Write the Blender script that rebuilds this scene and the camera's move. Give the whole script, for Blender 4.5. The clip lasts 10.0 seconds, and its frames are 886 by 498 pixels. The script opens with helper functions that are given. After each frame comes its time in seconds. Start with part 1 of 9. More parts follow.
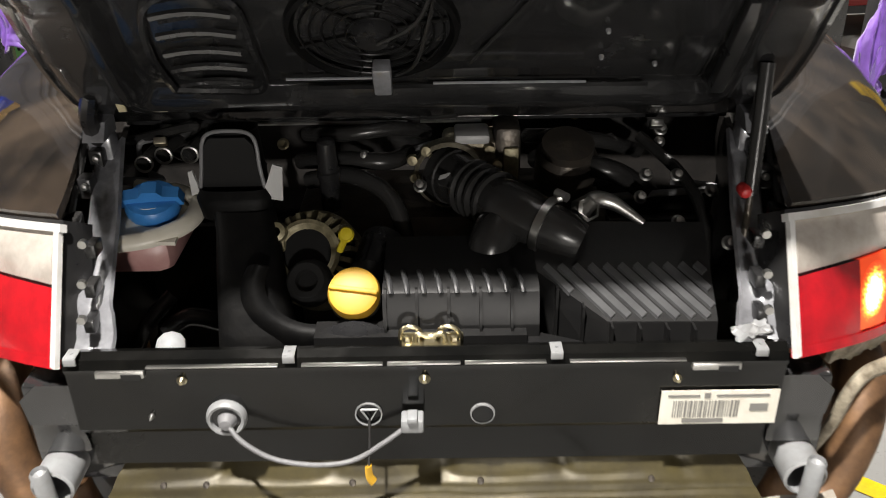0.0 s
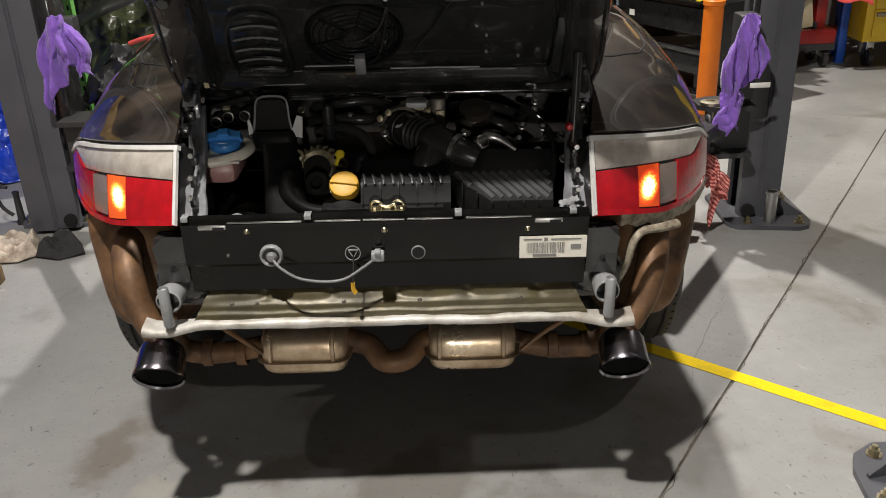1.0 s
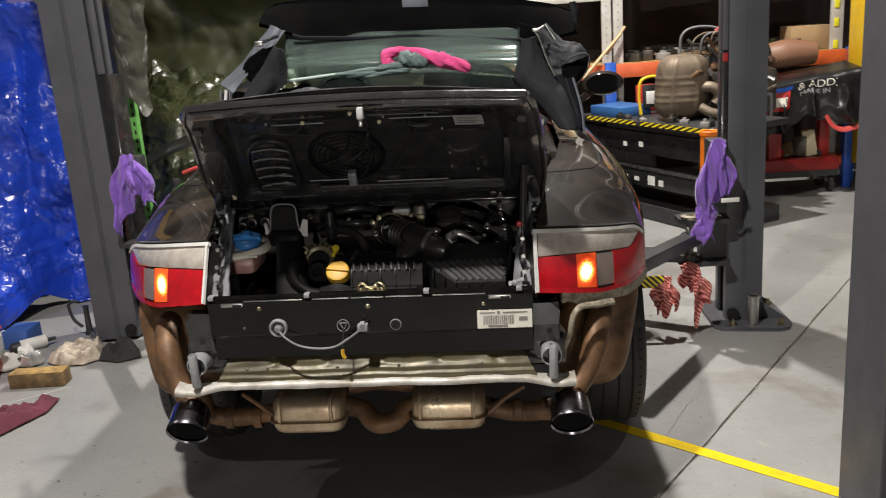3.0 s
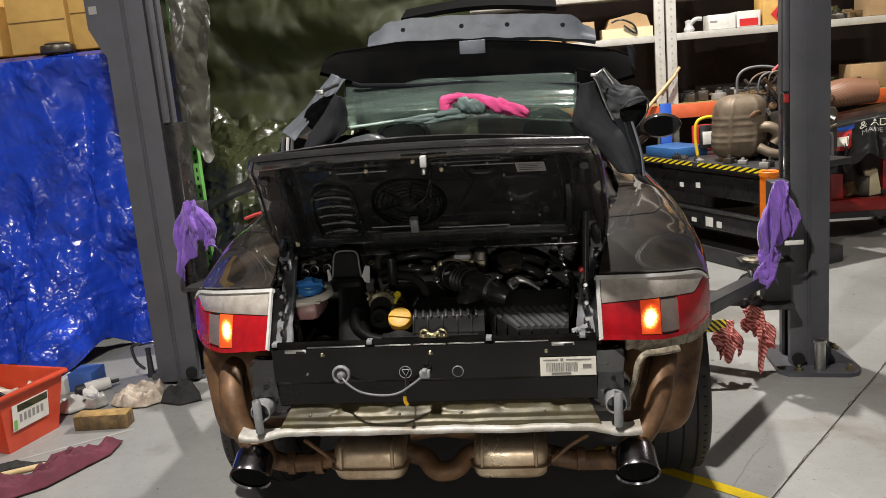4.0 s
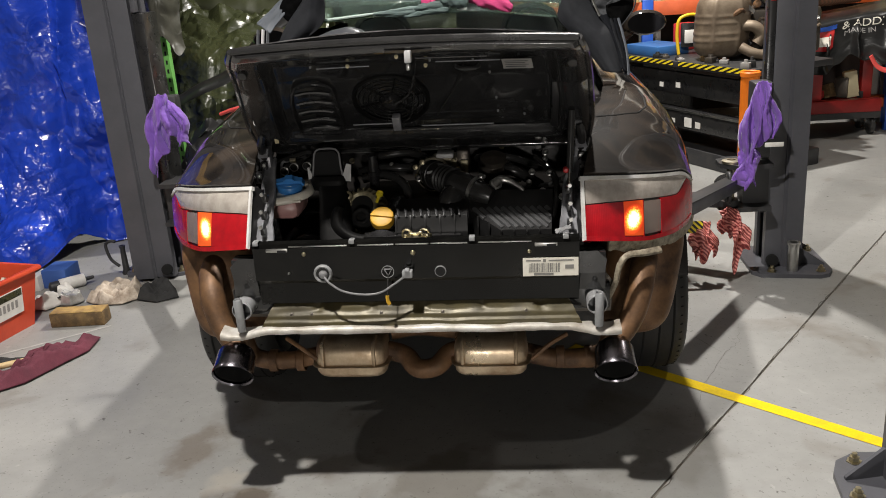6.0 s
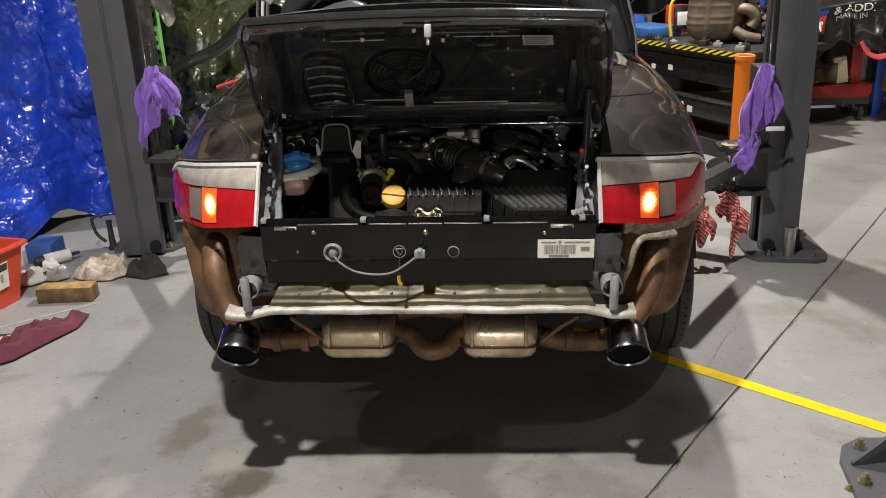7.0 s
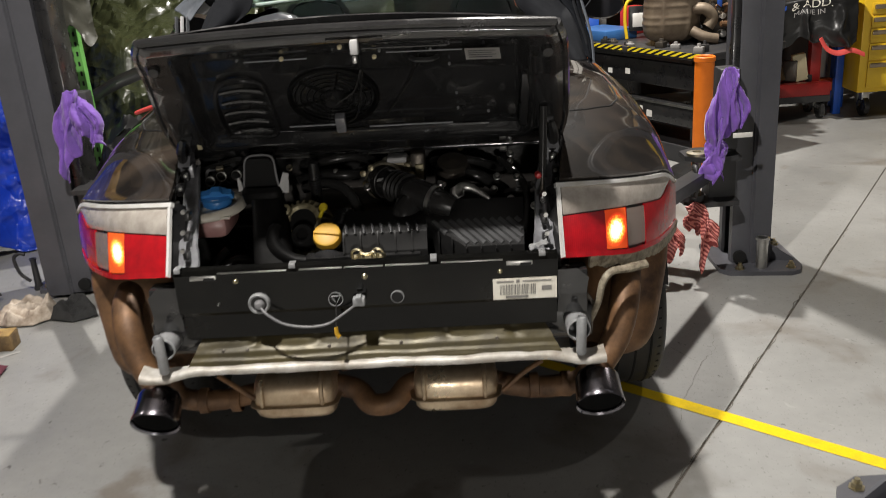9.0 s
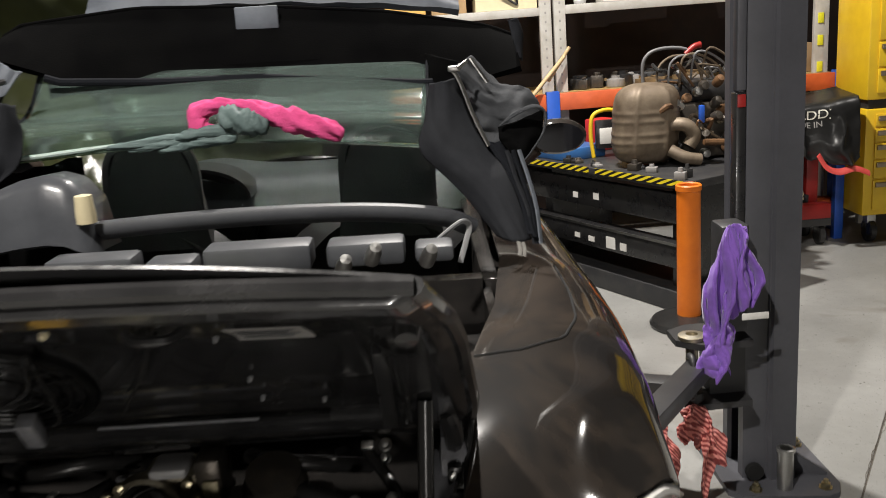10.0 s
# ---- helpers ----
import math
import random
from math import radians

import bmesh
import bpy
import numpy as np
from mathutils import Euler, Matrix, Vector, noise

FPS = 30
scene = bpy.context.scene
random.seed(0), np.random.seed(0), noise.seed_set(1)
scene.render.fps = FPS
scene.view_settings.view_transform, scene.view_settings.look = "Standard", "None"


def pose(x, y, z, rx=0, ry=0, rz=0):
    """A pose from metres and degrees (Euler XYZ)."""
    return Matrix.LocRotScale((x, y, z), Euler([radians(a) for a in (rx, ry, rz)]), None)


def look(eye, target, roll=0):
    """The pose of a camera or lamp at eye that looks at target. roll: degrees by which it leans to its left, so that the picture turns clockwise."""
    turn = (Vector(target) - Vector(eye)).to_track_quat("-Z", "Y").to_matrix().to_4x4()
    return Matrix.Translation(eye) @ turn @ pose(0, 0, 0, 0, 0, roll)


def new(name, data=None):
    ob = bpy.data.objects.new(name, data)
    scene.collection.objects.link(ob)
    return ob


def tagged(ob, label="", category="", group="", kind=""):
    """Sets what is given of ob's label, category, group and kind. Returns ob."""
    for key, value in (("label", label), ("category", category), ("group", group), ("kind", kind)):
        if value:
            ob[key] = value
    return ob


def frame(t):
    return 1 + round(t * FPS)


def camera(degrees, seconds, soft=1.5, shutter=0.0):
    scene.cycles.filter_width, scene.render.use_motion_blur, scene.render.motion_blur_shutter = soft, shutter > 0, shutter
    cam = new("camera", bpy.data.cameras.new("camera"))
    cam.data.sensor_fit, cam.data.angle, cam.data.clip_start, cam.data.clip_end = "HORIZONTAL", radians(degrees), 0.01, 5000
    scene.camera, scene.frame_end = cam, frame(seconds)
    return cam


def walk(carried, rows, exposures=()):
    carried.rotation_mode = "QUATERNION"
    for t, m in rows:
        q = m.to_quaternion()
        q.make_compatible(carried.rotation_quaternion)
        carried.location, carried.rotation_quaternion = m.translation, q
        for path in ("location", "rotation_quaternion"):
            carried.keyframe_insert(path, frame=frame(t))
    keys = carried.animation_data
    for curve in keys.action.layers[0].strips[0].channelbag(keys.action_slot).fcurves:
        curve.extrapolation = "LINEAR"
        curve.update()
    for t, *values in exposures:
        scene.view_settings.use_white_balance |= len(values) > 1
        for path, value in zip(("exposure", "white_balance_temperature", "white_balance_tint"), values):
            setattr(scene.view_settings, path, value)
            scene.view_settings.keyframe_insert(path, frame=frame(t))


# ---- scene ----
cam = camera(53.9, 10.0, soft=0.9, shutter=0.2)
PATH = [
    (0, (0.039, -0.044, 1.499), (0.022, 1.728, 0.571), -2.0),
    (0.5, (0.065, -0.478, 1.567), (0.072, 1.325, 0.7), -1.9),
    (1, (0.135, -0.961, 1.602), (0.133, 0.862, 0.779), -2.3),
    (1.5, (0.17, -1.227, 1.636), (0.116, 0.61, 0.847), -4.0),
    (2, (0.168, -1.402, 1.617), (0.138, 0.463, 0.896), -5.4),
    (2.5, (0.273, -1.463, 1.625), (0.254, 0.44, 1.011), -5.2),
    (3, (0.383, -1.468, 1.608), (0.255, 0.46, 1.093), -4.1),
    (3.2, (0.39, -1.474, 1.626), (0.2, 0.457, 1.142), -4.3),
    (4.3, (0.343, -1.463, 1.633), (0.104, 0.479, 1.22), -5.0),
    (4.5, (0.343, -1.46, 1.636), (0.117, 0.48, 1.207), -5.0),
    (5, (0.346, -1.451, 1.635), (0.143, 0.466, 1.099), -5.0),
    (5.5, (0.346, -1.453, 1.63), (0.15, 0.441, 1.019), -4.7),
    (6.8, (0.223, -1.407, 1.623), (0.07, 0.467, 0.943), -2.9),
    (7, (0.204, -1.402, 1.619), (0.075, 0.469, 0.926), -2.8),
    (7.5, (0.186, -1.409, 1.624), (0.11, 0.457, 0.907), -2.7),
    (8, (0.192, -1.421, 1.626), (0.128, 0.445, 0.909), -2.9),
    (8.5, (0.197, -1.395, 1.621), (0.134, 0.474, 0.911), -3.3),
    (9, (0.244, -1.087, 1.599), (0.198, 0.791, 0.914), -4.3),
    (9.5, (0.384, -0.569, 1.646), (0.347, 1.352, 1.091), -5.3),
    (10, (0.494, 0.067, 1.627), (0.519, 2.005, 1.131), -4.4),
]
walk(cam, [(t, look(eye, target, roll)) for t, eye, target, roll in PATH], [(0.0, 0.92), (0.5, 0.36), (0.9, 0.08), (1.3, 0.02), (2.0, 0.06), (9.2, 0.05), (10, 0.0)])

# ---- world and lamps ----
world = bpy.data.worlds.new("night")
scene.world = world
world.use_nodes = True
world.node_tree.nodes["Background"].inputs[0].default_value = (0.35, 0.42, 0.6, 1)
world.node_tree.nodes["Background"].inputs[1].default_value = 0.02

ROOM_X0, ROOM_X1, ROOM_Y0, ROOM_Y1, ROOM_Z = -5.5, 6.0, -7.5, 7.2, 4.95
# place of each round ceiling lamp: x, y, watts
TUBES = [(-0.53, -0.25, 268), (0.85, 4.40, 310), (4.3, 4.4, 36), (-4.5, 1.2, 34)]


def tube_lamp(x, y, watts):
    data = bpy.data.lights.new("high_bay_light", "AREA")
    data.shape, data.size, data.energy = "DISK", 0.17, watts
    data.color = (1.0, 0.95, 0.89)
    lamp = new("high_bay_light", data)
    lamp.location = (x, y, 4.485)
    return lamp


for _x, _y, _w in TUBES:
    tube_lamp(_x, _y, _w)

# unseen fill lamp added low on the wall behind the camera, shining along the hall
REAR_FILL = (0.7, -7.2, 1.12)
flood = tube_lamp(REAR_FILL[0], REAR_FILL[1], 115)
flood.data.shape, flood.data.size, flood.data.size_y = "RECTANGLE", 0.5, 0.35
flood.location, flood.rotation_euler = (REAR_FILL[0], REAR_FILL[1] + 0.03, REAR_FILL[2]), (math.radians(88), 0, 0)


# ---- materials ----
def links(m):
    return m.node_tree.nodes, m.node_tree.links


def mat(name, col, rough=0.5, metal=0.0, col2=None, scale=12.0, mix=0.5, bump=0.0, bump_scale=60.0, coat=0.0, rough2=None, spec=0.5, fine=0.0, trans=0.0, alpha=1.0, sheen=0.0, vary=0.0):
    m = bpy.data.materials.new(name)
    m.use_nodes = True
    n, l = links(m)
    b = n["Principled BSDF"]
    b.inputs["Base Color"].default_value = (*col, 1)
    b.inputs["Roughness"].default_value = rough
    b.inputs["Metallic"].default_value = metal
    b.inputs["Coat Weight"].default_value = coat
    b.inputs["Coat Roughness"].default_value = 0.06
    b.inputs["Specular IOR Level"].default_value = spec
    b.inputs["Transmission Weight"].default_value = trans
    b.inputs["Alpha"].default_value = alpha
    b.inputs["Sheen Weight"].default_value = sheen
    tc = n.new("ShaderNodeTexCoord")
    if col2 is not None or rough2 is not None:
        t = n.new("ShaderNodeTexNoise")
        t.inputs["Scale"].default_value, t.inputs["Detail"].default_value, t.inputs["Roughness"].default_value = scale, 8, 0.62
        l.new(tc.outputs["Object"], t.inputs["Vector"])
        r = n.new("ShaderNodeValToRGB")
        r.color_ramp.elements[0].position, r.color_ramp.elements[1].position = mix - 0.16, mix + 0.16
        l.new(t.outputs["Fac"], r.inputs["Fac"])
        if col2 is not None:
            c = n.new("ShaderNodeMix")
            c.data_type = "RGBA"
            c.inputs[6].default_value, c.inputs[7].default_value = (*col, 1), (*col2, 1)
            l.new(r.outputs["Color"], c.inputs[0])
            last = c.outputs[2]
            if fine or vary:
                f = n.new("ShaderNodeTexNoise")
                f.inputs["Scale"].default_value, f.inputs["Detail"].default_value = scale * 14, 4
                l.new(tc.outputs["Object"], f.inputs["Vector"])
                h = n.new("ShaderNodeHueSaturation")
                mr = n.new("ShaderNodeMapRange")
                mr.inputs[3].default_value, mr.inputs[4].default_value = 1 - fine, 1 + fine
                l.new(f.outputs["Fac"], mr.inputs[0])
                l.new(mr.outputs[0], h.inputs["Value"])
                l.new(last, h.inputs["Color"])
                last = h.outputs["Color"]
            l.new(last, b.inputs["Base Color"])
        if rough2 is not None:
            mr = n.new("ShaderNodeMapRange")
            mr.inputs[3].default_value, mr.inputs[4].default_value = rough, rough2
            l.new(r.outputs["Color"], mr.inputs[0])
            l.new(mr.outputs[0], b.inputs["Roughness"])
    if bump:
        t = n.new("ShaderNodeTexNoise")
        t.inputs["Scale"].default_value, t.inputs["Detail"].default_value = bump_scale, 6
        l.new(tc.outputs["Object"], t.inputs["Vector"])
        u = n.new("ShaderNodeBump")
        u.inputs["Strength"].default_value, u.inputs["Distance"].default_value = bump, 0.004
        l.new(t.outputs["Fac"], u.inputs["Height"])
        l.new(u.outputs["Normal"], b.inputs["Normal"])
    return m


def glow(name, col, strength):
    m = mat(name, col, 0.3)
    b = m.node_tree.nodes["Principled BSDF"]
    b.inputs["Emission Color"].default_value, b.inputs["Emission Strength"].default_value = (*col, 1), strength
    return m


def lens_glow(cx, cz):
    """A lit bulb behind a faceted lens: white-hot round the bulb, orange further off."""
    m = mat("lit_lens", (0.6, 0.12, 0.02), 0.2)
    n, l = links(m)
    b = n["Principled BSDF"]
    tc = n.new("ShaderNodeTexCoord")
    v = n.new("ShaderNodeTexVoronoi")
    v.inputs["Scale"].default_value = 190
    l.new(tc.outputs["Object"], v.inputs["Vector"])
    s = n.new("ShaderNodeSeparateXYZ")
    l.new(tc.outputs["Object"], s.inputs[0])
    flat = n.new("ShaderNodeCombineXYZ")
    l.new(s.outputs["X"], flat.inputs[0])
    wide = n.new("ShaderNodeMath")
    wide.operation = "MULTIPLY_ADD"
    wide.inputs[1].default_value, wide.inputs[2].default_value = 0.85, -0.85 * cz
    l.new(s.outputs["Z"], wide.inputs[0])
    l.new(wide.outputs[0], flat.inputs[1])
    far = n.new("ShaderNodeVectorMath")
    far.operation = "DISTANCE"
    far.inputs[1].default_value = (cx, 0, 0)
    l.new(flat.outputs[0], far.inputs[0])
    mr = n.new("ShaderNodeMapRange")
    mr.inputs[1].default_value, mr.inputs[2].default_value, mr.inputs[3].default_value, mr.inputs[4].default_value = 0.034, 0.004, 0.10, 1.10
    l.new(far.outputs["Value"], mr.inputs[0])
    k = n.new("ShaderNodeMath")
    k.operation = "MULTIPLY_ADD"
    k.inputs[1].default_value = -0.42
    l.new(v.outputs["Distance"], k.inputs[0])
    l.new(mr.outputs[0], k.inputs[2])
    r = n.new("ShaderNodeValToRGB")
    e = r.color_ramp.elements
    e[0].position, e[0].color = 0.05, (0.70, 0.03, 0.01, 1)
    e[1].position, e[1].color = 0.70, (1.0, 0.86, 0.52, 1)
    x = e.new(0.30)
    x.color = (1.0, 0.30, 0.03, 1)
    l.new(k.outputs[0], r.inputs["Fac"])
    l.new(r.outputs["Color"], b.inputs["Emission Color"])
    power = n.new("ShaderNodeMath")
    power.operation = "MULTIPLY"
    power.inputs[1].default_value = 4.6
    power.use_clamp = False
    l.new(mr.outputs[0], power.inputs[0])
    l.new(power.outputs[0], b.inputs["Emission Strength"])
    return m


def ribbed_lens(name, col, rough, trans, ribs, metal=0.0, relief=0.35, col2=None):
    """Lens plastic with fine upright ribs moulded in."""
    m = mat(name, col, rough, metal, trans=trans, coat=1.0, col2=col2, scale=26)
    n, l = links(m)
    tc = n.new("ShaderNodeTexCoord")
    w = n.new("ShaderNodeTexWave")
    w.inputs["Scale"].default_value = ribs
    w.bands_direction = "X"
    l.new(tc.outputs["Object"], w.inputs["Vector"])
    u = n.new("ShaderNodeBump")
    u.inputs["Strength"].default_value, u.inputs["Distance"].default_value = relief, 0.002
    l.new(w.outputs["Fac"], u.inputs["Height"])
    l.new(u.outputs["Normal"], n["Principled BSDF"].inputs["Normal"])
    return m


def concrete():
    m = mat("painted_concrete", (0.235, 0.235, 0.225), 0.42, col2=(0.30, 0.298, 0.285), scale=1.3, mix=0.5, bump=0.12, bump_scale=45, rough2=0.62, fine=0.10)
    n, l = links(m)
    b = n["Principled BSDF"]
    last = b.inputs["Base Color"].links[0].from_socket
    tc = n.new("ShaderNodeTexCoord")
    # oily brown stains and dark grit with shapes of their own
    for sc, lo, hi, col, amount in ((2.2, 0.56, 0.72, (0.11, 0.085, 0.06), 0.62), (34.0, 0.67, 0.74, (0.05, 0.045, 0.04), 0.8), (90.0, 0.62, 0.72, (0.09, 0.085, 0.08), 0.6), (0.8, 0.60, 0.75, (0.14, 0.135, 0.125), 0.5), (11.0, 0.69, 0.75, (0.42, 0.41, 0.39), 0.4)):
        t = n.new("ShaderNodeTexNoise")
        t.inputs["Scale"].default_value, t.inputs["Detail"].default_value, t.inputs["Distortion"].default_value = sc, 7, 0.6
        l.new(tc.outputs["Object"], t.inputs["Vector"])
        r = n.new("ShaderNodeMapRange")
        r.inputs[1].default_value, r.inputs[2].default_value, r.inputs[3].default_value, r.inputs[4].default_value = lo, hi, 0, amount
        l.new(t.outputs["Fac"], r.inputs[0])
        c = n.new("ShaderNodeMix")
        c.data_type = "RGBA"
        c.inputs[7].default_value = (*col, 1)
        l.new(r.outputs[0], c.inputs[0])
        l.new(last, c.inputs[6])
        last = c.outputs[2]
    # oil patches that lie at places of their own
    sep = n.new("ShaderNodeTexNoise")
    sep.inputs["Scale"].default_value, sep.inputs["Detail"].default_value = 7.0, 6
    l.new(tc.outputs["Object"], sep.inputs["Vector"])
    for x, y, rad, col, amount in ((-0.62, 0.86, 0.16, (0.075, 0.055, 0.035), 0.8), (-0.86, 1.20, 0.20, (0.12, 0.09, 0.06), 0.55), (-1.05, 0.84, 0.14, (0.40, 0.385, 0.36), 0.5), (0.45, 0.85, 0.25, (0.12, 0.11, 0.10), 0.4), (1.36, 0.90, 0.22, (0.15, 0.14, 0.13), 0.45), (-0.2, 0.5, 0.3, (0.13, 0.115, 0.10), 0.35), (-0.70, 1.02, 0.12, (0.36, 0.33, 0.28), 0.5), (0.05, 0.95, 0.34, (0.11, 0.095, 0.075), 0.5), (-0.35, 1.10, 0.15, (0.10, 0.08, 0.06), 0.5), (0.80, 1.15, 0.28, (0.13, 0.12, 0.105), 0.45), (-0.45, 0.62, 0.22, (0.10, 0.075, 0.05), 0.55)):
        d = n.new("ShaderNodeVectorMath")
        d.operation = "DISTANCE"
        d.inputs[1].default_value = (x, y, 0)
        l.new(tc.outputs["Object"], d.inputs[0])
        q = n.new("ShaderNodeMath")
        q.operation = "MULTIPLY_ADD"
        q.inputs[1].default_value, q.inputs[2].default_value = -2.2 * rad, 1.1 * rad
        l.new(sep.outputs["Fac"], q.inputs[0])
        w = n.new("ShaderNodeMath")
        w.operation = "ADD"
        l.new(d.outputs["Value"], w.inputs[0])
        l.new(q.outputs[0], w.inputs[1])
        r = n.new("ShaderNodeMapRange")
        r.inputs[1].default_value, r.inputs[2].default_value, r.inputs[3].default_value, r.inputs[4].default_value = rad * 0.75, rad * 0.35, 0, amount
        l.new(w.outputs[0], r.inputs[0])
        c = n.new("ShaderNodeMix")
        c.data_type = "RGBA"
        c.inputs[7].default_value = (*col, 1)
        l.new(r.outputs[0], c.inputs[0])
        l.new(last, c.inputs[6])
        last = c.outputs[2]
    l.new(last, b.inputs["Base Color"])
    return m


def hazard(name, a, b_col, stripes):
    """Slanted two-colour warning stripes."""
    m = mat(name, a, 0.5)
    n, l = links(m)
    tc = n.new("ShaderNodeTexCoord")
    w = n.new("ShaderNodeTexWave")
    w.wave_profile, w.bands_direction = "SIN", "DIAGONAL"
    w.inputs["Scale"].default_value = stripes
    l.new(tc.outputs["Object"], w.inputs["Vector"])
    r = n.new("ShaderNodeValToRGB")
    r.color_ramp.interpolation = "CONSTANT"
    r.color_ramp.elements[0].color, r.color_ramp.elements[1].color = (*a, 1), (*b_col, 1)
    r.color_ramp.elements[1].position = 0.5
    l.new(w.outputs["Fac"], r.inputs["Fac"])
    l.new(r.outputs["Color"], n["Principled BSDF"].inputs["Base Color"])
    return m


def dust_and_reflection_paint():
    """Black lacquer under thin brown workshop dust; the painted swirls also imitate brownish reflections."""
    m = mat("black_car_paint_dust_reflections", (0.008, 0.0068, 0.006), 0.6, col2=(0.042, 0.031, 0.0225), scale=2.6, mix=0.55, coat=1.0, rough2=0.7, spec=0.06, fine=0.12)
    n, l = links(m)
    for t in [k for k in n if k.type == "TEX_NOISE" and k.inputs["Scale"].default_value < 3]:
        t.inputs["Distortion"].default_value, t.inputs["Detail"].default_value = 1.4, 4
    return m


M_FLOOR = concrete()
M_JOINT = mat("joint_filler", (0.055, 0.047, 0.038), 0.9, col2=(0.12, 0.105, 0.085), scale=14)
M_SCUFF = mat("faint_crack_dirt", (0.13, 0.122, 0.11), 0.9, col2=(0.19, 0.183, 0.17), scale=16)
M_YLINE = mat("yellow_floor_paint", (0.80, 0.56, 0.006), 0.75, spec=0.2, col2=(0.46, 0.34, 0.03), scale=9, mix=0.66, bump=0.1, fine=0.14)
M_WLINE = mat("worn_white_paint", (0.5, 0.49, 0.47), 0.6, col2=(0.30, 0.29, 0.28), scale=9, mix=0.5)
M_WALL = mat("dark_brick_wall", (0.048, 0.029, 0.022), 0.85, col2=(0.028, 0.021, 0.019), scale=6, bump=0.3, bump_scale=25)
M_PANEL = mat("wall_panel", (0.085, 0.083, 0.079), 0.7, col2=(0.055, 0.054, 0.051), scale=2)
M_CEIL = mat("ceiling_panel", (0.13, 0.105, 0.088), 0.8, col2=(0.05, 0.040, 0.033), scale=0.9)
M_POST = mat("grey_powder_coat", (0.085, 0.086, 0.098), 0.36, col2=(0.066, 0.067, 0.076), scale=5, bump=0.06, bump_scale=220, rough2=0.5, fine=0.06)
M_POSTDK = mat("dark_grey_steel", (0.028, 0.028, 0.03), 0.45, col2=(0.05, 0.048, 0.045), scale=9, mix=0.62, bump=0.1)
M_ZINC = mat("zinc_steel", (0.55, 0.52, 0.45), 0.35, 1.0, col2=(0.42, 0.36, 0.24), scale=30, rough2=0.5)
M_BRASS = mat("yellow_zinc", (0.56, 0.50, 0.33), 0.32, 1.0, col2=(0.50, 0.44, 0.30), scale=40)
M_STEEL = mat("bright_steel", (0.62, 0.62, 0.60), 0.28, 1.0, col2=(0.45, 0.44, 0.42), scale=18, rough2=0.42)
M_PAINT = dust_and_reflection_paint()
M_BLACK = mat("gloss_black_sheet", (0.019, 0.019, 0.0195), 0.16, col2=(0.033, 0.0325, 0.033), scale=9, mix=0.6, rough2=0.36, coat=0.8, bump=0.16, bump_scale=30, spec=0.5)
M_SHEETM = mat("scuffed_satin_black", (0.0030, 0.0031, 0.0030), 0.12, col2=(0.0085, 0.0080, 0.0068), scale=6, mix=0.56, rough2=0.30, bump=0.22, bump_scale=14, spec=0.25, fine=0.3, coat=0.22)
M_PLASTIC = mat("black_plastic", (0.016, 0.016, 0.017), 0.27, col2=(0.024, 0.023, 0.022), scale=16, mix=0.58, bump=0.02, bump_scale=200, rough2=0.42, coat=0.35)
# paler than the air box: shine on ribs and rim put into the colour
M_RIB = mat("pale_rib_plastic", (0.060, 0.061, 0.063), 0.40, col2=(0.036, 0.036, 0.038), scale=20, bump=0.04, bump_scale=200)
M_RUBBER = mat("black_rubber", (0.026, 0.026, 0.026), 0.27, col2=(0.022, 0.021, 0.02), scale=25, bump=0.1)
M_TYRE = mat("tyre_rubber", (0.016, 0.016, 0.016), 0.65, col2=(0.035, 0.032, 0.028), scale=8, mix=0.6, bump=0.15, bump_scale=90)
M_DARK = mat("engine_bay_black", (0.015, 0.0145, 0.014), 0.22, col2=(0.030, 0.027, 0.025), scale=9, bump=0.2, bump_scale=50)
M_GREASE = mat("oily_metal", (0.085, 0.075, 0.065), 0.38, 0.6, col2=(0.12, 0.10, 0.075), scale=30, mix=0.6, bump=0.3, bump_scale=80)
M_ALU = mat("cast_aluminium", (0.50, 0.47, 0.37), 0.42, 0.85, col2=(0.20, 0.17, 0.12), scale=34, bump=0.2, bump_scale=150, rough2=0.6)
M_OLIVEMETAL = mat("dull_cast_metal", (0.36, 0.32, 0.20), 0.45, 0.35, col2=(0.17, 0.145, 0.085), scale=60, bump=0.2, bump_scale=180)
M_LEMON = mat("lemon_plastic", (0.62, 0.50, 0.02), 0.4, col2=(0.52, 0.40, 0.02), scale=30)
M_SHIELD = mat("dirty_heat_shield", (0.088, 0.072, 0.030), 0.30, 0.25, col2=(0.034, 0.027, 0.011), scale=7, mix=0.52, bump=0.2, bump_scale=30, rough2=0.5, fine=0.2)
M_LIP = mat("scuffed_aluminium_edge", (0.54, 0.525, 0.49), 0.5, 0.25, col2=(0.24, 0.20, 0.15), scale=11, mix=0.56, bump=0.2, rough2=0.6, fine=0.1)
M_RUST = mat("rusty_exhaust_steel", (0.21, 0.112, 0.052), 0.5, 0.3, col2=(0.045, 0.024, 0.014), scale=9, mix=0.52, bump=0.25, bump_scale=70, rough2=0.65, fine=0.15)
M_HEAT = mat("heat_tinted_steel", (0.72, 0.59, 0.42), 0.27, 0.75, col2=(0.38, 0.26, 0.16), scale=10, mix=0.52, bump=0.15, rough2=0.5, fine=0.1)
M_MIRROR = mat("tinted_mirror_glass", (0.12, 0.12, 0.13), 0.05, 1.0)
M_CHROME = mat("black_chrome", (0.30, 0.30, 0.34), 0.12, 1.0, col2=(0.16, 0.14, 0.15), scale=9, rough2=0.3)
# near-black for tailpipe soot, and for the shade inside holes, slots and gaps
M_PITCH = mat("soot_and_hole_black", (0.004, 0.004, 0.004), 0.9)
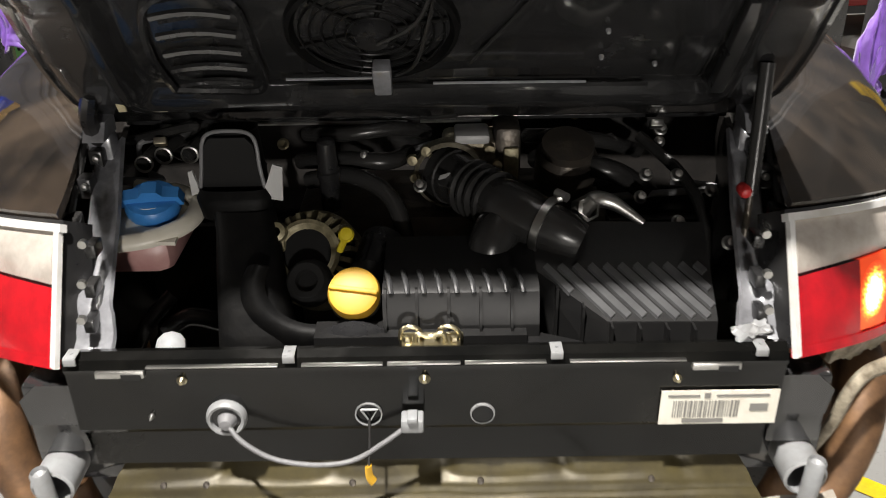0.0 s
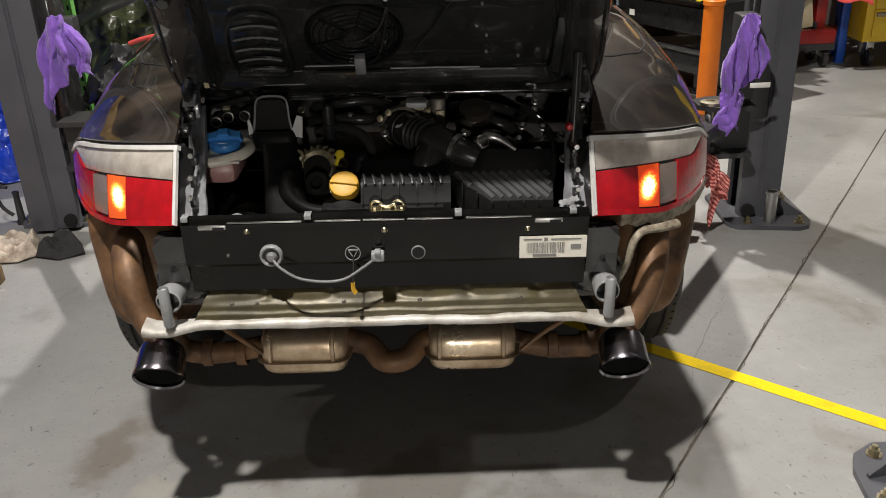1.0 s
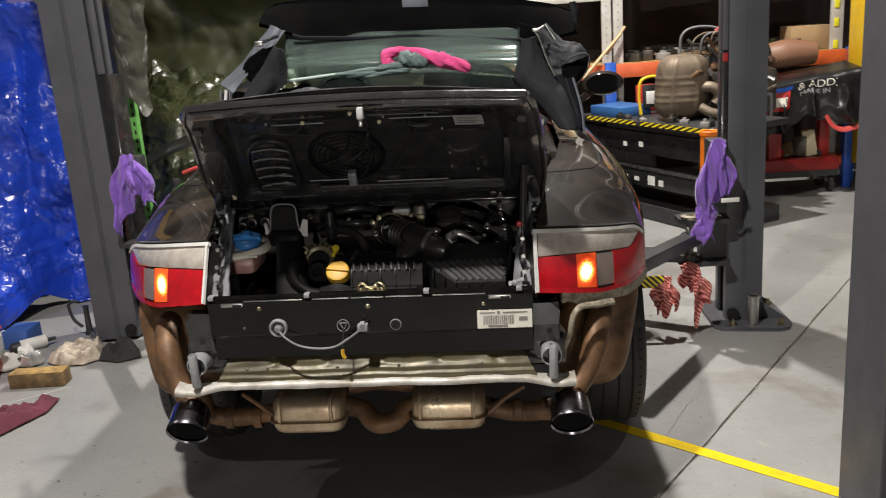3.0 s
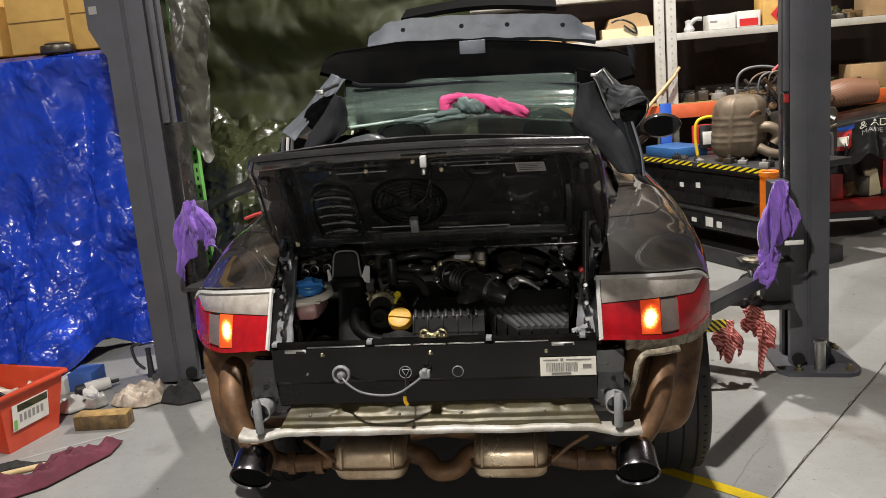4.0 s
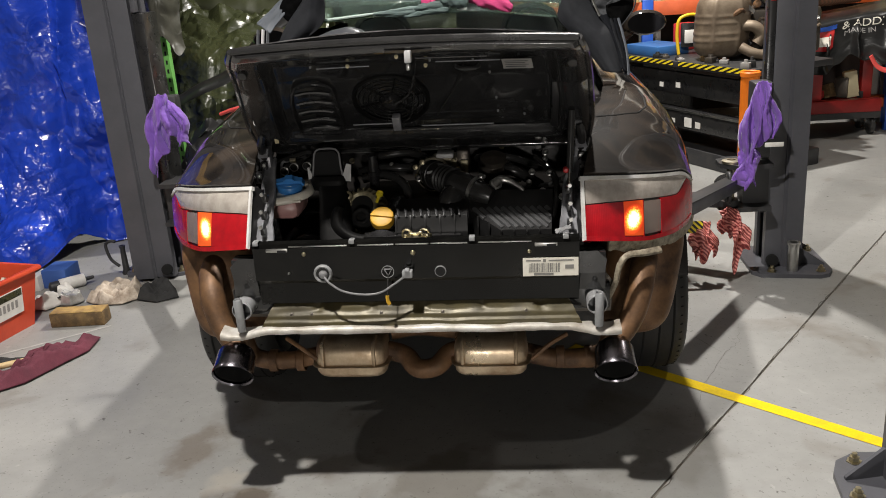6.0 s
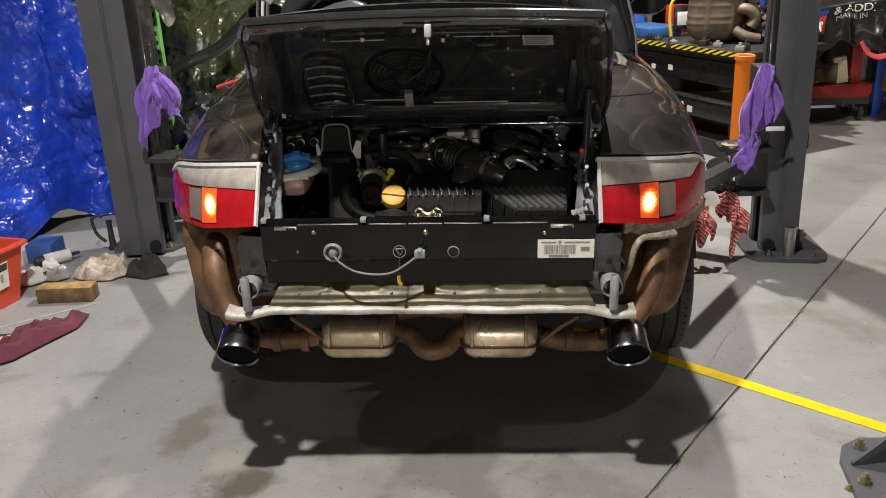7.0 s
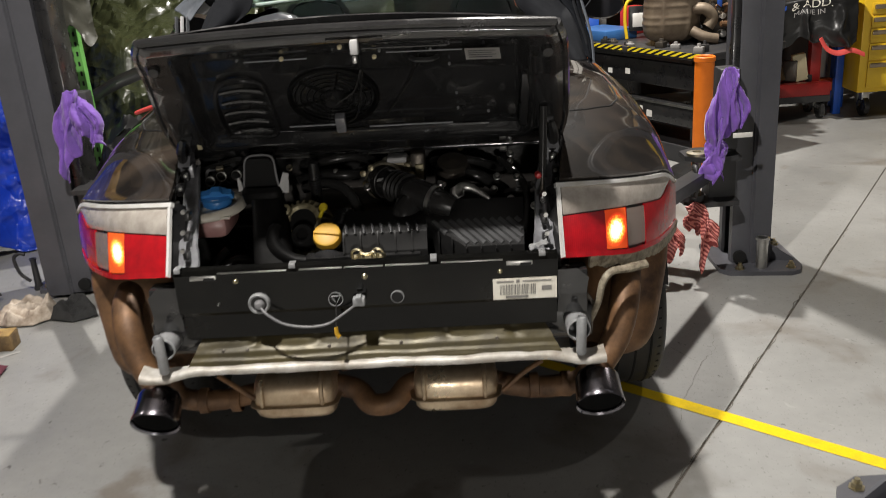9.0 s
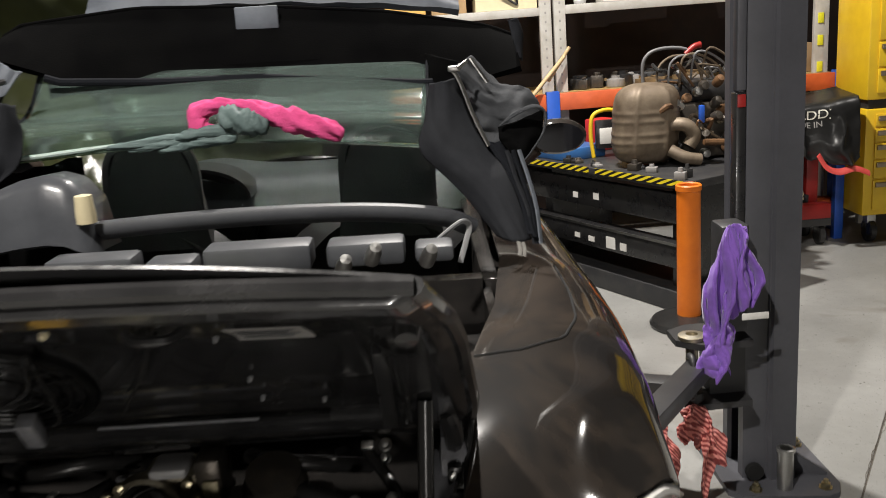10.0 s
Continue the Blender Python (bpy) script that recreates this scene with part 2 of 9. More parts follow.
M_GREYP = mat("grey_primer_steel", (0.30, 0.31, 0.32), 0.45, 0.1, col2=(0.22, 0.22, 0.22), scale=22, bump=0.08)
M_SEAM = mat("grey_sealed_gutter", (0.30, 0.305, 0.325), 0.28, 0.1, col2=(0.14, 0.14, 0.15), scale=22, mix=0.52, bump=0.2, coat=0.9)
M_CRUST = mat("crusty_sealed_edge", (0.36, 0.32, 0.24), 0.6, 0.2, col2=(0.12, 0.095, 0.065), scale=45, bump=0.8, bump_scale=70)
M_TRIM = mat("silver_lamp_trim", (0.82, 0.82, 0.82), 0.38, 0.25, col2=(0.62, 0.60, 0.55), scale=12, bump=0.1)
M_REVERSE = ribbed_lens("dim_reversing_lens", (0.24, 0.19, 0.165), 0.16, 0.0, 140, 0.1)
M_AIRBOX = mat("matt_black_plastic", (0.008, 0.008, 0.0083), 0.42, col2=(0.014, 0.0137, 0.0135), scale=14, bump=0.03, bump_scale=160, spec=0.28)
M_DUCT = mat("flat_black_plastic", (0.0030, 0.0030, 0.0031), 0.5, col2=(0.007, 0.0067, 0.0064), scale=26, mix=0.56, bump=0.15, bump_scale=90, spec=0.10)
M_GLOSSP = mat("dull_black_plastic", (0.0055, 0.0055, 0.006), 0.30, col2=(0.011, 0.0105, 0.010), scale=16, mix=0.58, bump=0.05, bump_scale=60, rough2=0.46, spec=0.28)
M_CLEAR = ribbed_lens("smoky_clear_lens", (0.60, 0.55, 0.49), 0.10, 0.0, 140, 0.2, relief=0.25, col2=(0.43, 0.385, 0.34))
M_RED = ribbed_lens("red_lens", (0.46, 0.004, 0.010), 0.12, 0.0, 60, relief=0.10, col2=(0.30, 0.003, 0.008))
M_LIT = {1: lens_glow(0.634, 0.864), -1: lens_glow(-0.655, 0.864)}
M_PAPER = mat("printed_paper_label", (0.78, 0.76, 0.68), 0.55, col2=(0.66, 0.62, 0.53), scale=25)
M_INK = mat("black_ink", (0.03, 0.03, 0.03), 0.6)
M_FADED = mat("faded_print", (0.20, 0.195, 0.18), 0.6)
M_FOIL = mat("crumpled_foil", (0.62, 0.62, 0.60), 0.3, 0.5, col2=(0.40, 0.39, 0.37), scale=30)
M_STICK = mat("grey_foil_sticker", (0.27, 0.26, 0.25), 0.45)
M_YELLOW = mat("yellow_plastic", (0.54, 0.31, 0.022), 0.5, col2=(0.43, 0.235, 0.018), scale=20, bump=0.05)
M_BLUECAP = mat("blue_plastic", (0.05, 0.24, 0.60), 0.35, col2=(0.04, 0.19, 0.52), scale=20)
M_TANK = mat("milky_tank_plastic", (0.84, 0.80, 0.70), 0.35, col2=(0.74, 0.69, 0.57), scale=10)
M_PINK = mat("pink_coolant_tank", (0.66, 0.40, 0.37), 0.35, col2=(0.50, 0.25, 0.24), scale=10)
M_CABLE = mat("grey_cable", (0.17, 0.17, 0.175), 0.5)
M_SILVERP = mat("silver_plastic", (0.45, 0.45, 0.45), 0.4)
M_FABRIC = mat("dark_canvas", (0.0075, 0.0085, 0.011), 0.9, spec=0.12, col2=(0.012, 0.013, 0.016), scale=6, bump=0.3, bump_scale=350)
M_CANVAS = mat("grey_canvas", (0.026, 0.0275, 0.031), 0.9, spec=0.15, col2=(0.015, 0.016, 0.019), scale=7, bump=0.3, bump_scale=350)
M_FELT = mat("black_felt", (0.0022, 0.0022, 0.0024), 0.95, spec=0.03, col2=(0.004, 0.004, 0.004), scale=8, bump=0.2, bump_scale=300)
M_TOPGREY = mat("weathered_grey_canvas", (0.070, 0.073, 0.078), 0.9, spec=0.15, col2=(0.036, 0.038, 0.042), scale=9, mix=0.52, bump=0.35, bump_scale=260)
# pale colour for the reflection on the window's curl
M_CURLSHINE = mat("pale_curl_highlight", (0.72, 0.86, 0.80), 0.18, trans=0.3)
M_HOOP = mat("satin_grey_cover", (0.070, 0.074, 0.082), 0.32, col2=(0.045, 0.048, 0.055), scale=8, bump=0.08, coat=0.5)
M_BOW = mat("blue_grey_flap", (0.13, 0.145, 0.17), 0.6, col2=(0.075, 0.085, 0.10), scale=7, mix=0.5, bump=0.2)
M_GLASSG = mat("green_rear_window", (0.62, 0.80, 0.74), 0.07, trans=0.93, col2=(0.56, 0.74, 0.67), scale=3)
M_GLASS = mat("windscreen_glass", (0.8, 0.9, 0.86), 0.02, trans=0.95)
M_SEAT = mat("black_leather", (0.014, 0.014, 0.015), 0.5, col2=(0.02, 0.02, 0.02), scale=12, bump=0.2, bump_scale=150)
M_INTER = mat("grey_trim_panel", (0.065, 0.068, 0.074), 0.5, col2=(0.048, 0.051, 0.057), scale=8, bump=0.1)
M_BLUETARP = mat("blue_tarpaulin", (0.018, 0.070, 0.62), 0.17, col2=(0.012, 0.046, 0.42), scale=2.5, bump=0.55, bump_scale=16, rough2=0.30, spec=0.7)
M_OLIVE = mat("olive_tarpaulin", (0.033, 0.038, 0.010), 0.42, col2=(0.018, 0.022, 0.006), scale=1.6, bump=0.35, bump_scale=9, rough2=0.55, fine=0.15)
M_OLIVESH = mat("shiny_olive_sheet", (0.040, 0.045, 0.020), 0.20, col2=(0.026, 0.031, 0.013), scale=5, bump=0.3, bump_scale=20, rough2=0.36)
M_GREYSH = mat("grey_side_of_sheet", (0.085, 0.083, 0.068), 0.24, col2=(0.045, 0.046, 0.032), scale=4, bump=0.3, bump_scale=20, rough2=0.42, spec=0.8)


def crinkle(m, scale, strength):
    """Sharp little facets, as in stiff woven plastic sheet that has been folded."""
    n, l = links(m)
    tc = n.new("ShaderNodeTexCoord")
    w = n.new("ShaderNodeTexNoise")
    w.inputs["Scale"].default_value, w.inputs["Detail"].default_value = scale * 0.5, 3
    l.new(tc.outputs["Object"], w.inputs["Vector"])
    add = n.new("ShaderNodeVectorMath")
    add.operation = "MULTIPLY_ADD"
    add.inputs[1].default_value = (0.5 / scale * 3, 0.5 / scale * 3, 0.5 / scale * 3)
    l.new(w.outputs["Color"], add.inputs[0])
    l.new(tc.outputs["Object"], add.inputs[2])
    total = None
    for sc, amp in ((scale, 1.0), (scale * 2.7, 0.4)):
        v = n.new("ShaderNodeTexVoronoi")
        v.feature = "F1"
        v.inputs["Scale"].default_value = sc
        l.new(add.outputs[0], v.inputs["Vector"])
        k = n.new("ShaderNodeMath")
        k.operation = "MULTIPLY"
        k.inputs[1].default_value = amp
        l.new(v.outputs["Distance"], k.inputs[0])
        if total is None:
            total = k.outputs[0]
        else:
            s = n.new("ShaderNodeMath")
            s.operation = "ADD"
            l.new(total, s.inputs[0])
            l.new(k.outputs[0], s.inputs[1])
            total = s.outputs[0]
    patch = n.new("ShaderNodeTexNoise")
    patch.inputs["Scale"].default_value, patch.inputs["Detail"].default_value = scale * 0.28, 3
    l.new(tc.outputs["Object"], patch.inputs["Vector"])
    where = n.new("ShaderNodeMapRange")
    where.inputs[1].default_value, where.inputs[2].default_value, where.inputs[3].default_value, where.inputs[4].default_value = 0.40, 0.62, 0.12, 1.0
    l.new(patch.outputs["Fac"], where.inputs[0])
    tall = n.new("ShaderNodeMath")
    tall.operation = "MULTIPLY"
    l.new(total, tall.inputs[0])
    l.new(where.outputs[0], tall.inputs[1])
    u = n.new("ShaderNodeBump")
    u.inputs["Strength"].default_value, u.inputs["Distance"].default_value = strength, 0.25 / scale
    l.new(tall.outputs[0], u.inputs["Height"])
    l.new(u.outputs["Normal"], n["Principled BSDF"].inputs["Normal"])


crinkle(M_BLUETARP, 8.0, 0.75)
crinkle(M_OLIVESH, 7.0, 0.6)
crinkle(M_GREYSH, 5.0, 0.6)
M_PURPLE = mat("purple_cloth", (0.22, 0.10, 0.48), 0.9, col2=(0.16, 0.07, 0.36), scale=14, bump=1.0, bump_scale=38, sheen=0.3)
M_MAROON = mat("maroon_cloth", (0.15, 0.035, 0.055), 0.95, col2=(0.09, 0.022, 0.035), scale=12, bump=0.4, bump_scale=200)
M_NAVY = mat("navy_cloth", (0.016, 0.018, 0.032), 0.95, col2=(0.03, 0.03, 0.045), scale=12, bump=0.4, bump_scale=200)
M_BEIGE = mat("stained_beige_cloth", (0.62, 0.54, 0.45), 0.95, col2=(0.17, 0.12, 0.08), scale=14, mix=0.55, bump=0.4, bump_scale=160)
M_BLKCLOTH = mat("black_cloth", (0.018, 0.018, 0.018), 0.95, col2=(0.03, 0.03, 0.03), scale=14, bump=0.4, bump_scale=200)
M_STRIPE = hazard("red_white_woven_cloth", (0.72, 0.27, 0.23), (0.26, 0.045, 0.045), 30)
M_TUB = mat("red_orange_tub_plastic", (0.62, 0.075, 0.030), 0.40, col2=(0.52, 0.055, 0.022), scale=9, bump=0.05)
M_ORANGE = mat("orange_bollard_plastic", (0.80, 0.20, 0.015), 0.42, col2=(0.70, 0.16, 0.012), scale=9)
M_WOOD = mat("sawn_wood", (0.46, 0.30, 0.10), 0.7, col2=(0.16, 0.10, 0.045), scale=16, mix=0.55, bump=0.3, bump_scale=60)
M_WOODDK = mat("dark_wood", (0.10, 0.064, 0.030), 0.8, col2=(0.25, 0.16, 0.065), scale=22, mix=0.58, bump=0.4)
M_STICKW = mat("pale_wood_handle", (0.60, 0.46, 0.25), 0.6, col2=(0.48, 0.34, 0.17), scale=20)
M_CARD = mat("cardboard", (0.40, 0.27, 0.14), 0.8, col2=(0.34, 0.22, 0.11), scale=8, bump=0.1)
M_CARDY = mat("yellow_brown_carton", (0.68, 0.42, 0.12), 0.6, col2=(0.56, 0.33, 0.09), scale=7, bump=0.1)
M_WHITE = mat("white_plastic", (0.75, 0.74, 0.70), 0.5, col2=(0.62, 0.60, 0.56), scale=14)
M_CREAM = mat("cream_plastic", (0.70, 0.62, 0.40), 0.5, col2=(0.60, 0.52, 0.33), scale=9)
M_SHELF = mat("white_shelf_steel", (0.47, 0.455, 0.42), 0.5, col2=(0.36, 0.335, 0.29), scale=10, mix=0.58, bump=0.05)
M_BEAM = mat("orange_red_beam", (0.68, 0.13, 0.04), 0.45, col2=(0.55, 0.10, 0.03), scale=10)
M_BLUEST = mat("blue_steel", (0.02, 0.10, 0.50), 0.4, col2=(0.02, 0.08, 0.40), scale=10)
M_GREENST = mat("green_shelf_steel", (0.17, 0.48, 0.11), 0.5, col2=(0.14, 0.40, 0.09), scale=12)
M_YCAB = mat("yellow_cabinet_paint", (0.83, 0.55, 0.02), 0.35, col2=(0.74, 0.47, 0.02), scale=6, rough2=0.45)
M_REDST = mat("red_steel", (0.36, 0.018, 0.016), 0.4, col2=(0.24, 0.014, 0.012), scale=9)
M_MUF = mat("tan_muffler_steel", (0.235, 0.185, 0.13), 0.55, 0.3, col2=(0.12, 0.088, 0.06), scale=8, bump=0.2)
M_BLACKTARP = mat("black_banner_vinyl", (0.010, 0.010, 0.010), 0.32, col2=(0.018, 0.018, 0.018), scale=8, bump=0.15, bump_scale=30)
M_WEAVE = hazard("brown_striped_weave", (0.30, 0.13, 0.075), (0.17, 0.10, 0.06), 30)
M_HAZ = hazard("yellow_black_tape", (0.80, 0.62, 0.02), (0.01, 0.01, 0.01), 21)
M_MAGENTA = mat("pink_knit_glove", (0.72, 0.08, 0.26), 0.9, col2=(0.60, 0.06, 0.20), scale=30, bump=0.5, bump_scale=220)
M_GREYRUB = mat("grey_rubber_palm", (0.12, 0.17, 0.165), 0.7, col2=(0.09, 0.13, 0.125), scale=30, bump=0.4, bump_scale=120)
M_TUBEW = glow("lamp_tube", (1.0, 0.95, 0.86), 3.0)
M_REDPL = mat("red_plastic", (0.55, 0.03, 0.03), 0.4)
M_NEON = mat("red_strap", (0.60, 0.07, 0.06), 0.6)


# ---- mesh tools ----
class Geo:
    """Gathers vertices and faces for one mesh."""

    def __init__(self):
        self.v, self.f = [], []

    def add(self, verts, faces, m=None):
        k = len(self.v)
        self.v += [tuple((m @ Vector(p)) if m else p) for p in verts]
        self.f += [tuple(i + k for i in f) for f in faces]
        return self

    def box(self, x0, x1, y0, y1, z0, z1, r=0.0, m=None):
        if r <= 0:
            v = [(x, y, z) for z in (z0, z1) for y in (y0, y1) for x in (x0, x1)]
            return self.add(v, [(0, 2, 3, 1), (4, 5, 7, 6), (0, 1, 5, 4), (2, 6, 7, 3), (0, 4, 6, 2), (1, 3, 7, 5)], m)
        b = bmesh.new()
        bmesh.ops.create_cube(b, size=1, matrix=Matrix.LocRotScale(((x0 + x1) / 2, (y0 + y1) / 2, (z0 + z1) / 2), None, (x1 - x0, y1 - y0, z1 - z0)))
        bmesh.ops.bevel(b, geom=b.edges[:], offset=min(r, 0.49 * min(x1 - x0, y1 - y0, z1 - z0)), segments=2, profile=0.5, affect="EDGES")
        b.verts.index_update()
        self.add([v.co[:] for v in b.verts], [[v.index for v in f.verts] for f in b.faces], m)
        b.free()
        return self

    def prism(self, outline, axis, a, b, m=None):
        """An outline of (p, q) carried from a to b along x, y or z."""
        n = len(outline)
        place = {"x": lambda p, q, h: (h, p, q), "y": lambda p, q, h: (p, h, q), "z": lambda p, q, h: (p, q, h)}[axis]
        v = [place(p, q, h) for h in (a, b) for p, q in outline]
        f = [tuple(range(n))[::-1], tuple(range(n, 2 * n))] + [(i, (i + 1) % n, n + (i + 1) % n, n + i) for i in range(n)]
        return self.add(v, f, m)

    def tube(self, pts, r, n=10, caps=True, flat=1.0, m=None, steps=6):
        """A round tube along a smooth line; r is one radius or one for each point."""
        pts = [Vector(p) for p in pts]
        rs = [r] * len(pts) if not isinstance(r, (list, tuple)) else list(r)
        if len(pts) > 2 and steps > 1:
            q, qr = [], []
            for i in range(len(pts) - 1):
                p0, p1, p2, p3 = pts[max(i - 1, 0)], pts[i], pts[i + 1], pts[min(i + 2, len(pts) - 1)]
                for s in range(steps):
                    t = s / steps
                    q.append(0.5 * (2 * p1 + (p2 - p0) * t + (2 * p0 - 5 * p1 + 4 * p2 - p3) * t * t + (3 * p1 - p0 - 3 * p2 + p3) * t**3))
                    qr.append(rs[i] * (1 - t) + rs[i + 1] * t)
            pts, rs = q + [pts[-1]], qr + [rs[-1]]
        up, v, f = None, [], []
        for i, p in enumerate(pts):
            d = (pts[min(i + 1, len(pts) - 1)] - pts[max(i - 1, 0)]).normalized()
            if up is None:
                up = d.orthogonal().normalized()
            up = (up - d * up.dot(d)).normalized()
            side = d.cross(up)
            for k in range(n):
                a = 2 * math.pi * k / n
                v.append(tuple(p + rs[i] * (up * math.cos(a) + side * math.sin(a) * flat)))
        for i in range(len(pts) - 1):
            for k in range(n):
                f.append((i * n + k, i * n + (k + 1) % n, (i + 1) * n + (k + 1) % n, (i + 1) * n + k))
        if caps:
            f += [tuple(range(n))[::-1], tuple(range((len(pts) - 1) * n, len(pts) * n))]
        return self.add(v, f, m)

    def lathe(self, profile, n=24, m=None, closed=False):
        """Profile of (radius, height) turned round z."""
        v, f, k = [], [], len(profile)
        for i in range(n):
            a = 2 * math.pi * i / n
            v += [(r * math.cos(a), r * math.sin(a), h) for r, h in profile]
        for i in range(n):
            for j in range(k if closed else k - 1):
                f.append((i * k + j, ((i + 1) % n) * k + j, ((i + 1) % n) * k + (j + 1) % k, i * k + (j + 1) % k))
        return self.add(v, f, m)

    def rod(self, a, b, r, n=12, r2=None):
        return self.tube([a, b], [r, r if r2 is None else r2], n, steps=1)

    def sheet(self, fn, nu, nv, thick=0.0, m=None):
        """A grid fn(u, v) with u and v from 0 to 1, thickened backwards along its normals."""
        g = [[Vector(fn(i / nu, j / nv)) for i in range(nu + 1)] for j in range(nv + 1)]
        v = [tuple(p) for row in g for p in row]
        idx = lambda i, j: j * (nu + 1) + i
        f = [(idx(i, j), idx(i + 1, j), idx(i + 1, j + 1), idx(i, j + 1)) for j in range(nv) for i in range(nu)]
        if thick:
            k = len(v)
            for j in range(nv + 1):
                for i in range(nu + 1):
                    du = g[j][min(i + 1, nu)] - g[j][max(i - 1, 0)]
                    dv = g[min(j + 1, nv)][i] - g[max(j - 1, 0)][i]
                    nn = du.cross(dv)
                    nn = nn.normalized() if nn.length > 1e-9 else Vector((0, 0, 1))
                    v.append(tuple(g[j][i] - nn * thick))
            f += [(k + idx(i, j), k + idx(i, j + 1), k + idx(i + 1, j + 1), k + idx(i + 1, j)) for j in range(nv) for i in range(nu)]
            f += [(idx(i, 0), k + idx(i, 0), k + idx(i + 1, 0), idx(i + 1, 0)) for i in range(nu)]
            f += [(idx(i, nv), idx(i + 1, nv), k + idx(i + 1, nv), k + idx(i, nv)) for i in range(nu)]
            f += [(idx(0, j), idx(0, j + 1), k + idx(0, j + 1), k + idx(0, j)) for j in range(nv)]
            f += [(idx(nu, j), k + idx(nu, j), k + idx(nu, j + 1), idx(nu, j + 1)) for j in range(nv)]
        return self.add(v, f, m)

    def mirror_x(self):
        k = len(self.v)
        self.v = [(-x, y, z) for x, y, z in self.v]
        self.f = [tuple(reversed(f)) for f in self.f]
        return self


def mesh_of(name, geo, material, sharp=38):
    me = bpy.data.meshes.new(name)
    me.from_pydata(geo.v, [], geo.f)
    me.materials.append(material)
    me.polygons.foreach_set("use_smooth", [True] * len(me.polygons))
    me.update()
    me.set_sharp_from_angle(angle=radians(sharp))
    return me


PIVOT = {}


def thing(name, base, label, category, group="", kind="", m=None):
    """An Empty at the thing's base, whose parts are given in world coordinates."""
    ob = new(name)
    ob.empty_display_size = 0.05
    ob.matrix_basis = m if m else Matrix.Translation(base)
    PIVOT[ob.name] = Matrix.Translation(base).inverted()
    return tagged(ob, label, category, group, kind)


def part(name, geo, material, parent, label="", sharp=38):
    ob = new(name, mesh_of(name, geo, material, sharp))
    ob.parent = parent
    ob.matrix_parent_inverse = PIVOT.get(parent.name, Matrix.Identity(4))
    if label:
        ob["label"] = label
    return ob


def single(name, geo, material, label, category, group="", kind="", sharp=38):
    ob = new(name, mesh_of(name, geo, material, sharp))
    return tagged(ob, label, category, group, kind)


def nz(x, y, z=0.0, s=1.0):
    return noise.noise(Vector((x * s, y * s, z * s)))


def lerp(a, b, t):
    return a + (b - a) * t


def smooth(a, b, x):
    t = min(max((x - a) / (b - a), 0), 1)
    return t * t * (3 - 2 * t)


def pw(x, pts):
    """Straight lines between (x, y) points."""
    if x <= pts[0][0]:
        return pts[0][1]
    for (a, p), (b, q) in zip(pts, pts[1:]):
        if x <= b:
            return p + (q - p) * (x - a) / (b - a)
    return pts[-1][1]


def turned(x, y, z, rx=0, ry=0, rz=0):
    return pose(x, y, z, rx, ry, rz)


# ---- setting ----
JA, JB = (0.616, 0.786), (2.835, 4.092)  # the sawn joint runs through these
JD = Vector((JB[0] - JA[0], JB[1] - JA[1])).normalized()
JN = Vector((-JD.y, JD.x))


def slab(side):
    """The floor on one side of the sawn joint."""
    corners = [Vector((x, y)) for x, y in ((ROOM_X0, ROOM_Y0), (ROOM_X1, ROOM_Y0), (ROOM_X1, ROOM_Y1), (ROOM_X0, ROOM_Y1))]
    d = lambda p: (p - Vector(JA)).dot(JN) * side - 0.0038
    out = []
    for i, p in enumerate(corners):
        q = corners[(i + 1) % 4]
        if d(p) >= 0:
            out.append(p)
        if d(p) * d(q) < 0:
            out.append(p + (q - p) * (d(p) / (d(p) - d(q))))
    return [(p.x, p.y) for p in out]


floor = thing("floor", (0, 0, -0.1), "grey sealed concrete floor with oil stains and a sawn joint", "floor", kind="structure")
for side in (1, -1):
    part("slab", Geo().prism(slab(side), "z", -0.1, 0.0), M_FLOOR, floor)
part("joint", Geo().prism([tuple(Vector(JA) + JD * a + JN * b) for a, b in ((-9, -0.0038), (9, -0.0038), (9, 0.0038), (-9, 0.0038))], "z", -0.1, -0.004), M_JOINT, floor, "dark dirt-filled joint")


def stripe(name, pts, width, material, label):
    g = Geo()
    a, b = Vector(pts[0]), Vector(pts[1])
    d = (b - a).normalized()
    n = Vector((-d.y, d.x)) * width / 2
    k = 26
    v, f = [], []
    for i in range(k + 1):
        p = a + (b - a) * i / k
        j = 0.0025 * math.sin(i * 2.3) + 0.002 * math.sin(i * 5.1)
        v += [(*(p + n * (1 + j * 6)), 0.002), (*(p - n * (1 - j * 5)), 0.002)]
    f = [(2 * i, 2 * i + 1, 2 * i + 3, 2 * i + 2) for i in range(k)]
    g.add(v, f)
    return single(name, g, material, label, "floor line", kind="structure")


def ribbon(pts, width, seed, steps=14):
    """A thin ragged streak lying on the floor."""
    g, v = Geo(), []
    n = (len(pts) - 1) * steps
    for i in range(n + 1):
        k = min(i // steps, len(pts) - 2)
        f = (i - k * steps) / steps
        a, b = Vector(pts[k]), Vector(pts[k + 1])
        p = a.lerp(b, f)
        d = (b - a).normalized()
        m = Vector((-d.y, d.x))
        p = p + m * 0.010 * nz(i * 0.35, seed, 2)
        w = width * (0.35 + 0.65 * abs(nz(i * 0.6, seed, 5)) * 1.6) * math.sin(math.pi * min(max(i / n, 0.02), 0.98)) ** 0.3
        v += [(*(p + m * w / 2), 0.0012), (*(p - m * w / 2), 0.0012)]
    g.add(v, [(2 * i, 2 * i + 1, 2 * i + 3, 2 * i + 2) for i in range(n)])
    return g


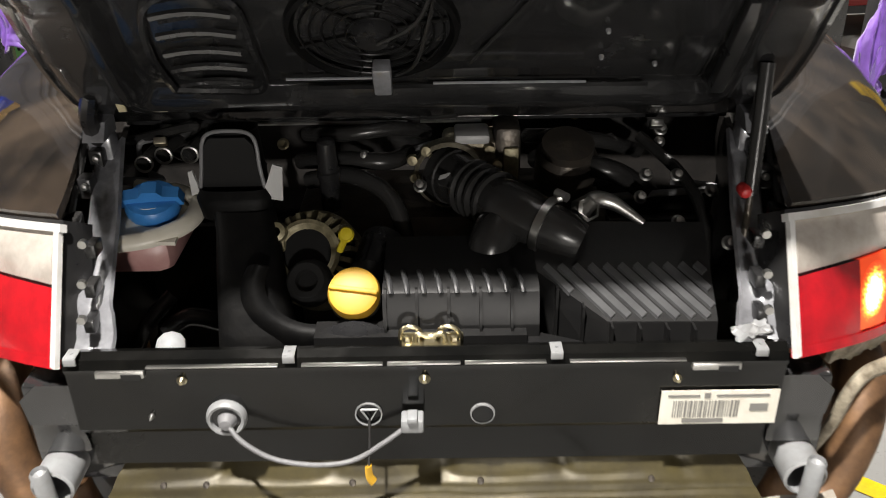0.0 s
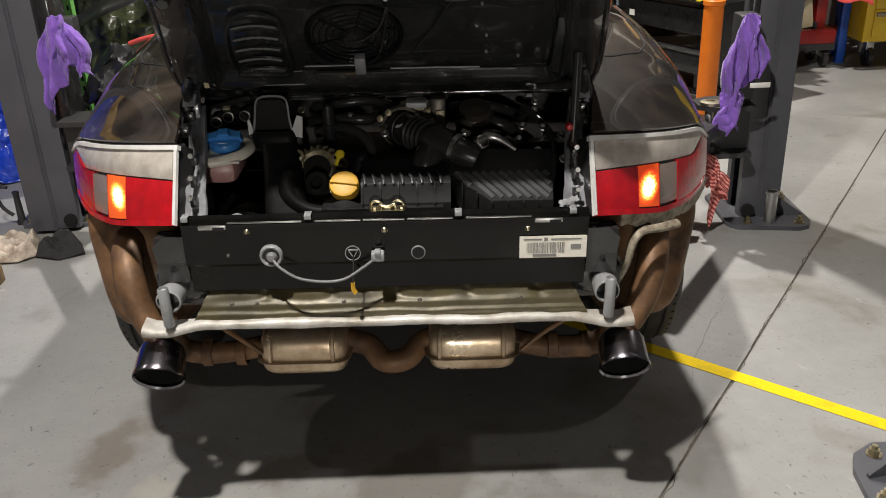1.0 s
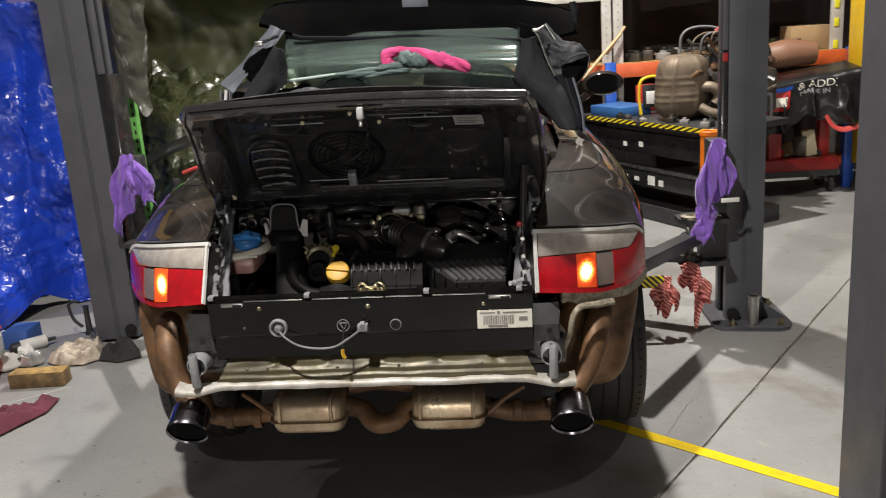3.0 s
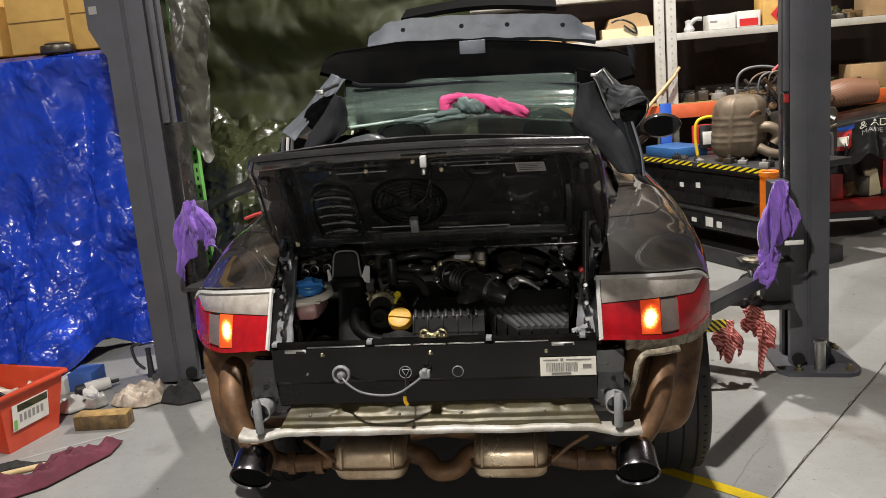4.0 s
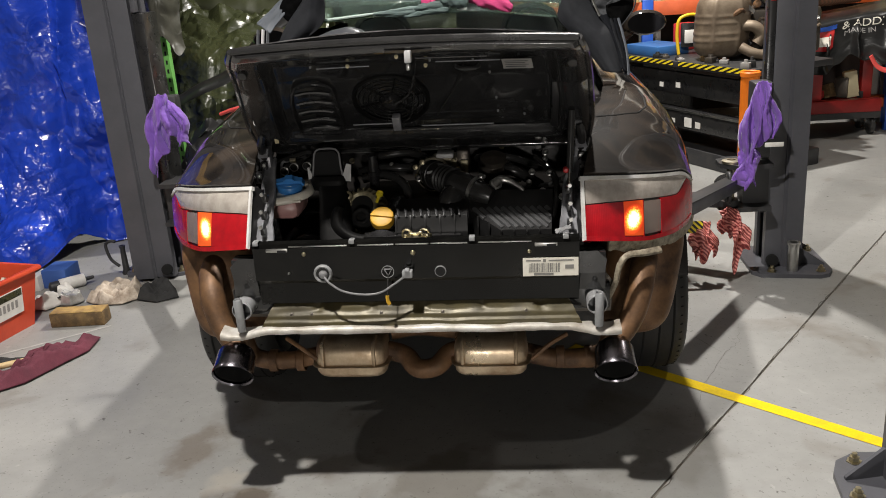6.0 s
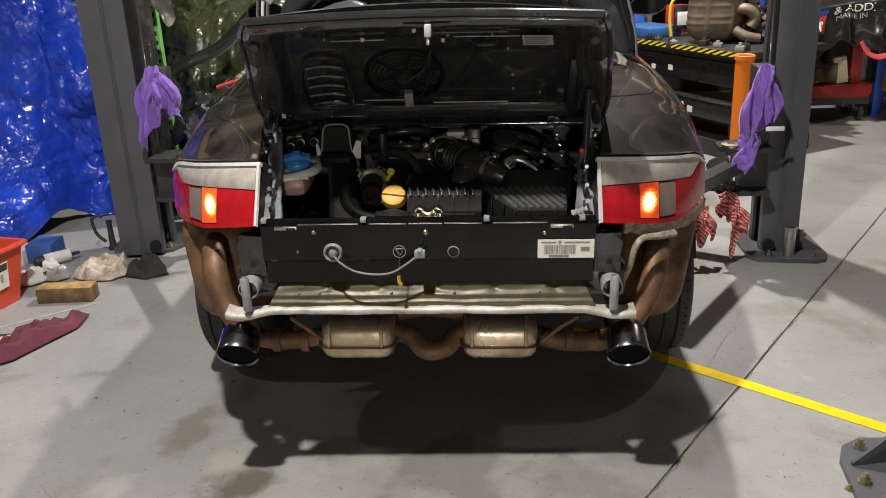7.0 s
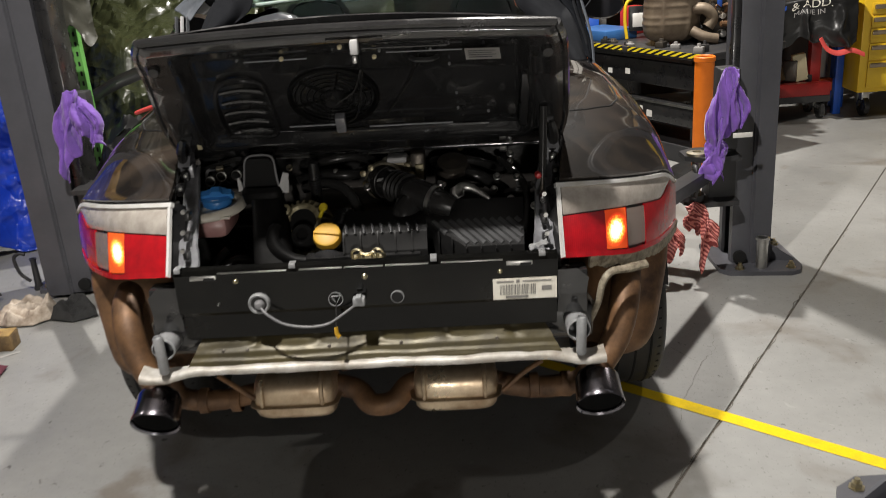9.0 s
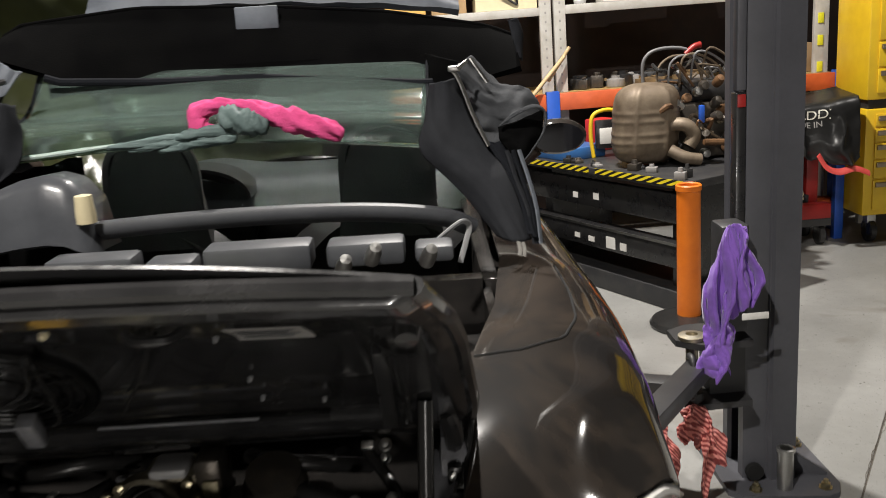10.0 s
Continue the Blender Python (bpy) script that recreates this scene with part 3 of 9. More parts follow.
CRACKS = [([(0.42, 1.0), (0.435, 0.928), (0.458, 0.823), (0.472, 0.723), (0.53, 0.50)], 0.004), ([(1.235, 2.133), (1.19, 1.95), (1.115, 1.857), (0.967, 1.571), (0.889, 1.321)], 0.004), ([(1.02, 2.02), (1.10, 1.86)], 0.005), ([(-1.3, 0.9), (-1.1, 0.7), (-1.02, 0.45)], 0.005), ([(-0.75, 0.62), (-0.6, 0.5), (-0.35, 0.46)], 0.006)]
for k, (pts, w) in enumerate(CRACKS):
    part("crack", ribbon(pts, 0.55 * w, k), M_SCUFF, floor, "faint hairline crack")
for k in range(14):
    # dirt spilling out of the joint
    a = -1.6 + k * 0.33
    o = Vector(JA) + JD * a
    part("joint_dirt", ribbon([tuple(o + JN * 0.006 * (-1) ** k), tuple(o + JD * 0.17 + JN * 0.007 * (-1) ** k), tuple(o + JD * 0.30 + JN * 0.004)], 0.006, 20 + k, 8), M_JOINT, floor)


stripe("floor_line", [(0.50, 1.955), (3.6, -0.615)], 0.058, M_YLINE, "yellow painted line on the concrete floor")
stripe("floor_line", [(-1.72, 2.345), (-2.6, 1.70)], 0.014, M_WLINE, "worn thin white line on the concrete floor")

for nm, g in (
    ("wall_north", Geo().box(ROOM_X0, ROOM_X1, ROOM_Y1, ROOM_Y1 + 0.2, -0.1, ROOM_Z)),
    ("wall_south", Geo().box(ROOM_X0, ROOM_X1, ROOM_Y0 - 0.2, ROOM_Y0, -0.1, ROOM_Z)),
    ("wall_west", Geo().box(ROOM_X0 - 0.2, ROOM_X0, ROOM_Y0 - 0.2, ROOM_Y1 + 0.2, -0.1, ROOM_Z)),
    ("wall_east", Geo().box(ROOM_X1, ROOM_X1 + 0.2, ROOM_Y0 - 0.2, ROOM_Y1 + 0.2, -0.1, ROOM_Z)),
):
    single(nm, g, M_WALL if nm == "wall_north" else M_PANEL, "dark workshop wall", "wall", kind="structure")
single("ceiling", Geo().box(ROOM_X0 - 0.2, ROOM_X1 + 0.2, ROOM_Y0 - 0.2, ROOM_Y1 + 0.2, ROOM_Z, ROOM_Z + 0.15), M_CEIL, "plain grey workshop ceiling", "ceiling", kind="structure")

for x, y, w in TUBES:
    lamp = thing("ceiling_light", (x, y, ROOM_Z), "round white high-bay lamp hanging from the ceiling", "ceiling light", "workshop ceiling lights")
    part("housing", Geo().lathe([(0.0, 0.16), (0.06, 0.16), (0.09, 0.13), (0.13, 0.10), (0.19, 0.02), (0.2, 0.0), (0.185, 0.0), (0.17, 0.02)], 32, Matrix.Translation((x, y, 4.50))), M_SHELF, lamp)
    part("diffuser", Geo().lathe([(0.0, 0.012), (0.17, 0.012), (0.17, 0.016), (0, 0.016)], 32, Matrix.Translation((x, y, 4.50))), M_TUBEW, lamp, "lit diffuser")
    part("hanger", Geo().rod((x, y, 4.65), (x, y, ROOM_Z), 0.006, 8), M_ZINC, lamp)


# ---- lift posts ----
def bolt(g, x, y, z, r=0.016, h=0.018):
    g.lathe([(0, 0), (r * 1.5, 0), (r * 1.5, 0.003), (r, 0.003), (r, h), (r * 0.55, h), (r * 0.55, h * 1.7), (0, h * 1.7)], 6, Matrix.Translation((x, y, z)))
    return g


def corner_post(name, x0, x1, y0, y1, inner, plate, bolts, height=2.9):
    """A C-section lift column that opens towards the car (inner +1: towards +x)."""
    post = thing(name, ((x0 + x1) / 2, (y0 + y1) / 2, 0), "dark grey steel two-post lift column bolted to the floor", "lift column", "car lift columns")
    t = 0.012
    o = [(x0, y0), (x1, y0), (x1, y1), (x0, y1)]
    if inner > 0:
        back, lip = x0, x1
    else:
        back, lip = x1, x0
    s = 1 if lip > back else -1
    mid = back + s * 0.56 * abs(lip - back)
    # folded section: back wall, two flanges with a step, two lips
    path = [(lip, y0 + 0.075), (lip, y0 + 0.03), (mid, y0 + 0.022), (mid - s * 0.014, y0), (back, y0), (back, y1), (mid - s * 0.014, y1), (mid, y1 - 0.022), (lip, y1 - 0.03), (lip, y1 - 0.075)]
    g = Geo()
    inset = []
    cx, cy = (x0 + x1) / 2, (y0 + y1) / 2
    for p, q in path:
        inset.append((p + (t if p < cx else -t), q + (t if q < cy else -t)))
    ring = path + inset[::-1]
    g.prism(ring, "z", 0.02, height)
    part("column", g, M_POST, post, sharp=20)
    part("base_plate", Geo().prism(plate, "z", 0.0, 0.02), M_POST, post)
    for bx, by in bolts:
        part("anchor_bolt", bolt(Geo(), bx, by, 0.02), M_BRASS, post, "yellow zinc anchor bolt")
    part("top_plate", Geo().box(x0 - 0.01, x1 + 0.01, y0 - 0.01, y1 + 0.01, height, height + 0.02), M_POST, post)
    return post


def gusset(parent, a, b, top, thick=0.012):
    """A triangular stiffener from the column foot at a to b on the plate."""
    a, b = Vector((*a, 0)), Vector((*b, 0))
    d = (b - a).normalized()
    n = Vector((-d.y, d.x, 0)) * thick / 2
    g = Geo()
    v = [a + n + Vector((0, 0, 0.02)), b + n + Vector((0, 0, 0.02)), b + n + Vector((0, 0, 0.03)), a + n + Vector((0, 0, top))]
    w = [p - 2 * n for p in v]
    g.add([tuple(p) for p in v + w], [(0, 1, 2, 3), (7, 6, 5, 4), (0, 4, 5, 1), (1, 5, 6, 2), (2, 6, 7, 3), (3, 7, 4, 0)])
    return part("gusset", g, M_POST, parent)


right_post = corner_post("lift_column", 1.512, 1.684, 2.76, 3.02, -1,
                         [(1.437, 2.717), (1.474, 2.672), (1.745, 2.632), (1.79, 2.65), (1.818, 2.708), (1.818, 3.04), (1.48, 3.10), (1.437, 3.06)],
                         [(1.528, 2.705), (1.758, 2.685), (1.785, 2.99), (1.49, 3.06)])
part("foot_tube", Geo().lathe([(0.026, 0), (0.026, 0.135), (0.031, 0.138), (0.031, 0.148), (0.024, 0.15), (0.02, 0.148), (0.02, 0.03), (0, 0.03)], 24, Matrix.Translation((1.627, 2.705, 0.02))), M_STEEL, right_post, "bright steel tube standing on the plate")
gusset(right_post, (1.684, 2.80), (1.80, 2.77), 0.11)
gusset(right_post, (1.684, 3.0), (1.805, 3.0), 0.11)
part("cable_hole", Geo().lathe([(0.03, 0), (0.03, 0.02), (0, 0.02)], 18, turned(1.545, 2.776, 0.055, 90)), M_PITCH, right_post)
# the sliding carriage and its dark cover strip
part("cover_strip", Geo().box(1.480, 1.511, 2.79, 2.83, 1.36, 2.9, 0.006), M_POST, right_post)
part("carriage", Geo().box(1.478, 1.511, 2.79, 2.84, 0.30, 1.355, 0.005).box(1.530, 1.58, 2.83, 2.96, 0.34, 1.30, 0.004), M_PLASTIC, right_post)
part("carriage_mark", Geo().box(1.482, 1.508, 2.7865, 2.789, 1.31, 1.35, 0.001), M_REDST, right_post)

left_post = corner_post("lift_column", -1.845, -1.625, 2.94, 3.22, 1,
                        [(-1.965, 3.12), (-1.93, 3.03), (-1.66, 3.0), (-1.60, 3.03), (-1.53, 3.16), (-1.53, 3.3), (-1.93, 3.32), (-1.965, 3.28)],
                        [(-1.62, 3.06), (-1.91, 3.08), (-1.91, 3.27), (-1.56, 3.26)])
part("cable_hole", Geo().lathe([(0.03, 0), (0.03, 0.02), (0, 0.02)], 18, turned(-1.66, 2.968, 0.065, 90)), M_PITCH, left_post)
part("cover_strip", Geo().box(-1.618, -1.588, 2.98, 3.02, 1.44, 2.9, 0.006), M_POST, left_post)
part("carriage", Geo().box(-1.622, -1.562, 2.99, 3.17, 0.30, 1.435, 0.006), M_PLASTIC, left_post)
part("control_box", Geo().prism([(-1.872, 1.84), (-1.846, 1.80), (-1.846, 2.5), (-1.925, 2.5), (-1.925, 1.95)], "y", 2.945, 3.1), M_POST, left_post)
part("rating_plate", Geo().box(-1.905, -1.862, 2.941, 2.9445, 2.02, 2.06), M_STICK, left_post)

near_post = corner_post("lift_column", 1.385, 1.64, 0.69, 0.975, -1,
                        [(1.205, 0.60), (1.21, 0.69), (1.241, 0.963), (1.27, 1.03), (1.34, 1.075), (1.72, 1.075), (1.72, 0.56), (1.24, 0.56)],
                        [(1.323, 1.022), (1.268, 0.838), (1.262, 0.63), (1.69, 0.62)])
part("cover", Geo().box(1.378, 1.384, 0.70, 0.965, 0.02, 2.9), M_POST, near_post)
gusset(near_post, (1.378, 0.945), (1.262, 0.925), 0.118)
gusset(near_post, (1.378, 0.735), (1.240, 0.717), 0.118)
part("cable_hole", Geo().prism([(0.835 + 0.018 * math.cos(a), 0.080 + 0.045 * math.sin(a)) for a in [2 * math.pi * i / 16 for i in range(16)]], "x", 1.3755, 1.3775), M_PITCH, near_post)


# ---- swing arms ----
def swing_arms(sign, cx, cy, label):
    arm = thing("lift_arm", (cx, cy, 0.30), label, "lift arm", "lift swing arms", m=Matrix.Translation((cx, cy, 0.30)))
    g = Geo()
    for z in (0.335, 0.545):
        g.prism([(cx + sign * 0.14, cy - 0.10), (cx - sign * 0.03, cy - 0.11), (cx - sign * 0.10, cy - 0.05), (cx - sign * 0.10, cy + 0.05), (cx - sign * 0.03, cy + 0.09), (cx + sign * 0.14, cy + 0.09)][:: int(sign)], "z", z, z + 0.022)
    g.box(*sorted((cx + sign * 0.02, cx + sign * 0.14)), cy - 0.03, cy + 0.08, 0.357, 0.545)
    part("hinge_bracket", g, M_POSTDK, arm)
    part("hinge_pin", Geo().lathe([(0, 0), (0.045, 0), (0.045, 0.012), (0.02, 0.016), (0.02, -0.23), (0, -0.23)], 20, Matrix.Translation((cx - sign * 0.045, cy - 0.045, 0.568))), M_ZINC, arm, "worn bright pin head")
    # flat arm that reaches under the sill, with a yellow hazard plate
    part("arm_beam", Geo().box(0.0, 0.78, -0.034, 0.034, -0.028, 0.028, 0.004, turned(cx - sign * 0.02, cy - 0.07, 0.475, 0, -3, 180 + 56 if sign > 0 else -56)), M_POST, arm)
    part("arm_lip", Geo().box(0.02, 0.76, -0.036, 0.036, 0.028, 0.033, 0.001, turned(cx - sign * 0.02, cy - 0.07, 0.475, 0, -3, 180 + 56 if sign > 0 else -56)), M_POSTDK, arm)
    part("arm_lower", Geo().box(0.0, 0.5, -0.04, 0.04, -0.03, 0.03, 0.004, turned(cx - sign * 0.03, cy + 0.02, 0.36, 0, 4 if sign > 0 else -4, 180 - 30 if sign > 0 else 30)), M_POSTDK, arm)
    part("restraint_gear", Geo().lathe([(0, 0), (0.05, 0), (0.05, 0.03), (0, 0.03)], 14, Matrix.Translation((cx - sign * 0.06, cy - 0.06, 0.362))), M_POSTDK, arm)
    part("grab_handle", Geo().tube([(cx - sign * 0.07, cy - 0.10, 0.40), (cx - sign * 0.07, cy - 0.14, 0.41), (cx - sign * 0.07, cy - 0.14, 0.52), (cx - sign * 0.07, cy - 0.10, 0.53)], 0.011), M_POSTDK, arm)
    return arm


arm_r = swing_arms(1, 1.37, 2.80, "black steel lift arm swung under the car sill")
part("hazard_plate", Geo().box(1.02, 1.18, 2.66, 2.665, 0.25, 0.31), M_HAZ, arm_r, "yellow and black warning plate")
arm_l = swing_arms(-1, -1.45, 2.98, "black steel lift arm beside the column")
part("pad_spool", Geo().lathe([(0, 0), (0.05, 0), (0.05, 0.02), (0.03, 0.03), (0.03, 0.09), (0.055, 0.1), (0.055, 0.125), (0, 0.125)], 18, Matrix.Translation((-1.28, 2.9, 0.55))), M_POSTDK, arm_l)

# housing and glass for the added fill lamp on the wall behind
fl = thing("rear_fill_lamp", (REAR_FILL[0], ROOM_Y0, REAR_FILL[2]), "added black fill lamp with a bright front glass, out of view", "flood lamp")
part("housing", Geo().box(REAR_FILL[0] - 0.28, REAR_FILL[0] + 0.28, REAR_FILL[1] - 0.16, REAR_FILL[1] - 0.02, REAR_FILL[2] - 0.2, REAR_FILL[2] + 0.2, 0.02), M_POSTDK, fl)
part("front_glass", Geo().box(REAR_FILL[0] - 0.25, REAR_FILL[0] + 0.25, REAR_FILL[1] - 0.02, REAR_FILL[1] - 0.005, REAR_FILL[2] - 0.17, REAR_FILL[2] + 0.17, 0.004), M_TUBEW, fl)
part("bracket", Geo().box(REAR_FILL[0] - 0.06, REAR_FILL[0] + 0.06, ROOM_Y0, REAR_FILL[1] - 0.16, REAR_FILL[2] - 0.05, REAR_FILL[2] + 0.05, 0.005), M_POSTDK, fl)


# ---- the car ----
car = thing("sports_car", (0, 1.85, 0), "black soft-top sports car, rear bumper off, engine lid open", "car", m=pose(-0.012, 1.85, 0.0, 0, 1.0, 0))


# quarter panels: height of the shoulder, half-width, inner edge, by distance along the car
Z_TOP = [(0.9, 1.000), (1.0, 1.012), (1.33, 1.062), (1.6, 1.092), (2.0, 1.118), (2.6, 1.135), (3.4, 1.125)]
X_OUT = [(1.0, 0.80), (1.2, 0.85), (1.36, 0.872), (1.6, 0.905), (1.85, 0.918), (2.2, 0.905), (2.8, 0.875), (3.6, 0.865)]
X_IN = [(0.9, 0.500), (1.0, 0.508), (1.33, 0.535), (1.5, 0.545), (1.7, 0.60), (2.0, 0.64), (3.6, 0.66)]


def lamp_y(x, z):
    """The rear face of the lamp, wrapping round the corner."""
    a = (x - 0.478) / 0.372
    return 0.895 + 0.66 * (z - 0.85) * (1 - 0.7 * max(a, 0)) + 0.27 * a + 0.115 * max(a, 0) ** 3


def lamp_top(a):
    return 1.003 - 0.066 * a + 0.006 * math.sin(a * math.pi) - 0.030 * max(0, (a - 0.86) / 0.14) ** 2


def lamp_low(a):
    return pw(a, [(0, 0.850), (0.25, 0.828), (0.55, 0.797), (0.8, 0.782), (0.93, 0.785), (1.0, 0.798)])


def lamp_mid(a):
    return min(0.931 - 0.03 * a - 0.030 * a * a + 0.062 * smooth(0.82, 1.0, a), lamp_top(a) - 0.0125)


def shoulder(x, y):
    xi, xo = pw(y, X_IN), pw(y, X_OUT)
    u = min(max((x - xi) / (xo - xi), 0), 1)
    zt, zb = pw(y, Z_TOP), 0.80
    return zb + (zt - zb) * (1 - u**2.6) ** (1 / 2.6)


def quarter(s):
    def section(u, y):
        th = u * math.pi / 2
        xi, xo = pw(y, X_IN), pw(y, X_OUT)
        zt, zb = pw(y, Z_TOP), 0.80
        return Vector((xi + (xo - xi) * max(math.sin(th), 0) ** (2 / 2.6), y, zb + (zt - zb) * max(math.cos(th), 0) ** (2 / 2.6)))

    def fn(u, v):
        # u: across from the lid gap to the flank, v: from the lamp forward
        if u < 0.72:
            a = (u / 0.72) ** 0.75
            x = 0.490 + 0.362 * a
            rear = Vector((x, lamp_y(x, lamp_top(a)) + 0.006, lamp_top(a) + 0.007))
        else:
            f = (u - 0.72) / 0.28
            rear = Vector((0.853 + 0.006 * f, lamp_y(0.85, 0.94) + 0.008 + 0.02 * f, lerp(lamp_top(1.0) + 0.007, 0.80, f)))
        w = v**1.4
        y = lerp(rear.y, 3.5, w)
        p = section(u, y)
        k = 1 - smooth(0.0, 0.28, y - rear.y)
        q = section(u, rear.y)
        return (s * (p.x + (rear.x - q.x) * k), y, p.z + (rear.z - q.z) * k)

    g = Geo().sheet(fn, 48, 70, 0.012 * s)
    return part("quarter_panel", g, M_PAINT, car, "glossy black rear quarter panel", sharp=60)


def flank(s):
    """Door and sill side ahead of the wheel, down to the sill."""
    def fn(u, v):
        y = lerp(2.22, 3.5, u)
        xo = pw(y, X_OUT)
        z = lerp(0.80, 0.38, v)
        return (s * (xo - 0.05 * v * v), y, z)

    part("door", Geo().sheet(fn, 20, 8, -0.03 * s), M_PAINT, car)

    def arch(u, v):
        a = lerp(-0.35, math.pi * 1.06, u)
        r = lerp(0.395, 0.36, v)
        y, z = 1.83 - math.cos(a) * r, 0.455 + math.sin(a) * (r + 0.012)
        return (s * (pw(y, X_OUT) - 0.012 - 0.03 * v), y, max(z, 0.30))

    part("wheel_arch_liner", Geo().sheet(lambda u, v: (s * lerp(0.88, 0.55, v), 1.83 - math.cos(lerp(0.25, math.pi, u)) * 0.41, 0.43 + math.sin(lerp(0.25, math.pi, u)) * 0.39), 24, 4, 0.01), M_DARK, car)


for s in (1, -1):
    quarter(s)
    flank(s)


# front half: bonnet, wings and windscreen, hidden for the most part behind the raised top
def nose(u, v):
    a = lerp(-1, 1, u)
    y = lerp(3.5, 5.15, v)
    w = lerp(0.865, 0.62, v**2.6)
    z = lerp(1.10, 0.72, v**1.6) + 0.05 * math.cos(a * 4.2) * (1 - v)
    z -= 0.28 * abs(a) ** 6 * (1 - 0.3 * v)
    return (w * a, y, z)


part("bonnet", Geo().sheet(nose, 40, 30, -0.02), M_PAINT, car)
part("front_skirt", Geo().sheet(lambda u, v: (math.sin(lerp(-1.57, 1.57, u)) * 0.865, 3.5 + 1.64 * abs(math.cos(lerp(-1.57, 1.57, u))) ** 0.35, lerp(0.84, 0.36, v)), 44, 6, 0.02), M_PAINT, car)
part("floor_pan", Geo().box(-0.80, 0.80, 1.5, 4.9, 0.33, 0.37), M_DARK, car)
part("windscreen", Geo().sheet(lambda u, v: (lerp(-0.66, 0.66, u) * lerp(1, 0.84, v), lerp(3.62, 3.02, v) + 0.10 * math.cos((u - 0.5) * math.pi) - 0.05, lerp(1.12, 1.50, v)), 18, 8, 0.005), M_GLASS, car)
part("windscreen_frame", Geo().tube([(-0.68, 3.6, 1.10), (-0.60, 3.12, 1.45), (-0.52, 3.0, 1.50), (0, 3.06, 1.525), (0.52, 3.0, 1.50), (0.60, 3.12, 1.45), (0.68, 3.6, 1.10)], 0.028, 8), M_PAINT, car)
tub_floor = part("cabin_tub", Geo().box(-0.64, 0.64, 2.05, 3.6, 0.40, 0.46), M_DARK, car)
for x in (-0.66, 0.60):
    part("door_card", Geo().box(x, x + 0.06, 2.05, 3.6, 0.46, 1.05, 0.01), M_DARK, tub_floor)
part("rear_bulkhead", Geo().box(-0.60, 0.60, 2.02, 2.07, 0.46, 1.06), M_DARK, tub_floor)
part("dash_base", Geo().box(-0.60, 0.60, 3.35, 3.6, 0.7, 1.08, 0.05), M_DARK, tub_floor)
part("dashboard", Geo().sheet(lambda u, v: (lerp(-0.62, 0.62, u), lerp(3.02, 3.48, v), 1.02 + 0.135 * math.sin(min(v * 2.4, 1.57)) + 0.03 * math.exp(-((u - 0.24) / 0.12) ** 2)), 40, 12, 0.02), M_INTER, car, "grey curved dashboard")
part("instrument_hood", Geo().sheet(lambda u, v: (-0.32 + 0.19 * math.cos(math.pi * u), lerp(3.03, 3.20, v), 1.10 + 0.10 * math.sin(math.pi * u)), 20, 4, 0.012), M_SEAT, car)
part("steering_wheel", Geo().tube([(-0.33 + 0.18 * math.cos(a), 3.22 - 0.05 * math.sin(a), 1.0 + 0.17 * math.sin(a)) for a in [2 * math.pi * i / 20 for i in range(21)]], 0.016, 8, steps=2), M_SEAT, car)
for sx in (-0.34, 0.34):
    seat = part("seat", Geo().box(sx - 0.24, sx + 0.24, 2.62, 3.1, 0.5, 0.68, 0.06).sheet(lambda u, v: (sx + lerp(-0.24, 0.24, u) * (1 - 0.35 * max(0, v - 0.55) ** 1.2), 2.64 - 0.16 * v + 0.03 * math.cos((u - 0.5) * 3), 0.62 + 0.50 * v - 0.10 * abs(u - 0.5) ** 2.5 * 6 * v), 14, 14, 0.09), M_SEAT, car, "black leather seat")
for s in (1, -1):
    housing = Geo().lathe([(0, -0.02), (0.07, -0.02), (0.092, 0.0), (0.096, 0.02), (0.085, 0.055), (0.05, 0.085), (0, 0.095)], 26, turned(s * 0.955, 3.12, 1.235, -90) @ Matrix.Diagonal((1.12, 0.66, 1, 1)))
    mirror = part("door_mirror", housing, M_PAINT, car)
    part("mirror_foot", Geo().tube([(s * 0.84, 3.16, 1.15), (s * 0.89, 3.15, 1.19)], 0.02, 8), M_PAINT, mirror)
    part("mirror_glass", Geo().lathe([(0, 0.004), (0.08, 0.004), (0.08, 0), (0, 0)], 26, turned(s * 0.955, 3.098, 1.235, 90) @ Matrix.Diagonal((1.12, 0.64, 1, 1))), M_MIRROR, mirror)


# ---- tail lamps ----
def lamp_patch(s, a0, a1, lo, hi, out, thick, nu=16, nv=8, gap=0.0, bulge=0.0):
    def fn(u, v):
        a = lerp(a0, a1, u)
        x = 0.478 + 0.372 * a
        z = lerp(lo(a) + gap, hi(a) - gap, v)
        return (x, lamp_y(x, z) - out - bulge * (1 - (2 * v - 1) ** 2) + bulge * 0.5, z)

    g = Geo().sheet(fn, nu, nv, thick)
    if s < 0:
        g.mirror_x()
    return g


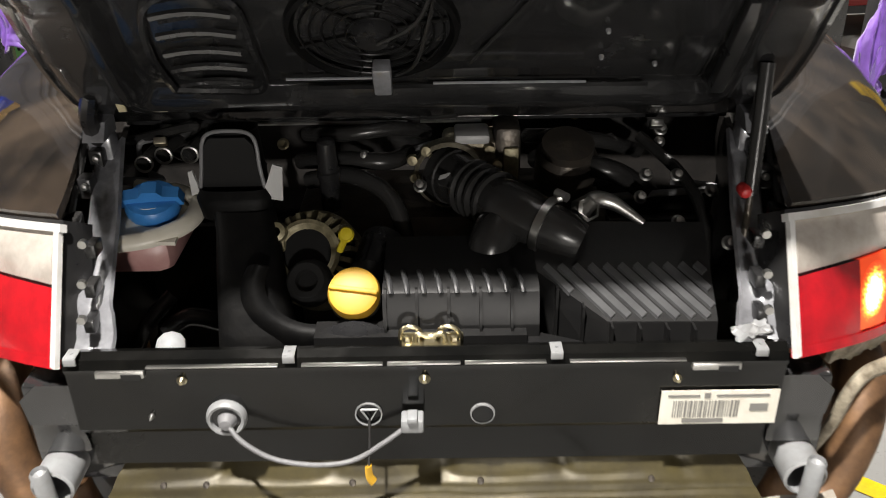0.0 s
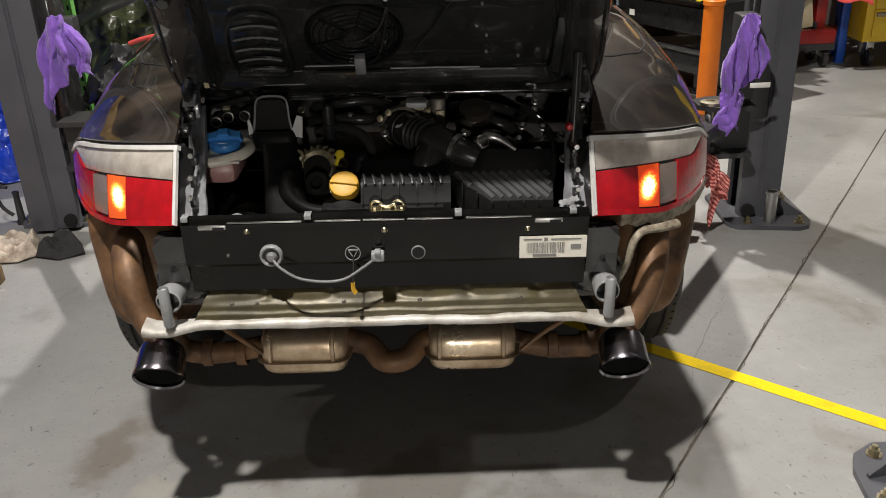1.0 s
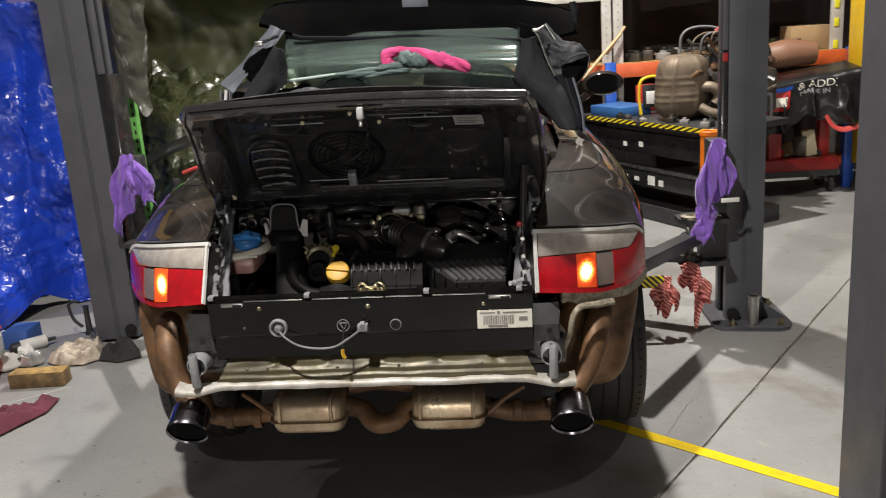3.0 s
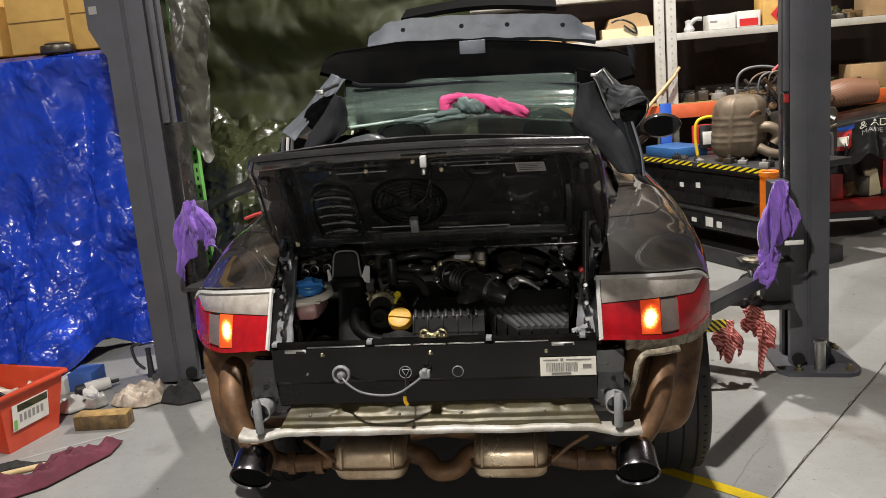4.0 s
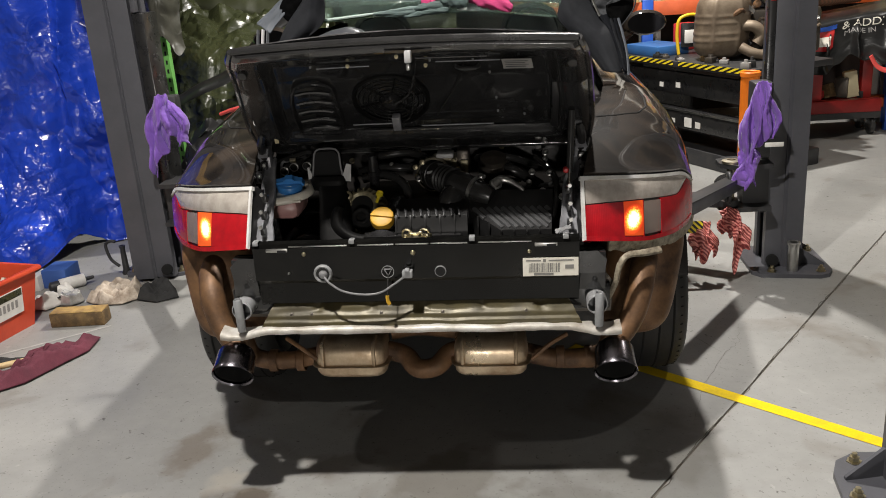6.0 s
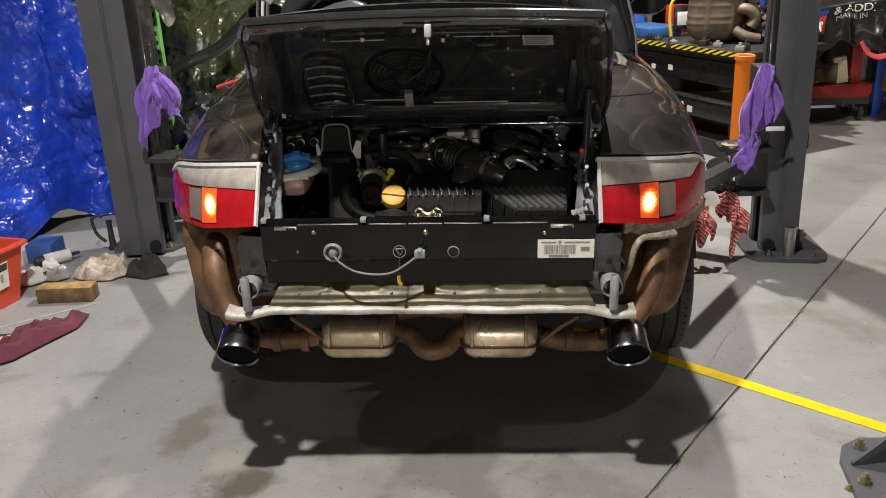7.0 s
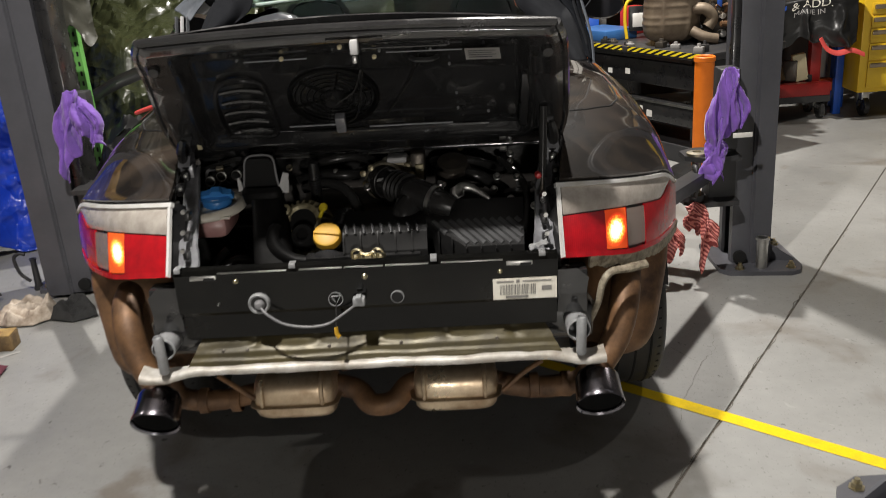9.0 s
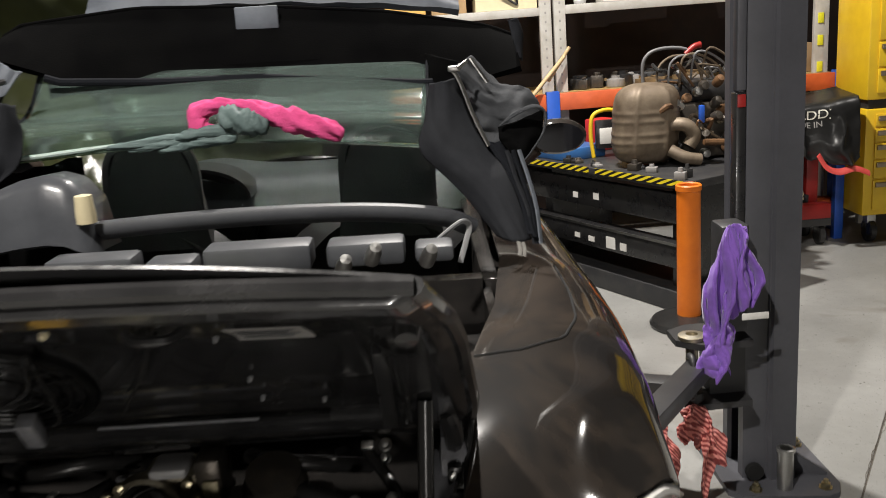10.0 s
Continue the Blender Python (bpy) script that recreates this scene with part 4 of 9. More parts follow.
for s in (1, -1):
    d = -0.034 * s  # the bulb chambers do not sit quite alike in the two lamps
    lamp = part("tail_lamp", lamp_patch(s, 0.004, 1.0, lamp_low, lamp_top, -0.006, 0.05, 24, 10), M_PLASTIC, car, "rear lamp with a smoky clear upper lens and red lower lens, lit")
    part("upper_lens", lamp_patch(s, 0.036, 0.99, lambda a: lamp_mid(a) + 0.001, lambda a: lamp_top(a) - 0.010, 0.004, 0.008, 34, 12, bulge=0.007), M_CLEAR, lamp, "smoky clear ribbed lens")
    part("red_lens", lamp_patch(s, 0.034, 0.372 + d, lamp_low, lamp_mid, 0.006, 0.010, 10, 8, 0.001, bulge=0.004), M_RED, lamp, "red lens")
    part("lit_lens", lamp_patch(s, 0.374 + d, 0.540 + d, lambda a: lamp_low(a) + 0.008, lamp_mid, 0.006, 0.010, 8, 8, 0.001, bulge=0.004), M_LIT[s], lamp, "orange lens lit by its bulb")
    part("reversing_lens", lamp_patch(s, 0.546 + d, 0.700 + d, lambda a: lamp_low(a) + 0.010, lambda a: lamp_mid(a) - 0.002, 0.005, 0.010, 6, 8, 0.003, bulge=0.004), M_REVERSE, lamp, "small clear lens")
    part("lens_divider", lamp_patch(s, 0.540 + d, 0.546 + d, lamp_low, lamp_mid, 0.006, 0.010, 2, 8, 0.001), M_RED, lamp, "red lens edge")
    part("outer_red_lens", lamp_patch(s, 0.704 + d, 1.0, lamp_low, lamp_mid, 0.006, 0.010, 16, 8, 0.001, bulge=0.004), M_RED, lamp, "red lens wrapped round the corner")
    part("lower_rim", lamp_patch(s, 0.02, 0.99, lambda a: lamp_low(a) - 0.004, lambda a: lamp_low(a) + 0.008, 0.009, 0.014, 24, 2), M_RED, lamp)
    part("inner_rim", lamp_patch(s, 0.030, 0.040, lamp_low, lamp_mid, 0.009, 0.012, 2, 8), M_RED, lamp)
    part("top_trim", lamp_patch(s, 0.0, 0.985, lambda a: lamp_top(a) - 0.007, lambda a: lamp_top(a) + 0.002, 0.010, 0.012, 30, 3), M_TRIM, lamp, "silver edge strip")
    part("side_trim", lamp_patch(s, 0.006, 0.027, lambda a: lamp_low(0) - 0.004, lambda a: lamp_top(0) - 0.007, 0.010, 0.008, 3, 8), M_TRIM, lamp, "silver edge strip")
    for z in (0.87, 0.91, 0.955):
        g = Geo().box(0.437, 0.452, 0.93 + (z - 0.87) * 0.6, 0.96 + (z - 0.87) * 0.6, z, z + 0.02, 0.003)
        part("lamp_clip", g if s > 0 else g.mirror_x(), M_PLASTIC, lamp)
        g = Geo().lathe([(0, 0), (0.006, 0), (0.006, 0.008), (0, 0.008)], 8, turned(0.447, 0.925 + (z - 0.87) * 0.6, z + 0.028, 90))
        part("lamp_screw", g if s > 0 else g.mirror_x(), M_STEEL, lamp)
    # crusty sealant ledge under the lamp and a pale strip down beside the panel
    def ledge(u, v):
        a = lerp(0.20, 1.0, u)
        x = 0.478 + 0.372 * a
        z = lamp_low(a) - 0.003 - (0.036 + 0.010 * nz(u * 9, 2) + 0.004 * nz(u * 30, 5)) * v
        return (x, lamp_y(x, lamp_low(a)) + 0.004 + 0.012 * v + 0.003 * nz(u * 25, v * 3), z)

    g = Geo().sheet(ledge, 50, 5, 0.008)
    if s > 0:
        part("wing_edge", g, M_CRUST, car, "crusty sealed wing edge", sharp=50)
        part("wing_strip", Geo().tube([(0.71, 1.005, 0.772), (0.655, 0.968, 0.776), (0.610, 0.942, 0.780), (0.586, 0.932, 0.755), (0.575, 0.936, 0.70), (0.556, 0.940, 0.650)], [0.012, 0.012, 0.010, 0.0095, 0.009, 0.008], 8, flat=0.7), M_CRUST, car, "pale crusty seam strip")


# ---- rear panel ----
PROFILE = [(0.908, 0.860), (0.898, 0.864), (0.886, 0.858), (0.880, 0.846), (0.884, 0.835), (0.886, 0.745), (0.892, 0.736), (0.906, 0.730), (0.912, 0.664), (0.925, 0.655), (0.96, 0.652)]


def rear_panel():
    g = Geo()
    back = [(y + 0.008, z - 0.004) for y, z in PROFILE][::-1]
    g.prism(PROFILE + back, "x", -0.468, 0.468)
    return part("rear_panel", g, M_SHEETM, car, "scuffed black steel rear panel", sharp=30)


panel = rear_panel()
# bright slivers that draw the highlight along the panel's top lip
for x0, x1 in ((-0.36, -0.19), (-0.16, -0.055), (-0.05, 0.045), (0.05, 0.155), (0.185, 0.335)):
    part("lip_highlight", Geo().box(x0, x1, 0.8765, 0.884, 0.8495, 0.8518, 0.0008), M_STEEL, panel, "thin bright strip for the highlight along the top lip")
for x in (-0.455, -0.175, 0.168, 0.43):
    part("spring_clip", Geo().box(x - 0.008, x + 0.008, 0.877, 0.900, 0.8655, 0.8675, 0.0008).box(x - 0.008, x + 0.008, 0.8755, 0.8785, 0.856, 0.8665, 0.0008).lathe([(0, 0), (0.0022, 0), (0.0022, 0.0015), (0, 0.0015)], 8, Matrix.Translation((x, 0.888, 0.8675))), M_GREYP, panel, "silver clip")
for x in (-0.395, 0.375):
    part("hinge_slot", Geo().box(x - 0.032, x + 0.032, 0.876, 0.884, 0.835, 0.846, 0.002), M_STEEL, panel)
    part("slot_mouth", Geo().box(x + 0.002, x + 0.028, 0.8745, 0.88, 0.834, 0.842), M_PITCH, panel)
for x, z, r in ((-0.318, 0.826, 0.005), (0.328, 0.818, 0.0045), (-0.002, 0.823, 0.0055), (-0.367, 0.768, 0.003)):
    part("panel_screw", Geo().lathe([(0, 0.006), (r * 0.6, 0.006), (r, 0.002), (r * 1.4, 0), (r * 1.4, -0.004)], 12, turned(x, 0.883, z, 90)), M_BRASS if x != -0.367 else M_STEEL, panel)
# the hole with its bright rim
part("panel_hole", Geo().lathe([(0.0145, 0.002), (0.0165, 0.0015), (0.017, -0.002)], 22, turned(0.074, 0.884, 0.765, 90)), M_GREYP, panel)
part("hole_mouth", Geo().lathe([(0, 0), (0.0135, 0), (0.0135, -0.003)], 22, turned(0.074, 0.8825, 0.765, 90)), M_PITCH, panel)
part("triangle_hole", Geo().tube([(-0.088, 0.883, 0.775), (-0.066, 0.883, 0.775), (-0.077, 0.883, 0.755), (-0.088, 0.883, 0.775)], 0.0018, 6, steps=1).lathe([(0.0165, 0.001), (0.0185, 0.0015), (0.0185, -0.002)], 18, turned(-0.078, 0.8835, 0.767, 90)), M_GREYP, panel)
part("label_sticker", Geo().box(0.309, 0.465, 0.8805, 0.8815, 0.745, 0.800, 0, turned(0, 0, 0)), M_PAPER, panel, "white printed paper label with a bar code")
bars = random.Random(4)
x = 0.326
while x < 0.412:
    w = bars.choice((0.0012, 0.0018, 0.003))
    part("code_bar", Geo().box(x, x + w, 0.8796, 0.8803, 0.757, 0.784), M_FADED, panel)
    x += w + bars.choice((0.0012, 0.002))
for x0, x1, z0, z1 in ((0.318, 0.36, 0.790, 0.7935), (0.366, 0.374, 0.788, 0.796), (0.382, 0.452, 0.790, 0.7935), (0.428, 0.452, 0.766, 0.778), (0.34, 0.395, 0.748, 0.7545)):
    part("print_line", Geo().box(x0, x1, 0.8796, 0.8803, z0, z1), M_FADED, panel)
# grommet and cable
part("grommet", Geo().lathe([(0.0195, 0.002), (0.0205, 0.008), (0.024, 0.009), (0.0268, 0.005), (0.0275, 0.0), (0.0275, -0.004)], 28, turned(-0.267, 0.883, 0.766, 90)), M_GREYP, panel, "grey rubber grommet")
part("grommet_dish", Geo().lathe([(0, 0.003), (0.0195, 0.003), (0.0195, 0.0)], 24, turned(-0.267, 0.883, 0.766, 90)), M_PLASTIC, panel)
part("grommet_core", Geo().lathe([(0, 0.017), (0.008, 0.016), (0.011, 0.010), (0.0135, 0.003)], 20, turned(-0.266, 0.883, 0.764, 90)), M_CABLE, panel)
cable = part("cable", Geo().tube([(-0.264, 0.872, 0.762), (-0.245, 0.858, 0.745), (-0.205, 0.85, 0.722), (-0.15, 0.848, 0.712), (-0.10, 0.852, 0.715), (-0.06, 0.86, 0.736), (-0.028, 0.868, 0.757)], 0.0034, 10), M_CABLE, car, "loose grey cable with a plug")
part("plug", Geo().box(-0.034, -0.004, 0.856, 0.88, 0.755, 0.776, 0.003).box(-0.026, -0.012, 0.852, 0.874, 0.774, 0.782, 0.002), M_GREYP, cable, "grey plug")
part("tag_wire", Geo().tube([(-0.077, 0.879, 0.762), (-0.077, 0.86, 0.735), (-0.079, 0.852, 0.705), (-0.076, 0.85, 0.683)], 0.0018, 6), M_RUBBER, cable)
part("tag", Geo().tube([(-0.0795, 0.851, 0.706), (-0.0785, 0.849, 0.690), (-0.073, 0.849, 0.680)], 0.0062, 8, flat=0.5), M_YELLOW, cable, "yellow tape flag")

# corner boxes beside the panel and the bumper brackets
for s in (1, -1):
    g = Geo().box(0.468, 0.545, 0.905, 0.96, 0.69, 0.805, 0.006).box(0.43, 0.56, 0.93, 0.99, 0.62, 0.70, 0.006)
    part("corner_box", g if s > 0 else g.mirror_x(), M_BLACK, car)
    g = Geo().prism([(0.468, 0.745), (0.54, 0.745), (0.546, 0.785), (0.52, 0.81), (0.468, 0.81)], "y", 0.898, 0.904)
    part("bracket_plate", g if s > 0 else g.mirror_x(), M_BLACK, car)
    g = Geo().lathe([(0.030, 0), (0.030, 0.105), (0.026, 0.108), (0.025, 0.06), (0, 0.06)], 24, turned(0.517, 0.972, 0.660, 90))
    tow = part("bumper_bracket", g if s > 0 else g.mirror_x(), M_GREYP, car, "grey bumper mounting tube with an upright pin")
    g = Geo().lathe([(0.012, 0), (0.0128, 0.003), (0.0128, 0.100), (0.0105, 0.104), (0.009, 0.097), (0, 0.092)], 18, turned(0.522, 0.862, 0.598, 4))
    part("pin", g if s > 0 else g.mirror_x(), M_GREYP, tow)
    g = Geo().prism([(0.46, 0.60), (0.565, 0.60), (0.572, 0.69), (0.545, 0.728), (0.50, 0.728), (0.465, 0.69)], "y", 0.962, 0.972)
    part("mount_plate", g if s > 0 else g.mirror_x(), M_GREASE, tow)


# ---- heat shield and lip ----
def shield(u, v):
    x = lerp(-0.43, 0.437, u) * lerp(1.0, 1.09, v)
    bead = 0.0032 * math.exp(-((v - 0.55) / 0.09) ** 2) + 0.004 * math.exp(-((v - 0.82) / 0.06) ** 2)
    for c in (0.16, 0.34, 0.52, 0.71, 0.9):
        bead -= 0.007 * math.exp(-((u - c) / 0.012) ** 2 - ((v - 0.28) / 0.22) ** 2)
    return (x, lerp(0.928, 0.880, v) - bead, lerp(0.663, 0.597, v) + 0.004 * nz(u * 9, v * 4))


part("heat_shield", Geo().sheet(shield, 90, 18, 0.003), M_SHIELD, car, "dirty pressed aluminium heat shield", sharp=60)
for u in (0.06, 0.13, 0.37, 0.58, 0.86):
    x = lerp(-0.43, 0.437, u)
    part("shield_stud", Geo().lathe([(0, 0.007), (0.0045, 0.006), (0.006, 0)], 10, turned(x, 0.903, 0.630, 60)), M_GREASE, car)


def lip(u, v):
    x = lerp(-0.592, 0.586, u)
    e = max(0, abs(u - 0.5) - 0.385) / 0.115
    y = pw(v, [(0, lerp(0.886, 0.915, min(e * 2, 1))), (0.4, 0.874), (0.65, 0.867), (1, 0.869)]) - 0.012 * min(e, 1)
    z = pw(v, [(0, 0.598), (0.4, 0.597), (0.65, 0.593), (1, 0.583)]) - 0.014 * min(1, e * 2) + 0.03 * max(0, e - 0.72) * (1 - v)
    return (x, y + 0.05 * max(0, e - 0.8) + 0.002 * nz(x * 22, 3), z + 0.004 * nz(x * 7, v) + 0.0015 * nz(x * 40, v * 2))


part("shield_lip", Geo().sheet(lip, 90, 8, 0.004), M_LIP, car, "bent scuffed aluminium edge", sharp=50)


# ---- exhaust ----
def oval_box(x0, x1, y, z, ry, rz, n=28, k=9):
    """A pressed can lying along x with rounded ends."""
    def fn(u, v):
        a = 2 * math.pi * u
        e = 2 * v - 1
        r = (1 - abs(e) ** 7) ** 0.3 if abs(e) < 1 else 0.0
        c, q = math.cos(a), math.sin(a)
        return (lerp(x0, x1, v), y + ry * r * math.copysign(abs(c) ** 0.62, c), z + rz * r * math.copysign(abs(q) ** 0.62, q))
    return Geo().sheet(fn, n, k * 3)


for x0, x1 in ((-0.352, -0.118), (0.085, 0.322)):
    can = part("silencer_can", oval_box(x0, x1, 1.06, 0.430, 0.085, 0.066), M_HEAT, car, "heat-tinted pressed steel exhaust can", sharp=50)
    part("can_seam", oval_box(x0 - 0.012, x1 + 0.012, 1.06, 0.420, 0.096, 0.004), M_HEAT, can)
    for f in (0.14, 0.83):
        x = lerp(x0, x1, f)
        part("can_rib", Geo().tube([(x, 0.976, 0.415), (x, 0.972, 0.45), (x, 0.985, 0.488), (x, 1.03, 0.499)], 0.006, 8), M_HEAT, can)
PIPES = [
    ([(-0.585, 1.04, 0.52), (-0.57, 1.05, 0.435), (-0.52, 1.06, 0.405), (-0.44, 1.07, 0.40), (-0.33, 1.07, 0.42)], 0.029),
    ([(-0.13, 1.07, 0.43), (-0.07, 1.06, 0.415), (-0.03, 1.03, 0.385), (0.03, 1.03, 0.39), (0.07, 1.06, 0.42), (0.11, 1.07, 0.43)], 0.031),
    ([(-0.12, 1.12, 0.47), (-0.03, 1.13, 0.48), (0.10, 1.12, 0.47)], 0.026),
    ([(0.30, 1.07, 0.42), (0.40, 1.07, 0.395), (0.50, 1.06, 0.40), (0.56, 1.05, 0.43), (0.585, 1.04, 0.52)], 0.031),
]
for pts, r in PIPES:
    part("exhaust_pipe", Geo().tube(pts, r, 14), M_RUST, car, "rusty brown exhaust pipe")
for x in (-0.50, -0.41, 0.42, 0.51):
    part("pipe_clamp", Geo().lathe([(0.033, -0.014), (0.036, -0.012), (0.036, 0.012), (0.033, 0.014)], 18, turned(x, 1.065, 0.401, 0, 90)), M_RUST, car)
for a, b in (((-0.44, 1.02, 0.50), (-0.34, 0.99, 0.44)), ((0.44, 1.02, 0.50), (0.33, 0.99, 0.43))):
    part("hanger_rod", Geo().tube([a, ((a[0] + b[0]) / 2, 1.0, 0.475), b], 0.007, 8), M_RUST, car)

for s in (1, -1):
    # side silencer behind the wheel
    g = Geo()

    def can(u, v):
        a = 2 * math.pi * u
        e = 2 * v - 1
        r = (1 - abs(e) ** 5) ** 0.35 if abs(e) < 1 else 0
        c, q = math.cos(a), math.sin(a)
        return (0.690 + 0.128 * r * math.copysign(abs(c) ** 0.6, c) - 0.075 * (0.62 - v), lerp(1.06, 1.42, 0.5 + 0.5 * r * math.copysign(abs(q) ** 0.75, q)) + 0.10 * v, lerp(0.44, 0.80, v))

    g.sheet(can, 30, 24)
    part("side_silencer", g if s > 0 else g.mirror_x(), M_RUST, car, "large rusty brown silencer behind the wheel", sharp=60)
    g = Geo().tube([(0.690, 1.16, 0.70), (0.672, 1.07, 0.690), (0.655, 1.015, 0.645), (0.638, 0.995, 0.585), (0.610, 0.975, 0.535), (0.574, 0.944, 0.503)], [0.040, 0.040, 0.039, 0.037, 0.034, 0.032], 16)
    part("tail_pipe", g if s > 0 else g.mirror_x(), M_RUST, car, "rusty bent tail pipe")
    tilt = turned(s * 0.572, 0.985, 0.530, 124)
    tip = part("exhaust_tip", Geo().lathe([(0.033, 0.045), (0.050, 0.058), (0.057, 0.072), (0.061, 0.13), (0.064, 0.142), (0.0625, 0.147), (0.058, 0.142), (0.056, 0.07)], 32, tilt), M_CHROME, car, "dark chrome round exhaust tip")
    part("tip_bore", Geo().lathe([(0.0565, 0.135), (0.05, 0.065), (0.0, 0.065)], 28, tilt), M_PITCH, tip)

# wheels
def wheel(s, z):
    x = 0.775 if s > 0 else -0.80
    w = 0.135
    prof = [(0.215, -w), (0.235, -w - 0.004), (0.285, -w + 0.002), (0.308, -w + 0.02), (0.318, -w + 0.05), (0.320, 0), (0.318, w - 0.05), (0.308, w - 0.02), (0.285, w - 0.002), (0.235, w + 0.004), (0.215, w)]
    m = turned(x, 1.83, z, 0, 90)
    wheel_part = part("wheel", Geo().lathe(prof, 64, m), M_TYRE, car, "worn road tyre on an alloy rim", sharp=50)
    for off in (-0.078, -0.028, 0.028, 0.078):
        part("tread_groove", Geo().lathe([(0.3205, off - 0.004), (0.3212, off), (0.3205, off + 0.004)], 64, m), M_PITCH, wheel_part)
    g = Geo()
    for i in range(56):
        a = 2 * math.pi * i / 56
        for side in (-1, 1):
            g.box(0.288, 0.3125, -0.0025, 0.0025, -0.013, 0.013, 0, m @ pose(0, 0, 0, 0, 0, math.degrees(a)) @ Matrix.Translation((0, 0, side * 0.098)) @ pose(0, 0, 0, 12 * side))
    tagged(part("tread", g, M_PITCH, wheel_part), kind="stuff")
    part("rim", Geo().lathe([(0.216, -w), (0.205, -w + 0.02), (0.20, 0.0), (0.205, w - 0.02), (0.216, w), (0.20, w - 0.012), (0.06, w - 0.05), (0.0, w - 0.05)], 40, m if s > 0 else m @ pose(0, 0, 0, 180)), M_STEEL, wheel_part)
    return wheel_part


wheel(1, 0.335)
wheel(-1, 0.307)
for s in (1, -1):
    part("wheel", Geo().lathe([(0.21, -0.11), (0.29, -0.11), (0.312, -0.08), (0.316, 0), (0.312, 0.08), (0.29, 0.11), (0.21, 0.11)], 40, turned(s * 0.74, 4.18, 0.318 + s * 0.013, 0, 90)).lathe([(0.21, -0.1), (0.08, 0.06), (0, 0.06)], 30, turned(s * 0.74, 4.18, 0.318 + s * 0.013, 0, 90)), M_TYRE, car)
part("rear_axle_carrier", Geo().tube([(-0.64, 1.83, 0.33), (0.64, 1.83, 0.345)], 0.03, 10).box(-0.26, 0.26, 1.35, 2.2, 0.34, 0.62, 0.06), M_GREASE, car)


# ---- engine bay ----
part("bay_floor", Geo().box(-0.50, 0.50, 0.965, 1.50, 0.60, 0.63), M_DARK, car)
part("bulkhead", Geo().box(-0.53, 0.53, 1.44, 1.48, 0.55, 1.045).box(-0.53, 0.53, 1.40, 1.44, 0.63, 0.80, 0.015), M_DARK, car)
for s in (1, -1):
    g = Geo().sheet(lambda u, v: (lerp(0.475, 0.53, u) + 0.02 * math.sin(v * 5) * u, lerp(0.96, 1.46, u), lerp(0.63, lerp(0.86, 1.04, u), v)), 14, 10, -0.01)
    part("bay_side", g if s > 0 else g.mirror_x(), M_DARK, car, sharp=60)

    def gutter(u, v):
        # u: across the channel, v: from the panel corner up to the hinge
        y = pw(v, [(0, 0.915), (0.35, 0.955), (0.7, 1.08), (1, 1.235)])
        z = pw(v, [(0, 0.845), (0.18, 0.862), (0.35, 0.90), (0.7, 0.975), (1, 1.035)])
        w = pw(v, [(0, 0.055), (0.2, 0.05), (0.35, 0.042), (0.7, 0.038), (0.85, 0.036), (1, 0.035)])
        xo = pw(v, [(0, 0.474), (0.3, 0.464), (0.7, 0.476), (1, 0.505)])
        return (xo - w * (1 - u), y, z - 0.012 * math.sin(u * math.pi))

    g = Geo().sheet(gutter, 8, 30, 0.006)
    part("lid_gutter", g if s > 0 else g.mirror_x(), M_SEAM, car, "grey sealed lid gutter")
    g = Geo().box(0.475, 0.515, 1.20, 1.235, 0.985, 1.048, 0.006).prism([(1.18, 1.045), (1.24, 1.045), (1.24, 1.075), (1.20, 1.07)], "x", 0.478, 0.51)
    part("gutter_bracket", g if s > 0 else g.mirror_x(), M_SEAM, car)
    for i, (y, z) in enumerate(((0.99, 0.925), (1.05, 0.96), (1.12, 0.99), (1.18, 1.01))):
        g = Geo().box(0.485, 0.506, y, y + 0.03, z - 0.01, z + 0.022, 0.004)
        part("gutter_clip", g if s > 0 else g.mirror_x(), M_RUBBER if i % 2 else M_PLASTIC, car)
        g = Geo().lathe([(0, 0.006), (0.0045, 0.005), (0.006, 0)], 8, turned(0.492, y - 0.004, z + 0.012, 90))
        part("gutter_screw", g if s > 0 else g.mirror_x(), M_STEEL, car)
    g = Geo().tube([(0.495, 0.96, 0.89), (0.50, 1.05, 0.965), (0.512, 1.15, 1.01), (0.52, 1.25, 1.05), (0.528, 1.33, 1.06)], 0.007, 8)
    part("lid_seal", g if s > 0 else g.mirror_x(), M_RUBBER, car)

# air box
def box_body():
    """Lower half of the air filter box: a rounded front edge along x, cut slantwise where the lid drops."""
    prof = [(0.945, 0.80), (0.947, 0.852), (0.957, 0.893), (0.963, 0.906), (0.974, 0.913), (0.990, 0.914), (1.10, 0.922), (1.12, 0.90), (1.12, 0.80)]
    return Geo().prism(prof, "x", -0.058, 0.153)


AB_L = part("air_box", box_body(), M_AIRBOX, car, "black ribbed plastic air filter box", sharp=30)
TOPB = [(0.145, 1.035, 0.9065), (0.245, 0.952, 0.8640), (0.394, 0.950, 0.8630), (0.405, 1.10, 0.9390), (0.165, 1.105, 0.9415)]


def air_lid():
    low = [(x, y - 0.012 if i in (1, 2) else y, 0.79) for i, (x, y, z) in enumerate(TOPB)]
    v = TOPB + low
    n = len(TOPB)
    return Geo().add(v, [tuple(range(n))] + [(i, n + i, n + (i + 1) % n, (i + 1) % n) for i in range(n)] + [tuple(range(n, 2 * n))[::-1]])


part("air_box_lid", air_lid(), M_AIRBOX, AB_L, sharp=20)


def on_top(x, y):
    """Height of the sloping lid of the air box."""
    return 0.8635 + (y - 0.951) * 0.508


